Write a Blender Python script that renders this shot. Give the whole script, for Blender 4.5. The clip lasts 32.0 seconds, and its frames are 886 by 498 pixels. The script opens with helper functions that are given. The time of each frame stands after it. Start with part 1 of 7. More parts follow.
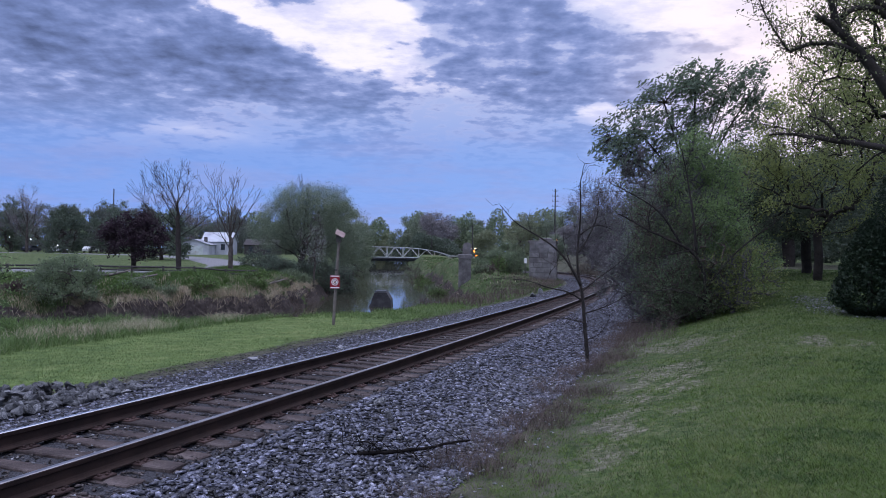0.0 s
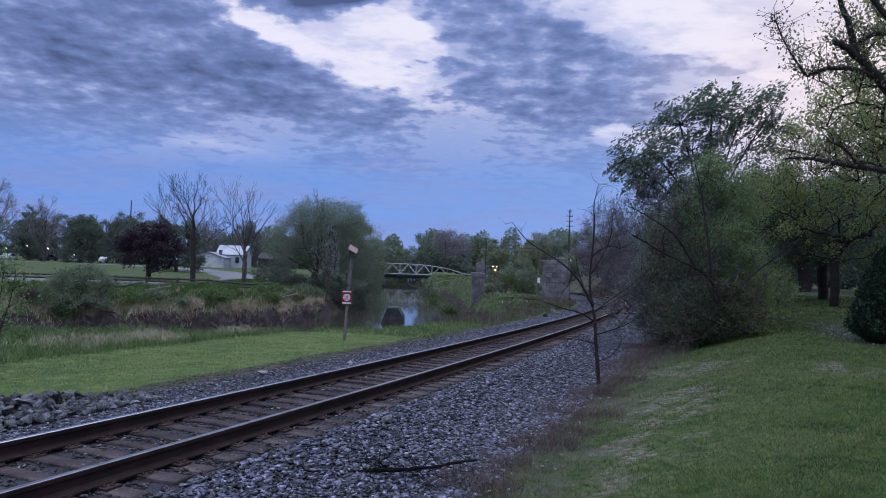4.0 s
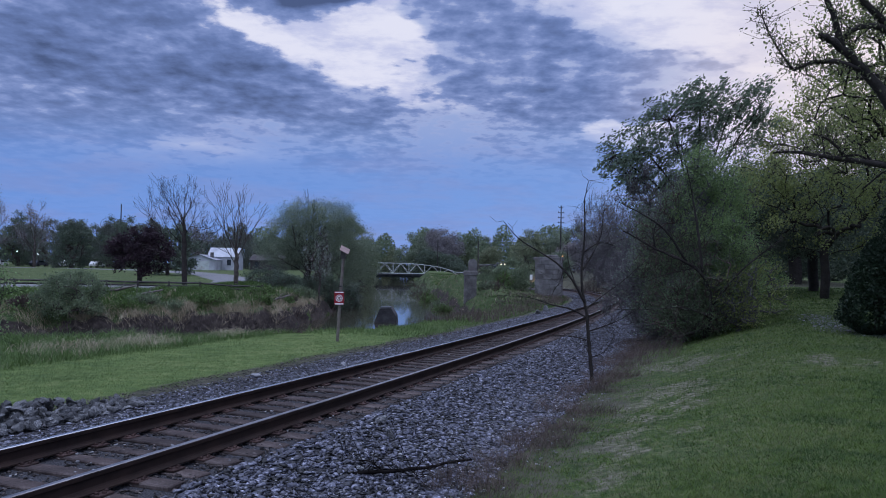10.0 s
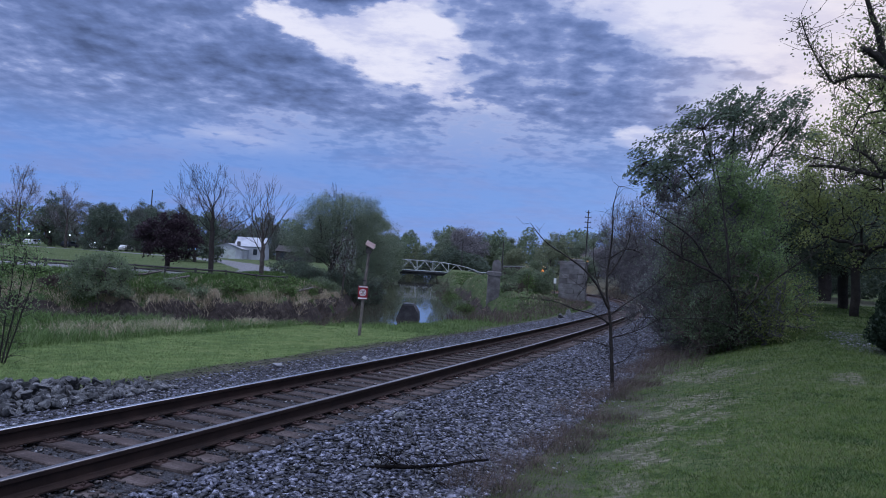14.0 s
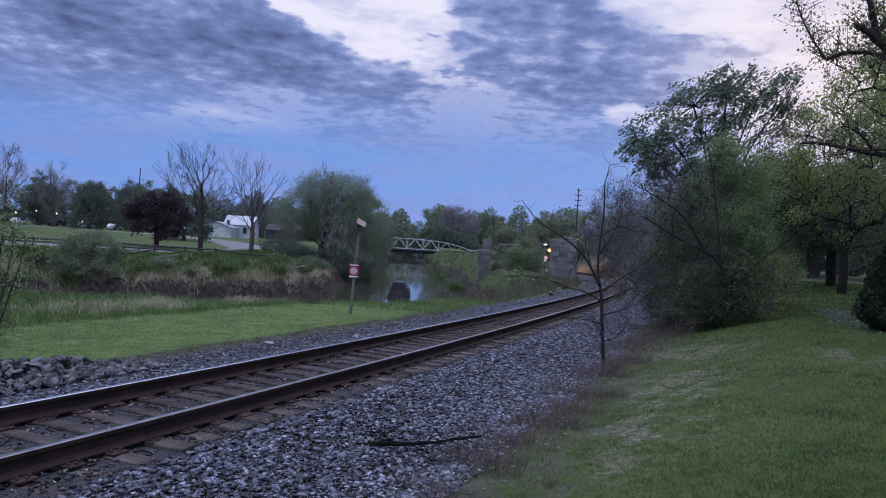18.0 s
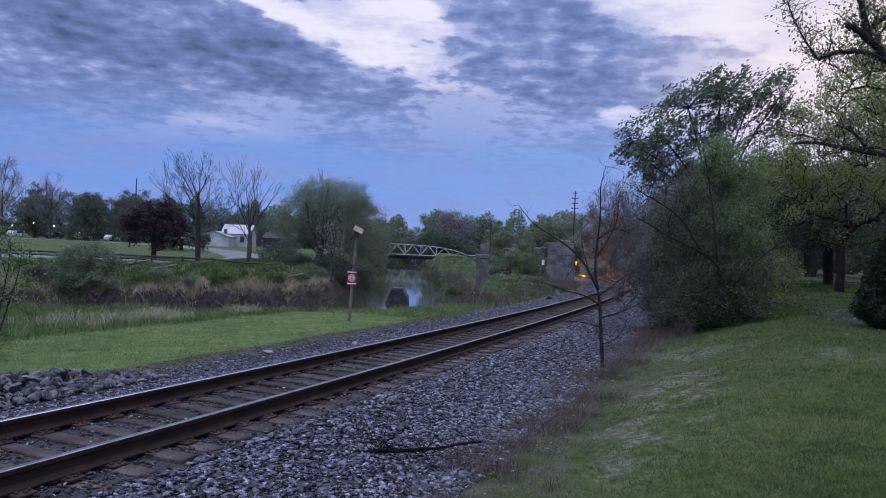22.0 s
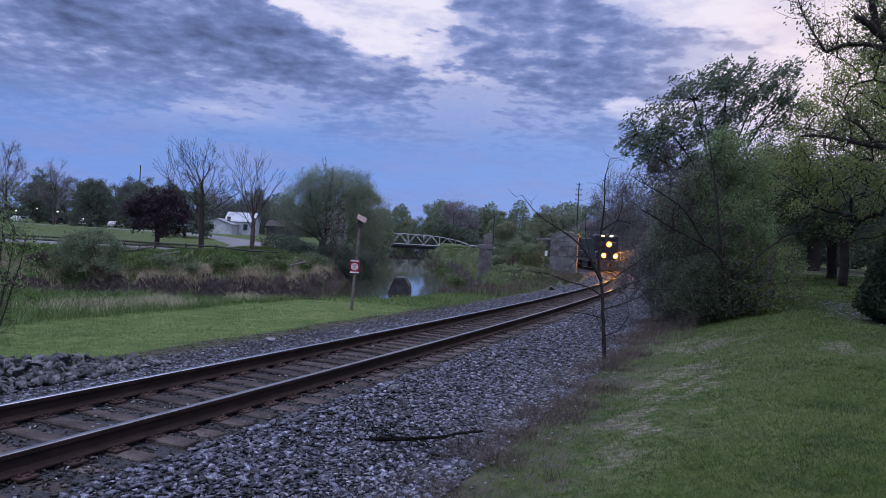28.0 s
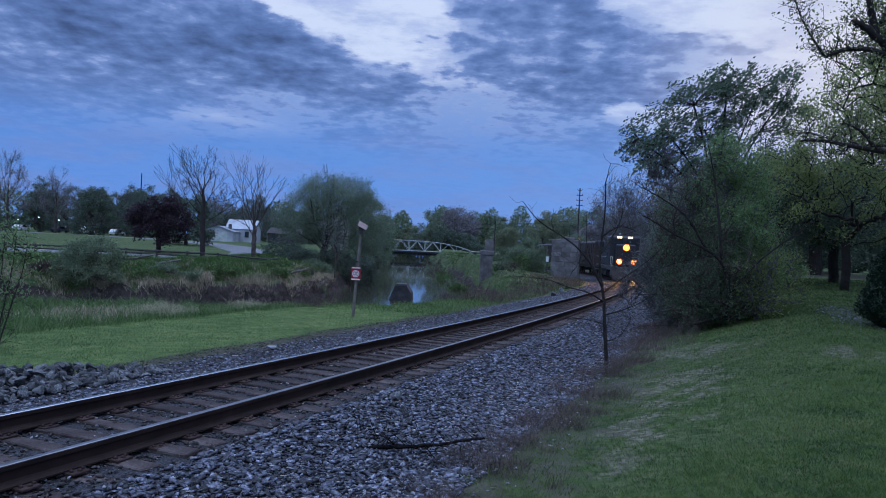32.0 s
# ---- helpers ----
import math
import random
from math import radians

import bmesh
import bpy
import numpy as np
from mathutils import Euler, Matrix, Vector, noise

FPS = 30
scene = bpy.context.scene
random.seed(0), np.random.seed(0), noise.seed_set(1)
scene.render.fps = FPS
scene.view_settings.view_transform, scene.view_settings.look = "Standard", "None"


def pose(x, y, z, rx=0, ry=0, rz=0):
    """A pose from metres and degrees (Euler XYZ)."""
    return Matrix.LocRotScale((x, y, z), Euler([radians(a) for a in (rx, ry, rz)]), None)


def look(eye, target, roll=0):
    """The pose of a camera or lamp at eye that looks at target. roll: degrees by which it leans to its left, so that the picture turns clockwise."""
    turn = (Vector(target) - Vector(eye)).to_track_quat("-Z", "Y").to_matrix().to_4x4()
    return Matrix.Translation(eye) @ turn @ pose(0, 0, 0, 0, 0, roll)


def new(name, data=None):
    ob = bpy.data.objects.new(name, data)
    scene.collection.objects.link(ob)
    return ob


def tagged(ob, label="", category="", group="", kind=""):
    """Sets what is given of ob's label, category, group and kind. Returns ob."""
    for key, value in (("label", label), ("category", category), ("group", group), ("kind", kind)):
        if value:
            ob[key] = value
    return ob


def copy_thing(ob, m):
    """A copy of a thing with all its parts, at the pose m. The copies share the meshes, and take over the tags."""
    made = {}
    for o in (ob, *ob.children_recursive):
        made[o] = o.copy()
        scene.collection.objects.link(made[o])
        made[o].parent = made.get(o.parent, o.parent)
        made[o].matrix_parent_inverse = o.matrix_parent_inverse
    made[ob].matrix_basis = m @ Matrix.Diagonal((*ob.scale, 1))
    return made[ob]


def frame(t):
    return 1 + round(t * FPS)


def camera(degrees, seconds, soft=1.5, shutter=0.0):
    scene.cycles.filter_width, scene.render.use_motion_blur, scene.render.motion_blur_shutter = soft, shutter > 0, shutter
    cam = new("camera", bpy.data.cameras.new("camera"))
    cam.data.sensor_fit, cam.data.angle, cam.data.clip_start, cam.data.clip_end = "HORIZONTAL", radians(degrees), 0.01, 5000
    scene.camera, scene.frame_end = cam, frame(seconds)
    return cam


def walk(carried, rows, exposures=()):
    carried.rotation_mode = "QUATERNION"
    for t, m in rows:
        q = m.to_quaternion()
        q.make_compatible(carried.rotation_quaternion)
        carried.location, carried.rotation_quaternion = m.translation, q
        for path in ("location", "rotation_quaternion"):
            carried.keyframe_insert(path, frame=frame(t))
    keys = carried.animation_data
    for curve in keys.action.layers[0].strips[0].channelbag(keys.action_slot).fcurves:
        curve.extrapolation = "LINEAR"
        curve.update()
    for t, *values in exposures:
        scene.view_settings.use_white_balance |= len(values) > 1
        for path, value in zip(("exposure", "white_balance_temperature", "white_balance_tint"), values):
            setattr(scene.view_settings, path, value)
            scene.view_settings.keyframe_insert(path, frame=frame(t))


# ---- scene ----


# ---- camera ----
def gaze(x, y, z, yaw, down, roll):
    """A camera pose: yaw to the right, down and roll in degrees."""
    return pose(x, y, z, 90 - down, 0, -yaw) @ pose(0, 0, 0, 0, 0, roll)


cam = camera(61.0, 32.0, soft=0.95)
PATH = [
    (0, -0.048, -0.029, 1.897, 0.465, -0.195, 0.798),
    (0.5, -0.042, -0.019, 1.895, 0.404, -0.415, 0.619),
    (1, -0.037, -0.016, 1.895, 0.333, -0.605, 0.459),
    (1.5, -0.032, -0.018, 1.897, 0.219, -0.752, 0.28),
    (2, -0.028, -0.022, 1.898, 0.05, -0.871, 0.146),
    (2.5, -0.023, -0.027, 1.897, -0.124, -0.965, 0.218),
    (3, -0.019, -0.032, 1.897, -0.182, -1.072, 0.716),
    (3.5, -0.015, -0.023, 1.895, -0.122, -1.261, 1.545),
    (5.5, -0.036, 0.016, 1.896, -1.802, -2.059, 2.786),
    (6, -0.032, 0.007, 1.897, -2.064, -1.976, 2.451),
    (6.5, -0.029, 0.001, 1.9, -2.06, -1.866, 2.251),
    (7, -0.028, -0.001, 1.902, -1.832, -1.784, 2.15),
    (7.5, -0.026, -0.005, 1.901, -1.488, -1.781, 2.078),
    (8, -0.023, -0.009, 1.9, -1.144, -1.77, 1.951),
    (8.5, -0.019, -0.007, 1.901, -0.796, -1.708, 1.684),
    (9, -0.012, -0.006, 1.906, -0.492, -1.597, 1.384),
    (9.5, -0.006, -0.006, 1.91, -0.247, -1.498, 1.122),
    (10, 0.001, -0.003, 1.912, -0.003, -1.421, 1.008),
    (10.5, 0.008, -0.003, 1.915, 0.209, -1.359, 0.989),
    (11, 0.011, -0.004, 1.914, 0.325, -1.342, 1.038),
    (11.5, 0.012, -0.003, 1.913, 0.312, -1.288, 1.056),
    (12, 0.01, -0.002, 1.912, 0.104, -1.232, 1.116),
    (12.5, -0, 0.003, 1.911, -0.23, -1.226, 1.38),
    (13, -0.011, 0.007, 1.909, -0.701, -1.278, 1.927),
    (13.5, -0.016, -0.003, 1.909, -1.179, -1.354, 2.792),
    (14, -0.023, -0.013, 1.908, -1.877, -1.263, 3.673),
    (14.5, -0.039, 0.001, 1.906, -2.558, -1.137, 4.422),
    (16.5, -0.064, 0.032, 1.895, -2.26, 0.105, 4.565),
    (17, -0.055, 0.028, 1.895, -1.671, 0.304, 4.164),
    (17.5, -0.053, 0.024, 1.898, -1.261, 0.402, 3.819),
    (18, -0.055, 0.019, 1.899, -1.028, 0.345, 3.569),
    (18.5, -0.053, 0.014, 1.898, -1.007, 0.218, 3.377),
    (19, -0.048, 0.013, 1.897, -1.062, 0.099, 3.116),
    (19.5, -0.049, 0.013, 1.901, -1.084, -0.022, 2.826),
    (20, -0.049, 0.012, 1.907, -1.095, -0.11, 2.566),
    (20.5, -0.045, 0.008, 1.91, -1.116, -0.164, 2.398),
    (21, -0.043, 0.007, 1.909, -1.088, -0.168, 2.4),
    (21.5, -0.043, 0.009, 1.907, -1.001, -0.125, 2.511),
    (22, -0.042, 0.007, 1.908, -0.883, -0.061, 2.554),
    (22.5, -0.042, 0.008, 1.909, -0.743, -0.021, 2.627),
    (23, -0.043, 0.014, 1.909, -0.638, 0.003, 2.618),
    (23.5, -0.043, 0.013, 1.909, -0.633, 0.065, 2.613),
    (24, -0.041, 0.006, 1.909, -0.727, 0.13, 2.625),
    (24.5, -0.038, 0.001, 1.907, -0.88, 0.203, 2.714),
    (25, -0.037, 0.003, 1.906, -0.992, 0.294, 2.82),
    (25.5, -0.04, 0.018, 1.904, -1.02, 0.384, 2.891),
    (27.5, -0.047, 0.02, 1.902, -1.053, 0.695, 3.121),
    (28, -0.047, 0.023, 1.898, -1.07, 0.707, 3.195),
    (28.5, -0.044, 0.018, 1.897, -1.001, 0.7, 3.309),
    (29, -0.041, 0.016, 1.899, -0.906, 0.7, 3.47),
    (29.5, -0.042, 0.02, 1.899, -0.793, 0.694, 3.61),
    (30, -0.047, 0.026, 1.897, -0.757, 0.674, 3.675),
    (30.5, -0.049, 0.032, 1.896, -0.788, 0.61, 3.664),
    (31, -0.049, 0.032, 1.898, -0.889, 0.488, 3.542),
    (31.5, -0.048, 0.026, 1.902, -1.009, 0.345, 3.272),
    (32, -0.042, 0.017, 1.91, -1.19, 0.243, 2.858),
]
EXPOSURES = [(0, 0.38, 6750, 8), (1, 0.26, 6600, 8), (3.5, 0.18, 6500, 7), (6, 0.01, 6350, 4), (13, 0.08, 6350, 4), (17, 0.15, 6500, 7), (22, 0.16, 6480, 8), (28, 0.14, 6620, 9), (30, 0.07, 6100, 3), (31, 0.0, 5800, 0), (32, -0.1, 5500, -2)]
walk(cam, [(row[0], gaze(*row[1:])) for row in PATH], EXPOSURES)


# ---- sky and light ----
def build_sky():
    world = bpy.data.worlds.new("dusk_sky")
    scene.world = world
    world.use_nodes = True
    nt = world.node_tree
    nt.nodes.clear()
    N, L = nt.nodes, nt.links

    def node(kind, **props):
        n = N.new(kind)
        for key, value in props.items():
            if key == "operation":
                n.operation = value
            elif key == "blend_type":
                n.blend_type = value
            elif key == "gradient_type":
                n.gradient_type = value
        return n

    def math_node(op, a, b=None, clamp=False):
        n = node("ShaderNodeMath", operation=op)
        n.use_clamp = clamp
        for i, v in enumerate((a, b)):
            if v is None:
                continue
            if isinstance(v, (int, float)):
                n.inputs[i].default_value = v
            else:
                L.new(v, n.inputs[i])
        return n.outputs[0]

    def mix(fac, a, b, blend="MIX"):
        n = N.new("ShaderNodeMix")
        n.data_type, n.blend_type = "RGBA", blend
        for sock, v in ((n.inputs[0], fac), (n.inputs[6], a), (n.inputs[7], b)):
            if isinstance(v, (int, float)):
                sock.default_value = v
            elif isinstance(v, tuple):
                sock.default_value = (*v, 1)
            else:
                L.new(v, sock)
        return n.outputs[2]

    def ramp(fac, stops):
        n = N.new("ShaderNodeValToRGB")
        n.color_ramp.interpolation = "EASE" if len(stops) == 2 else "LINEAR"
        while len(n.color_ramp.elements) < len(stops):
            n.color_ramp.elements.new(0.5)
        for e, (p, c) in zip(n.color_ramp.elements, stops):
            e.position, e.color = p, (*c, 1) if isinstance(c, tuple) else (c, c, c, 1)
        L.new(fac, n.inputs[0])
        return n.outputs[0]

    coord = N.new("ShaderNodeTexCoord")
    sep = N.new("ShaderNodeSeparateXYZ")
    L.new(coord.outputs["Generated"], sep.inputs[0])
    up = math_node("MAXIMUM", sep.outputs[2], 0.0)
    # the cloud deck: a flat layer seen from below
    over = math_node("ADD", up, 0.12)
    comb = N.new("ShaderNodeCombineXYZ")
    L.new(math_node("DIVIDE", sep.outputs[0], over), comb.inputs[0])
    L.new(math_node("DIVIDE", sep.outputs[1], over), comb.inputs[1])
    deck = comb.outputs[0]

    def noise_tex(scale, detail, rough, stretch=(1, 1, 1), offset=(0, 0, 0), distort=0.0, vec=None):
        m = N.new("ShaderNodeMapping")
        m.inputs["Scale"].default_value, m.inputs["Location"].default_value = stretch, offset
        L.new(vec or deck, m.inputs[0])
        n = N.new("ShaderNodeTexNoise")
        n.inputs["Scale"].default_value, n.inputs["Detail"].default_value = scale, detail
        n.inputs["Roughness"].default_value, n.inputs["Distortion"].default_value = rough, distort
        L.new(m.outputs[0], n.inputs["Vector"])
        return n.outputs["Fac"]

    # bearing (x / y) and height (z / y) of the sky before the camera
    ahead = math_node("MAXIMUM", sep.outputs[1], 0.08)
    face = N.new("ShaderNodeCombineXYZ")
    L.new(math_node("DIVIDE", sep.outputs[0], ahead), face.inputs[0])
    L.new(math_node("DIVIDE", up, ahead), face.inputs[1])
    fwarp = N.new("ShaderNodeTexNoise")
    fwarp.inputs["Scale"].default_value, fwarp.inputs["Detail"].default_value, fwarp.inputs["Roughness"].default_value = 9.0, 5, 0.5
    fmap = N.new("ShaderNodeMapping")
    fmap.inputs["Scale"].default_value = (1.0, 2.2, 1.0)
    L.new(face.outputs[0], fmap.inputs[0])
    L.new(fmap.outputs[0], fwarp.inputs["Vector"])
    fsub = node("ShaderNodeVectorMath", operation="SUBTRACT")
    L.new(fwarp.outputs["Color"], fsub.inputs[0])
    fsub.inputs[1].default_value = (0.5, 0.5, 0.5)
    fmul = node("ShaderNodeVectorMath", operation="MULTIPLY")
    fmul.inputs[1].default_value = (0.15, 0.05, 0)
    L.new(fsub.outputs[0], fmul.inputs[0])
    fadd = node("ShaderNodeVectorMath", operation="ADD")
    L.new(face.outputs[0], fadd.inputs[0])
    L.new(fmul.outputs[0], fadd.inputs[1])
    warped = fadd.outputs[0]

    def blob(cx, cy, rx, ry, turn=0.0):
        """Soft opening or bank in the cloud deck."""
        a = node("ShaderNodeVectorMath", operation="SUBTRACT")
        L.new(warped, a.inputs[0])
        a.inputs[1].default_value = (cx, cy, 0)
        rot = N.new("ShaderNodeVectorRotate")
        rot.rotation_type = "Z_AXIS"
        rot.inputs["Angle"].default_value = -radians(turn)
        L.new(a.outputs[0], rot.inputs["Vector"])
        sc = node("ShaderNodeVectorMath", operation="MULTIPLY")
        sc.inputs[1].default_value = (1 / rx, 1 / ry, 0)
        L.new(rot.outputs[0], sc.inputs[0])
        g = node("ShaderNodeTexGradient", gradient_type="SPHERICAL")
        L.new(sc.outputs[0], g.inputs[0])
        return g.outputs["Fac"]

    def total(*values):
        out = values[0]
        for v in values[1:]:
            out = math_node("ADD", out, v)
        return out

    nishita = N.new("ShaderNodeTexSky")
    nishita.sky_type, nishita.sun_disc = "NISHITA", False
    nishita.sun_elevation, nishita.sun_rotation = radians(3), radians(48)
    nishita.air_density, nishita.dust_density, nishita.ozone_density = 1.0, 1.0, 4.0

    # clear air between the clouds, by height
    clear = ramp(up, [(0.0, (0.175, 0.30, 0.73)), (0.06, (0.145, 0.268, 0.71)), (0.14, (0.145, 0.245, 0.625)),
                      (0.24, (0.24, 0.31, 0.56)), (0.42, (0.46, 0.51, 0.78)), (0.75, (1.32, 1.42, 2.1)), (1.0, (1.6, 1.72, 2.6))])
    clear = mix(0.05, clear, nishita.outputs[0])
    # openings (bright) and banks (dark) of the deck
    def weigh(k, *shape):
        return math_node("MULTIPLY", blob(*shape), k)
    gaps = total(weigh(1.4, -0.255, 0.350, 0.10, 0.085, -35), weigh(1.9, -0.150, 0.302, 0.14, 0.06, -12), weigh(2.0, -0.105, 0.330, 0.10, 0.05, -14), weigh(0.8, -0.055, 0.236, 0.12, 0.035, -14),
                 weigh(1.7, 0.36, 0.365, 0.30, 0.085, -4), weigh(1.3, 0.52, 0.27, 0.26, 0.12, 0), weigh(1.3, 0.245, 0.187, 0.075, 0.026, 6), weigh(1.5, 0.45, 0.17, 0.14, 0.05, 0),
                 weigh(0.5, -0.33, 0.15, 0.20, 0.03, 3))
    banks = total(weigh(1.6, -0.50, 0.27, 0.36, 0.14, 3), weigh(1.2, -0.29, 0.255, 0.15, 0.055, -8), weigh(0.8, -0.18, 0.205, 0.20, 0.035, -5), weigh(8.0, -0.185, 0.368, 0.125, 0.062, 2),
                  weigh(0.75, 0.09, 0.300, 0.14, 0.06, -8), weigh(0.6, 0.17, 0.265, 0.18, 0.035, -4), weigh(1.1, 0.25, 0.225, 0.12, 0.03, 0), weigh(0.7, 0.06, 0.215, 0.14, 0.03, -4),
                  weigh(0.8, 0.02, 0.36, 0.08, 0.03, 0))
    rough = noise_tex(3.4, 8, 0.56, (1.0, 1.0, 1), (3.1, 0.7, 0))
    streak = noise_tex(1.4, 10, 0.6, (1.0, 1.2, 1), (0.4, 7.7, 0))
    puffs = noise_tex(12.0, 5, 0.52, (1.0, 0.9, 1), (2.2, 1.9, 0))
    lump_map = N.new("ShaderNodeMapping")
    lump_map.inputs["Scale"].default_value, lump_map.inputs["Location"].default_value = (1.0, 2.6, 1.0), (0.37, 0.11, 0)
    L.new(warped, lump_map.inputs[0])
    lump = N.new("ShaderNodeTexNoise")
    lump.inputs["Scale"].default_value, lump.inputs["Detail"].default_value, lump.inputs["Roughness"].default_value = 6.5, 6, 0.52
    L.new(lump_map.outputs[0], lump.inputs["Vector"])
    dens = total(math_node("MULTIPLY", math_node("SUBTRACT", lump.outputs["Fac"], 0.5), 2.2), math_node("MULTIPLY", math_node("SUBTRACT", rough, 0.5), 1.2),
                 math_node("MULTIPLY", math_node("SUBTRACT", puffs, 0.5), 2.3), math_node("MULTIPLY", math_node("SUBTRACT", streak, 0.5), 0.7), 0.50,
                 math_node("MULTIPLY", banks, 0.52), math_node("MULTIPLY", gaps, -0.85))
    cover = ramp(dens, [(0.0, 0.0), (0.66, 1.0)])
    # cloud bodies: paler where thin, slate where thick
    body = ramp(math_node("MULTIPLY", dens, 0.55), [(0.12, (0.42, 0.45, 0.71)), (0.32, (0.225, 0.285, 0.56)), (0.56, (0.145, 0.20, 0.43)), (1.0, (0.075, 0.105, 0.23))])
    high = ramp(gaps, [(0.04, 0.0), (0.6, 1.0)])
    thin = ramp(noise_tex(4.0, 10, 0.62, (1, 1.2, 1), (1.7, 4.2, 0)), [(0.35, 0.0), (0.6, 1.0)])
    bright = mix(high, mix(0.5, clear, (0.42, 0.45, 0.70)), mix(thin, (0.53, 0.54, 0.78), (0.76, 0.735, 0.89)))
    sky = mix(cover, bright, body)
    # the low air thins the clouds towards the skyline
    overhead = ramp(up, [(0.40, 0.0), (0.75, 1.0)])
    sky = mix(math_node("MULTIPLY", overhead, 0.8), sky, clear)
    low = ramp(up, [(0.10, 1.0), (0.215, 0.0)])
    band = ramp(streak, [(0.40, 0.0), (0.66, 1.0)])
    soft = mix(math_node("MULTIPLY", band, 0.45), clear, (0.25, 0.29, 0.58))
    sky = mix(math_node("MULTIPLY", low, 0.93), sky, soft)
    # afterglow where the sun has gone down
    glow = node("ShaderNodeVectorMath", operation="DISTANCE")
    L.new(coord.outputs["Generated"], glow.inputs[0])
    glow.inputs[1].default_value = (0.52, 0.83, 0.18)
    warm = ramp(glow.outputs["Value"], [(0.0, 1.0), (0.38, 0.0)])
    sky = mix(math_node("MULTIPLY", warm, 0.8), sky, (0.92, 0.76, 0.78))
    bg = N.new("ShaderNodeBackground")
    bg.inputs["Strength"].default_value = 1.0
    L.new(sky, bg.inputs["Color"])
    out = N.new("ShaderNodeOutputWorld")
    L.new(bg.outputs[0], out.inputs[0])


build_sky()
# soft fill added from behind the camera; the afterglow itself lies ahead
sun_data = bpy.data.lights.new("fill_sun", "SUN")
sun_data.energy, sun_data.angle, sun_data.color = 0.85, radians(60), (0.76, 0.80, 1.0)
new("fill_sun", sun_data).matrix_world = look((-18, -42, 60), (0, 0, 0))


# ---- materials ----
def material(name, colours, rough=0.8, metal=0.0, scale=4.0, fine=60.0, bump=0.3, dist=0.01, spread=0.12, isle=False, obj=False,
             stain=None, spec=0.3, translucent=0.0, coords="Object"):
    """A surface of two or three colours mixed by noise at two scales, with relief, and change from piece to piece."""
    m = bpy.data.materials.new(name)
    m.use_nodes = True
    nt = m.node_tree
    N, L = nt.nodes, nt.links
    b = N["Principled BSDF"]
    b.inputs["Roughness"].default_value, b.inputs["Metallic"].default_value = rough, metal
    b.inputs["Specular IOR Level"].default_value = spec
    tc = N.new("ShaderNodeTexCoord")
    big = N.new("ShaderNodeTexNoise")
    big.inputs["Scale"].default_value, big.inputs["Detail"].default_value, big.inputs["Roughness"].default_value = scale, 6, 0.6
    small = N.new("ShaderNodeTexNoise")
    small.inputs["Scale"].default_value, small.inputs["Detail"].default_value, small.inputs["Roughness"].default_value = fine, 4, 0.7
    for n in (big, small):
        L.new(tc.outputs[coords], n.inputs["Vector"])
    ramp = N.new("ShaderNodeValToRGB")
    while len(ramp.color_ramp.elements) < len(colours):
        ramp.color_ramp.elements.new(0.5)
    for i, (e, c) in enumerate(zip(ramp.color_ramp.elements, colours)):
        e.position, e.color = 0.32 + 0.36 * i / max(1, len(colours) - 1), (*c, 1)
    add = N.new("ShaderNodeMath")
    add.operation = "MULTIPLY_ADD"
    L.new(small.outputs["Fac"], add.inputs[0])
    add.inputs[1].default_value = 0.5
    half = N.new("ShaderNodeMath")
    half.operation = "MULTIPLY_ADD"
    L.new(big.outputs["Fac"], half.inputs[0])
    half.inputs[1].default_value, half.inputs[2].default_value = 1.0, -0.25
    L.new(half.outputs[0], add.inputs[2])
    L.new(add.outputs[0], ramp.inputs[0])
    colour = ramp.outputs[0]
    if stain:
        tint, amount, size = stain
        sn = N.new("ShaderNodeTexNoise")
        sn.inputs["Scale"].default_value, sn.inputs["Detail"].default_value = size, 5
        L.new(tc.outputs[coords], sn.inputs["Vector"])
        sr = N.new("ShaderNodeValToRGB")
        sr.color_ramp.elements[0].position, sr.color_ramp.elements[1].position = 0.5, 0.68
        L.new(sn.outputs["Fac"], sr.inputs[0])
        sm = N.new("ShaderNodeMath")
        sm.operation = "MULTIPLY"
        L.new(sr.outputs[0], sm.inputs[0])
        sm.inputs[1].default_value = amount
        mx = N.new("ShaderNodeMix")
        mx.data_type = "RGBA"
        L.new(sm.outputs[0], mx.inputs[0])
        L.new(colour, mx.inputs[6])
        mx.inputs[7].default_value = (*tint, 1)
        colour = mx.outputs[2]
    if isle or obj:
        src = N.new("ShaderNodeNewGeometry").outputs["Random Per Island"] if isle else N.new("ShaderNodeObjectInfo").outputs["Random"]
        rng_map = N.new("ShaderNodeMapRange")
        rng_map.inputs[3].default_value, rng_map.inputs[4].default_value = 1 - 2.2 * spread, 1 + 2.2 * spread
        L.new(src, rng_map.inputs[0])
        hsv = N.new("ShaderNodeHueSaturation")
        L.new(colour, hsv.inputs["Color"])
        L.new(rng_map.outputs[0], hsv.inputs["Value"])
        colour = hsv.outputs[0]
    L.new(colour, b.inputs["Base Color"])
    if bump:
        bp = N.new("ShaderNodeBump")
        bp.inputs["Strength"].default_value, bp.inputs["Distance"].default_value = bump, dist
        L.new(add.outputs[0], bp.inputs["Height"])
        L.new(bp.outputs[0], b.inputs["Normal"])
    if translucent:
        tr = N.new("ShaderNodeBsdfTranslucent")
        L.new(colour, tr.inputs["Color"])
        ms = N.new("ShaderNodeMixShader")
        ms.inputs[0].default_value = translucent
        L.new(b.outputs[0], ms.inputs[1])
        L.new(tr.outputs[0], ms.inputs[2])
        L.new(ms.outputs[0], N["Material Output"].inputs["Surface"])
    return m


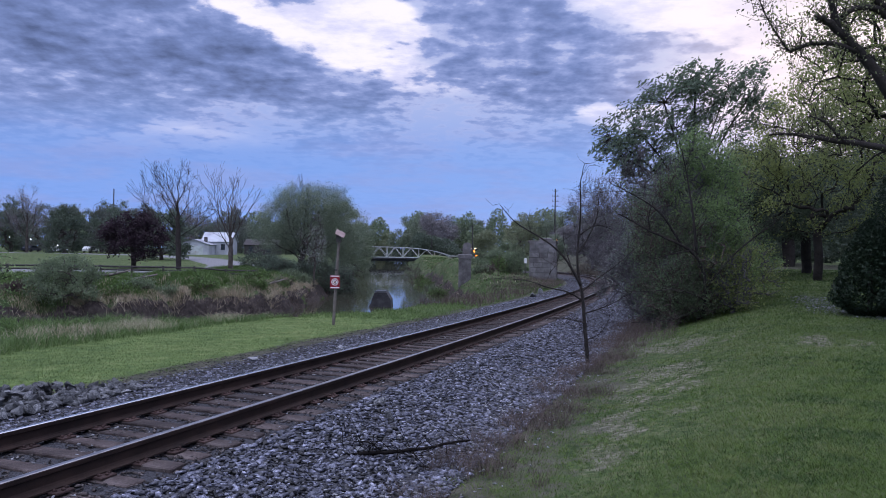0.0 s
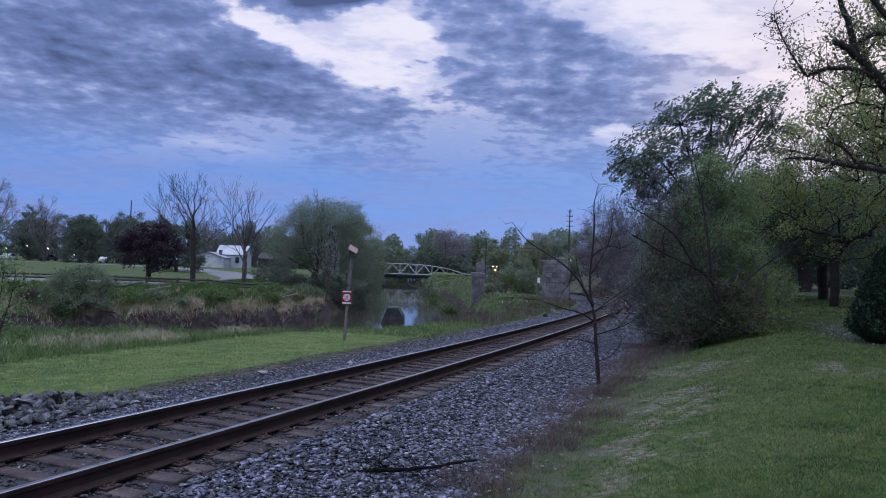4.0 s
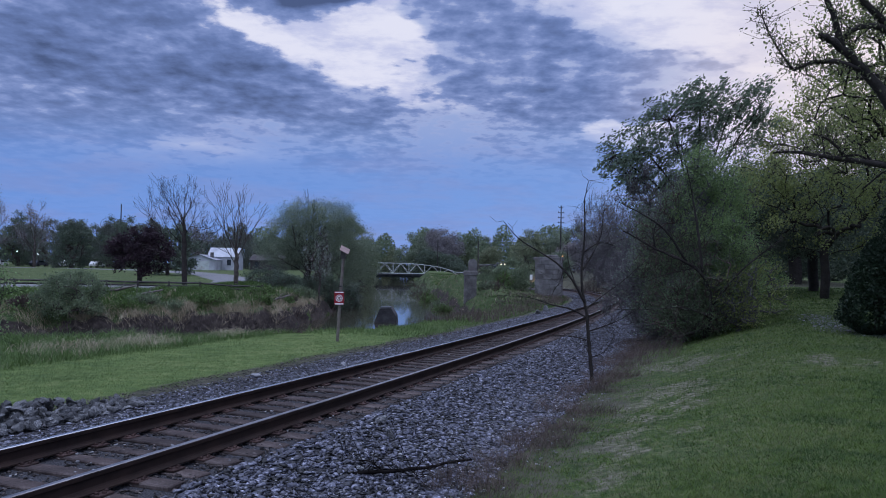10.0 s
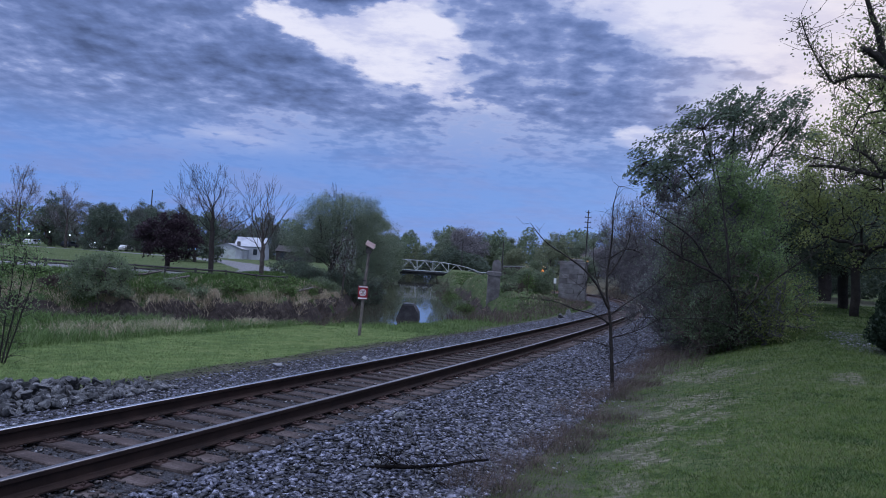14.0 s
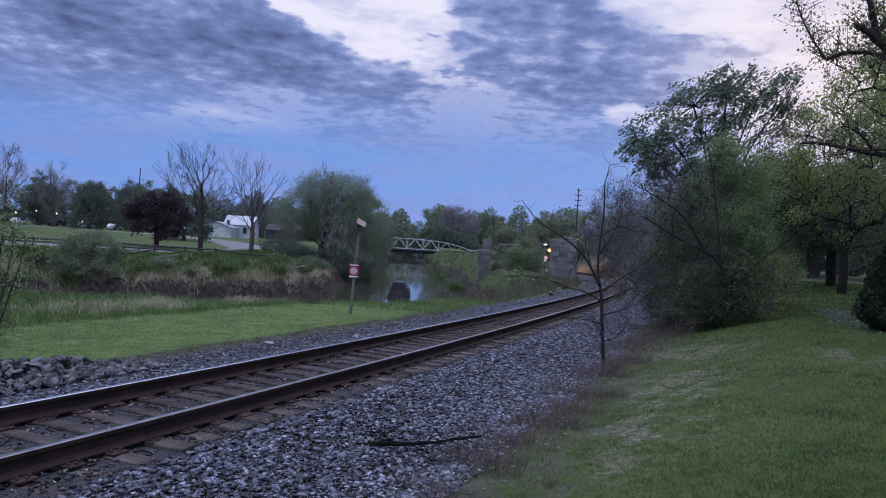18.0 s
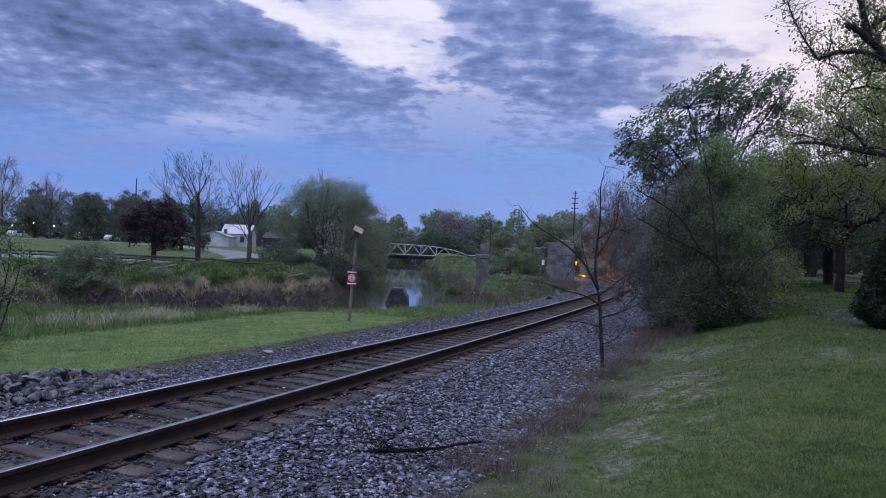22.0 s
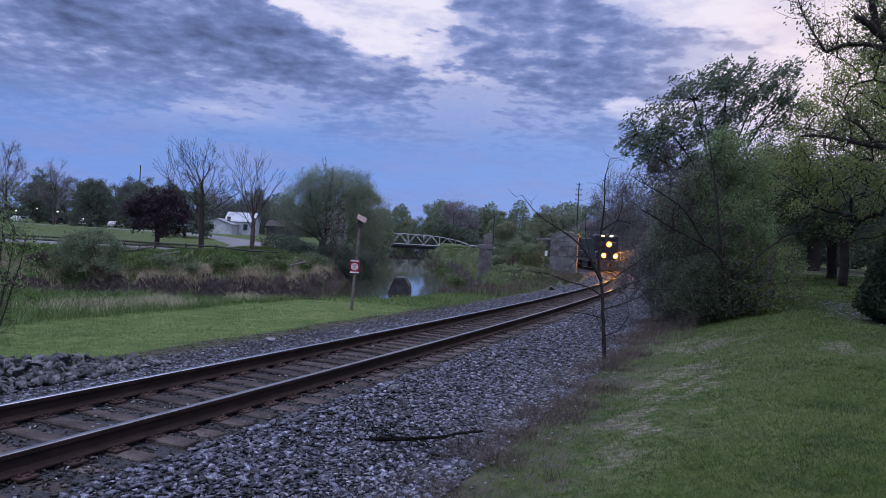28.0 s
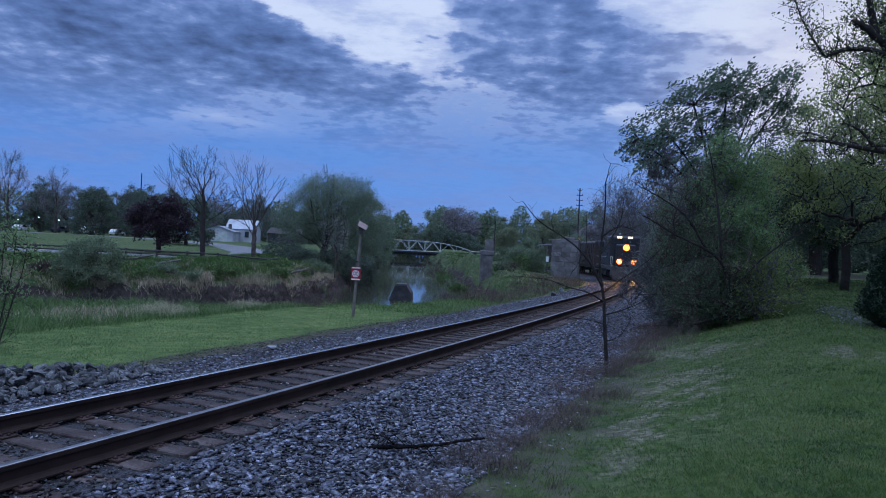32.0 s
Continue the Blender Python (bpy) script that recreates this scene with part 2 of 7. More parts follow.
def glowing(name, colour, strength):
    m = bpy.data.materials.new(name)
    m.use_nodes = True
    b = m.node_tree.nodes["Principled BSDF"]
    b.inputs["Base Color"].default_value = (0.03, 0.03, 0.03, 1)
    b.inputs["Specular IOR Level"].default_value = 0.1
    b.inputs["Emission Color"].default_value, b.inputs["Emission Strength"].default_value = (*colour, 1), strength
    return m


def foliage(name, *colours, translucent=0.3, spread=0.12, scale=0.6, fine=4.0):
    return material(name, colours, rough=0.6, scale=scale, fine=fine, bump=0, spread=spread, isle=True, translucent=translucent, spec=0.25)


M_RAIL = material("rusty_rail_steel", [(0.02, 0.013, 0.011), (0.045, 0.027, 0.021)], 0.75, 0.3, 3, 80, 0.3, 0.002)
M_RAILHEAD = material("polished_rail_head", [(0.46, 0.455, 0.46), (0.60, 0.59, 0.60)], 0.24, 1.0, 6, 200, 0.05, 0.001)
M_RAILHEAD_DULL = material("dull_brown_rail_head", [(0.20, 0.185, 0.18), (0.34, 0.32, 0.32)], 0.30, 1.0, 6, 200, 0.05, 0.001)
M_TIE = material("weathered_creosote_wood", [(0.024, 0.018, 0.017), (0.054, 0.041, 0.038), (0.11, 0.09, 0.084)], 0.9, 0, 3, 40, 0.6, 0.01, 0.2, obj=True)
M_PLATE = material("rusty_tie_plate", [(0.034, 0.021, 0.019), (0.066, 0.040, 0.035)], 0.85, 0.2, 9, 90, 0.4, 0.004, 0.15, obj=True)
M_STONE = material("grey_crushed_stone", [(0.016, 0.017, 0.024), (0.048, 0.050, 0.068), (0.19, 0.195, 0.24)], 0.5, 0, 14, 70, 0.4, 0.004, 0.62, isle=True, spec=0.55)
M_STONE_BROWN = material("rust_stained_stone", [(0.026, 0.022, 0.021), (0.055, 0.046, 0.043), (0.105, 0.093, 0.088)], 0.88, 0, 9, 70, 0.4, 0.004, 0.4, isle=True)
M_ROCK = material("pale_limestone_rock", [(0.04, 0.042, 0.046), (0.11, 0.113, 0.118), (0.28, 0.282, 0.284)], 0.88, 0, 4, 30, 0.7, 0.02, 0.2, obj=True)
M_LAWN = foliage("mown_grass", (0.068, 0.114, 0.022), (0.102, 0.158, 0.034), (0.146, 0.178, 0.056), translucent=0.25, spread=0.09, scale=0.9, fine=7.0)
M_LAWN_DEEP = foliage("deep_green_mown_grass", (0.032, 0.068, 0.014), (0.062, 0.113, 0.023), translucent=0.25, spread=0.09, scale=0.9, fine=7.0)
M_STRIP = foliage("bright_mown_grass", (0.085, 0.128, 0.045), (0.14, 0.195, 0.066), (0.20, 0.245, 0.095), translucent=0.25, spread=0.08, scale=0.8, fine=3.0)
M_BANK = foliage("lush_bank_grass", (0.068, 0.118, 0.034), (0.115, 0.178, 0.054), translucent=0.25)
M_DRYLAWN = foliage("dull_dry_lawn_grass", (0.10, 0.105, 0.055), (0.165, 0.16, 0.09), translucent=0.2)
M_DRY = foliage("dry_grass", (0.33, 0.275, 0.19), (0.50, 0.43, 0.315), translucent=0.2)
M_STEM = foliage("dead_weed_stems", (0.065, 0.049, 0.042), (0.135, 0.102, 0.085), translucent=0.05)
M_BARK = material("grey_brown_bark", [(0.035, 0.028, 0.024), (0.075, 0.062, 0.054), (0.12, 0.105, 0.095)], 0.95, 0, 3, 25, 0.9, 0.03)
M_DARKBARK = material("dark_bark", [(0.02, 0.017, 0.015), (0.045, 0.038, 0.034)], 0.95, 0, 3, 25, 0.9, 0.03)
M_LEAF = foliage("green_leaves", (0.125, 0.165, 0.10), (0.205, 0.255, 0.15), translucent=0.5)
M_LEAF_BRIGHT = foliage("fresh_green_leaves", (0.15, 0.225, 0.095), (0.25, 0.345, 0.15), translucent=0.5)
# Spring and olive greens are paled to stand in for haze on far trees.
M_LEAF_SPRING = foliage("spring_leaves_paled_for_haze", (0.15, 0.19, 0.13), (0.235, 0.28, 0.19), translucent=0.5)
M_LEAF_OLIVE = foliage("olive_leaves_paled_for_haze", (0.165, 0.195, 0.115), (0.25, 0.28, 0.17), translucent=0.5)
M_LEAF_HAZY = foliage("grey_violet_budding_twigs", (0.17, 0.16, 0.165), (0.26, 0.245, 0.25), translucent=0.4)
M_LEAF_PALE = foliage("yellow_green_leaves", (0.18, 0.22, 0.08), (0.29, 0.335, 0.13), translucent=0.55)
M_LEAF_SILVER = foliage("silvery_leaves", (0.135, 0.17, 0.14), (0.23, 0.27, 0.22), translucent=0.5)
M_LEAF_DARK = foliage("dark_evergreen_leaves", (0.075, 0.10, 0.075), (0.125, 0.16, 0.112), translucent=0.4)
M_LEAF_POPLAR = foliage("blue_green_poplar_leaves", (0.105, 0.148, 0.10), (0.17, 0.225, 0.155), translucent=0.5)
M_LEAF_DULL = foliage("dull_grey_green_leaves", (0.10, 0.115, 0.10), (0.16, 0.175, 0.15), translucent=0.45)
M_LEAF_BUSH = foliage("deep_green_bush_leaves", (0.105, 0.145, 0.085), (0.175, 0.23, 0.13), translucent=0.5)
M_LEAF_PURPLE = foliage("purple_leaves", (0.028, 0.018, 0.025), (0.05, 0.03, 0.04))
M_BLOSSOM = foliage("white_blossom", (0.22, 0.25, 0.22), (0.40, 0.42, 0.40))
M_GREYTWIG = material("grey_twig_bark", [(0.08, 0.075, 0.078), (0.14, 0.13, 0.135)], 0.9, 0, 3, 25, 0.3, 0.01)
M_STEMBARK = material("brown_brush_bark", [(0.06, 0.045, 0.04), (0.12, 0.09, 0.08)], 0.9, 0, 3, 25, 0.3, 0.01)
M_CONCRETE = material("old_concrete", [(0.07, 0.066, 0.066), (0.13, 0.124, 0.124), (0.20, 0.192, 0.192)], 0.92, 0, 1.2, 18, 0.6, 0.03, stain=((0.07, 0.06, 0.055), 0.7, 0.9))
M_BLOCK = material("cut_limestone_block", [(0.09, 0.086, 0.086), (0.145, 0.14, 0.142), (0.20, 0.195, 0.197)], 0.92, 0, 1.5, 20, 0.6, 0.02, 0.1, obj=True, stain=((0.07, 0.06, 0.055), 0.8, 0.7))
M_STEEL_PALE = material("pale_green_painted_steel", [(0.40, 0.45, 0.43), (0.52, 0.56, 0.54)], 0.6, 0, 1, 12, 0.1, 0.005, stain=((0.20, 0.12, 0.08), 0.4, 1.4))
M_STEEL_DARK = material("dark_girder_steel", [(0.03, 0.035, 0.038), (0.06, 0.065, 0.07)], 0.7, 0.2, 1, 12, 0.1, 0.005)
M_WETSTONE = material("wet_dark_concrete", [(0.018, 0.018, 0.02), (0.035, 0.034, 0.036), (0.06, 0.058, 0.06)], 0.6, 0, 1.5, 18, 0.6, 0.03)
M_POST = material("grey_weathered_wood", [(0.10, 0.085, 0.075), (0.20, 0.175, 0.155)], 0.9, 0, 5, 50, 0.5, 0.005)
M_RED = material("faded_red_sign_paint", [(0.23, 0.014, 0.024), (0.31, 0.022, 0.034)], 0.5, 0, 6, 60, 0.05, 0.002)
M_WHITE = material("white_paint", [(0.62, 0.63, 0.64), (0.78, 0.79, 0.8)], 0.6, 0, 2, 30, 0.1, 0.002)
M_SIDING = material("weathered_white_siding", [(0.36, 0.38, 0.41), (0.47, 0.49, 0.52)], 0.7, 0, 0.5, 8, 0.1, 0.01, stain=((0.25, 0.26, 0.29), 0.7, 0.35))
M_BLACK = material("black_paint", [(0.015, 0.015, 0.017), (0.03, 0.03, 0.032)], 0.6, 0, 2, 30, 0.1, 0.002)
M_ROOF = material("grey_shingles", [(0.20, 0.21, 0.23), (0.33, 0.34, 0.37)], 0.9, 0, 1, 9, 0.5, 0.02)
M_GLASSDARK = material("dark_window_glass", [(0.02, 0.025, 0.03), (0.035, 0.04, 0.045)], 0.12, 0, 1, 5, 0, 0.001, spec=0.5)
M_LAMP = glowing("lamp_glow", (1.0, 0.52, 0.18), 1.4)
M_LAMP_WHITE = glowing("white_lamp_glow", (0.85, 0.92, 1.0), 5)
M_HEAD = glowing("headlight_glow", (1.0, 0.36, 0.04), 70000)
# glow of the oversized disc round each lens, standing in for glare
M_GLARE = glowing("orange_lamp_glare", (1.0, 0.21, 0.022), 5.5)
M_NUMBER = glowing("number_board_glow", (1.0, 0.75, 0.45), 5)
M_ENGINE = material("dark_blue_engine_paint", [(0.018, 0.019, 0.024), (0.032, 0.033, 0.04)], 0.55, 0, 1, 10, 0.1, 0.005)
M_ENGINE_GREY = material("grey_engine_steel", [(0.05, 0.05, 0.052), (0.09, 0.09, 0.092)], 0.7, 0.3, 1, 10, 0.2, 0.005)


def water_material():
    m = bpy.data.materials.new("still_river_water")
    m.use_nodes = True
    N, L = m.node_tree.nodes, m.node_tree.links
    b = N["Principled BSDF"]
    b.inputs["Base Color"].default_value = (0.045, 0.042, 0.028, 1)
    b.inputs["Roughness"].default_value, b.inputs["IOR"].default_value = 0.05, 1.33
    tc = N.new("ShaderNodeTexCoord")
    mp = N.new("ShaderNodeMapping")
    mp.inputs["Scale"].default_value = (0.35, 1.0, 1)
    L.new(tc.outputs["Object"], mp.inputs[0])
    n = N.new("ShaderNodeTexNoise")
    n.inputs["Scale"].default_value, n.inputs["Detail"].default_value = 1.3, 4
    L.new(mp.outputs[0], n.inputs["Vector"])
    bp = N.new("ShaderNodeBump")
    bp.inputs["Strength"].default_value, bp.inputs["Distance"].default_value = 0.05, 0.03
    L.new(n.outputs["Fac"], bp.inputs["Height"])
    L.new(bp.outputs[0], b.inputs["Normal"])
    return m


M_WATER = water_material()


def ground_material():
    """Soil, mown grass, gravel and bank, laid out by the sheet's own masks and broken up by noise."""
    m = bpy.data.materials.new("ground_cover")
    m.use_nodes = True
    N, L = m.node_tree.nodes, m.node_tree.links
    b = N["Principled BSDF"]
    b.inputs["Roughness"].default_value, b.inputs["Specular IOR Level"].default_value = 0.95, 0.1
    tc = N.new("ShaderNodeTexCoord")

    def tex(scale, detail=6):
        n = N.new("ShaderNodeTexNoise")
        n.inputs["Scale"].default_value, n.inputs["Detail"].default_value, n.inputs["Roughness"].default_value = scale, detail, 0.65
        L.new(tc.outputs["Object"], n.inputs["Vector"])
        return n.outputs["Fac"]

    def two(fac, stops):
        r = N.new("ShaderNodeValToRGB")
        while len(r.color_ramp.elements) < len(stops):
            r.color_ramp.elements.new(0.5)
        for e, (p, c) in zip(r.color_ramp.elements, stops):
            e.position, e.color = p, (*c, 1)
        L.new(fac, r.inputs[0])
        return r.outputs[0]

    coarse, mid, small, fine = tex(0.35), tex(3.0), tex(9.0), tex(45.0, 3)
    blend = N.new("ShaderNodeMath")
    blend.operation = "MULTIPLY_ADD"
    L.new(mid, blend.inputs[0])
    blend.inputs[1].default_value = 0.6
    quarter = N.new("ShaderNodeMath")
    quarter.operation = "MULTIPLY"
    L.new(coarse, quarter.inputs[0])
    quarter.inputs[1].default_value = 0.4
    L.new(quarter.outputs[0], blend.inputs[2])
    mottle = N.new("ShaderNodeMath")
    mottle.operation = "MULTIPLY_ADD"
    L.new(small, mottle.inputs[0])
    mottle.inputs[1].default_value = 0.5
    halved = N.new("ShaderNodeMath")
    halved.operation = "MULTIPLY"
    L.new(blend.outputs[0], halved.inputs[0])
    halved.inputs[1].default_value = 0.5
    L.new(halved.outputs[0], mottle.inputs[2])
    grass = two(mottle.outputs[0], [(0.40, (0.028, 0.046, 0.016)), (0.50, (0.07, 0.10, 0.036)), (0.60, (0.14, 0.145, 0.075))])
    gravel = two(fine, [(0.3, (0.016, 0.016, 0.018)), (0.5, (0.048, 0.048, 0.053)), (0.7, (0.11, 0.111, 0.12))])
    bank = two(mid, [(0.33, (0.03, 0.052, 0.02)), (0.52, (0.06, 0.085, 0.034)), (0.68, (0.11, 0.106, 0.065))])
    scarp = two(mid, [(0.33, (0.018, 0.015, 0.015)), (0.52, (0.045, 0.037, 0.033)), (0.68, (0.10, 0.083, 0.07))])
    dirt = two(mid, [(0.35, (0.045, 0.05, 0.032)), (0.65, (0.10, 0.097, 0.07))])
    strip = two(blend.outputs[0], [(0.38, (0.06, 0.098, 0.034)), (0.5, (0.11, 0.16, 0.05)), (0.62, (0.17, 0.21, 0.08))])
    worn = two(small, [(0.36, (0.05, 0.07, 0.03)), (0.5, (0.125, 0.122, 0.078)), (0.62, (0.22, 0.205, 0.155))])
    road = two(fine, [(0.35, (0.15, 0.15, 0.155)), (0.65, (0.23, 0.23, 0.235))])
    colour = grass
    for mask, tint in (("bank", bank), ("scarp", scarp), ("strip", strip), ("worn", worn), ("dirt", dirt), ("gravel", gravel), ("road", road)):
        at = N.new("ShaderNodeAttribute")
        at.attribute_name = mask
        edge = N.new("ShaderNodeMath")
        edge.operation = "MULTIPLY_ADD"
        L.new(mid, edge.inputs[0])
        edge.inputs[1].default_value = 0.9
        sub = N.new("ShaderNodeMath")
        sub.operation = "SUBTRACT"
        L.new(at.outputs["Fac"], sub.inputs[0])
        sub.inputs[1].default_value = 0.45
        L.new(sub.outputs[0], edge.inputs[2])
        r = N.new("ShaderNodeValToRGB")
        r.color_ramp.elements[0].position, r.color_ramp.elements[1].position = 0.42, 0.58
        L.new(edge.outputs[0], r.inputs[0])
        mx = N.new("ShaderNodeMix")
        mx.data_type = "RGBA"
        L.new(r.outputs[0], mx.inputs[0])
        L.new(colour, mx.inputs[6])
        L.new(tint, mx.inputs[7])
        colour = mx.outputs[2]
    L.new(colour, b.inputs["Base Color"])
    bp = N.new("ShaderNodeBump")
    bp.inputs["Strength"].default_value, bp.inputs["Distance"].default_value = 0.6, 0.05
    L.new(fine, bp.inputs["Height"])
    L.new(bp.outputs[0], b.inputs["Normal"])
    return m


M_GROUND = ground_material()


# ---- mesh helpers ----
class Shape:
    """Collects corners and faces of one mesh."""

    def __init__(self):
        self.v, self.f, self.n = [], [], 0

    def add(self, verts, faces):
        verts = np.asarray(verts, float).reshape(-1, 3)
        self.v.append(verts)
        self.f.extend([tuple(i + self.n for i in face) for face in faces])
        self.n += len(verts)
        return self

    def box(self, cx, cy, cz, sx, sy, sz, m=None, bevel=0.0):
        """A box, its top edges drawn in by bevel."""
        k = bevel
        low = [(-1, -1), (1, -1), (1, 1), (-1, 1)]
        rows = [(-sz / 2, 0), (sz / 2 - k, 0)] + ([(sz / 2, k)] if k else [])
        vs = [(a * (sx / 2 - q), b * (sy / 2 - q), z) for z, q in rows for a, b in low]
        fs = [(3, 2, 1, 0)]
        for r in range(len(rows) - 1):
            o = 4 * r
            fs += [(o + i, o + (i + 1) % 4, o + 4 + (i + 1) % 4, o + 4 + i) for i in range(4)]
        o = 4 * (len(rows) - 1)
        fs.append((o, o + 1, o + 2, o + 3))
        vs = [Vector(p) for p in vs]
        if m is not None:
            vs = [m @ p for p in vs]
        return self.add([(p[0] + cx, p[1] + cy, p[2] + cz) for p in vs], fs)

    def tube(self, points, radii, sides=6, caps=True):
        """A tapered tube along points."""
        pts = np.asarray(points, float)
        rad = np.broadcast_to(np.asarray(radii, float), (len(pts),))
        tang = np.gradient(pts, axis=0)
        tang /= np.linalg.norm(tang, axis=1)[:, None] + 1e-9
        ref = np.where(np.abs(tang[:, 2:3]) > 0.9, [[1.0, 0, 0]], [[0, 0, 1.0]])
        a = np.cross(tang, ref)
        a /= np.linalg.norm(a, axis=1)[:, None] + 1e-9
        b = np.cross(tang, a)
        ang = np.arange(sides) * 2 * math.pi / sides
        ring = pts[:, None] + rad[:, None, None] * (np.cos(ang)[None, :, None] * a[:, None] + np.sin(ang)[None, :, None] * b[:, None])
        fs = [(i * sides + j, i * sides + (j + 1) % sides, (i + 1) * sides + (j + 1) % sides, (i + 1) * sides + j)
              for i in range(len(pts) - 1) for j in range(sides)]
        if caps:
            fs += [tuple(range(sides))[::-1], tuple((len(pts) - 1) * sides + j for j in range(sides))]
        return self.add(ring, fs)

    def prism(self, outline, depth, m=None):
        """An outline in x, z pulled along y by depth."""
        k = len(outline)
        vs = [(x, -depth / 2, z) for x, z in outline] + [(x, depth / 2, z) for x, z in outline]
        fs = [tuple(range(k)), tuple(range(2 * k - 1, k - 1, -1))] + [(i, i + k, (i + 1) % k + k, (i + 1) % k) for i in range(k)]
        if m is not None:
            vs = [tuple(m @ Vector(p)) for p in vs]
        return self.add(vs, fs)

    def mesh(self, name, smooth=False):
        me = bpy.data.meshes.new(name)
        me.from_pydata(np.concatenate(self.v).tolist(), [], self.f)
        if smooth:
            me.shade_smooth()
        return me


def as_mesh(name, data, mat, smooth=False):
    if isinstance(data, Shape):
        data = data.mesh(name, smooth)
    elif isinstance(data, bmesh.types.BMesh):
        bm, data = data, bpy.data.meshes.new(name)
        bm.to_mesh(data)
        bm.free()
    if mat and not data.materials:
        data.materials.append(mat)
    return data


def part(name, data, mat, parent, label="", smooth=False):
    """One mesh object under a thing or a part."""
    ob = new(name, as_mesh(name, data, mat, smooth))
    ob.parent = parent
    return tagged(ob, label)


def thing(name, label, category, at=(0, 0, 0), turn=0.0, group="", kind=""):
    """An empty at a thing's base, for its parts."""
    ob = new(name)
    ob.empty_display_size = 0.2
    ob.matrix_basis = pose(*at, 0, 0, turn)
    return tagged(ob, label, category, group, kind)


def solid(name, data, mat, label, category, at=(0, 0, 0), turn=0.0, group="", kind="", smooth=False):
    """A thing of one mesh."""
    ob = new(name, as_mesh(name, data, mat, smooth))
    ob.matrix_basis = pose(*at, 0, 0, turn)
    return tagged(ob, label, category, group, kind)


def fast_mesh(name, verts, faces, mat, smooth=False):
    """A mesh of equal-sided faces from arrays."""
    verts, faces = np.asarray(verts, np.float32), np.asarray(faces, np.int32)
    me = bpy.data.meshes.new(name)
    me.vertices.add(len(verts))
    me.vertices.foreach_set("co", verts.ravel())
    k = faces.shape[1]
    me.loops.add(faces.size)
    me.loops.foreach_set("vertex_index", faces.ravel())
    me.polygons.add(len(faces))
    me.polygons.foreach_set("loop_start", np.arange(0, faces.size, k, dtype=np.int32))
    if smooth:
        me.polygons.foreach_set("use_smooth", np.ones(len(faces), bool))
    me.update(calc_edges=True)
    me.materials.append(mat)
    return me


def smooth01(x):
    x = np.clip(x, 0, 1)
    return x * x * (3 - 2 * x)


# ---- the lie of the land ----
GRADE = -0.009
STEP = 0.5


def lay_track():
    """The centre line: a long flat curve, a tighter one past the bushes, then nearly straight."""
    def bend(s):
        k = 1 / 630
        k += (1 / 165 - 1 / 630) * float(smooth01((s - 48) / 14))
        k += (0 - 1 / 165) * float(smooth01((s - 98) / 16))
        return k
    fwd, back = [], []
    for sign, out, reach in ((1, fwd, 420), (-1, back, 60)):
        x, y, h, s = -3.70, 8.0, radians(20.4), 0.0
        while abs(s) < reach:
            out.append((s, x, y, h))
            x += sign * STEP * math.sin(h)
            y += sign * STEP * math.cos(h)
            h -= sign * STEP * bend(s)
            s += sign * STEP
    return np.array(back[:0:-1] + fwd)


TRACK = lay_track()


def rail_level(s):
    return GRADE * (np.minimum(s, 150) + 6.2)


def track_at(s, d=0.0):
    """Place and heading beside the track: s along it, d to its right."""
    x, y, h = (float(np.interp(s, TRACK[:, 0], TRACK[:, i])) for i in (1, 2, 3))
    return x + d * math.cos(h), y - d * math.sin(h), h


def beside(x, y):
    """s along and d beside the track for places x, y."""
    x, y = np.atleast_1d(x).astype(float), np.atleast_1d(y).astype(float)
    s_out, d_out = np.empty(len(x)), np.empty(len(x))
    for i in range(0, len(x), 4000):
        xs, ys = x[i:i + 4000, None], y[i:i + 4000, None]
        k = ((xs - TRACK[:, 1]) ** 2 + (ys - TRACK[:, 2]) ** 2).argmin(1)
        h = TRACK[k, 3]
        dx, dy = x[i:i + 4000] - TRACK[k, 1], y[i:i + 4000] - TRACK[k, 2]
        s_out[i:i + 4000] = TRACK[k, 0] + dx * np.sin(h) + dy * np.cos(h)
        d_out[i:i + 4000] = np.where(np.abs(dx * np.sin(h) + dy * np.cos(h)) > 2, np.sign(dx * np.cos(h) - dy * np.sin(h)) * np.hypot(dx, dy),
                                     dx * np.cos(h) - dy * np.sin(h))
    return s_out, d_out


# river: centre x, y and half width
RIVER = np.array([(-400, -60, 12), (-140, -8, 12), (-60, 20, 12), (-27, 31.5, 9.5), (-13, 41, 8.5), (-4.5, 55, 6), (-4.6, 72, 5.6), (-6, 90, 5.4),
                  (-10.4, 150, 5.8), (-16.5, 240, 7.5), (-24, 340, 9), (-40, 600, 10)], float)
WATER_Z = -2.95


def river_offset(x, y):
    """Distance beyond the water's edge, and which bank (+1 the railway's)."""
    best, side = np.full(len(x), 1e9), np.ones(len(x))
    for (x0, y0, w0), (x1, y1, w1) in zip(RIVER[:-1], RIVER[1:]):
        dx, dy = x1 - x0, y1 - y0
        t = np.clip(((x - x0) * dx + (y - y0) * dy) / (dx * dx + dy * dy), 0, 1)
        dist = np.hypot(x - x0 - t * dx, y - y0 - t * dy) - (w0 + t * (w1 - w0))
        nearer = dist < best
        best = np.where(nearer, dist, best)
        side = np.where(nearer, np.sign(dy * (x - x0) - dx * (y - y0)), side)
    return best, side


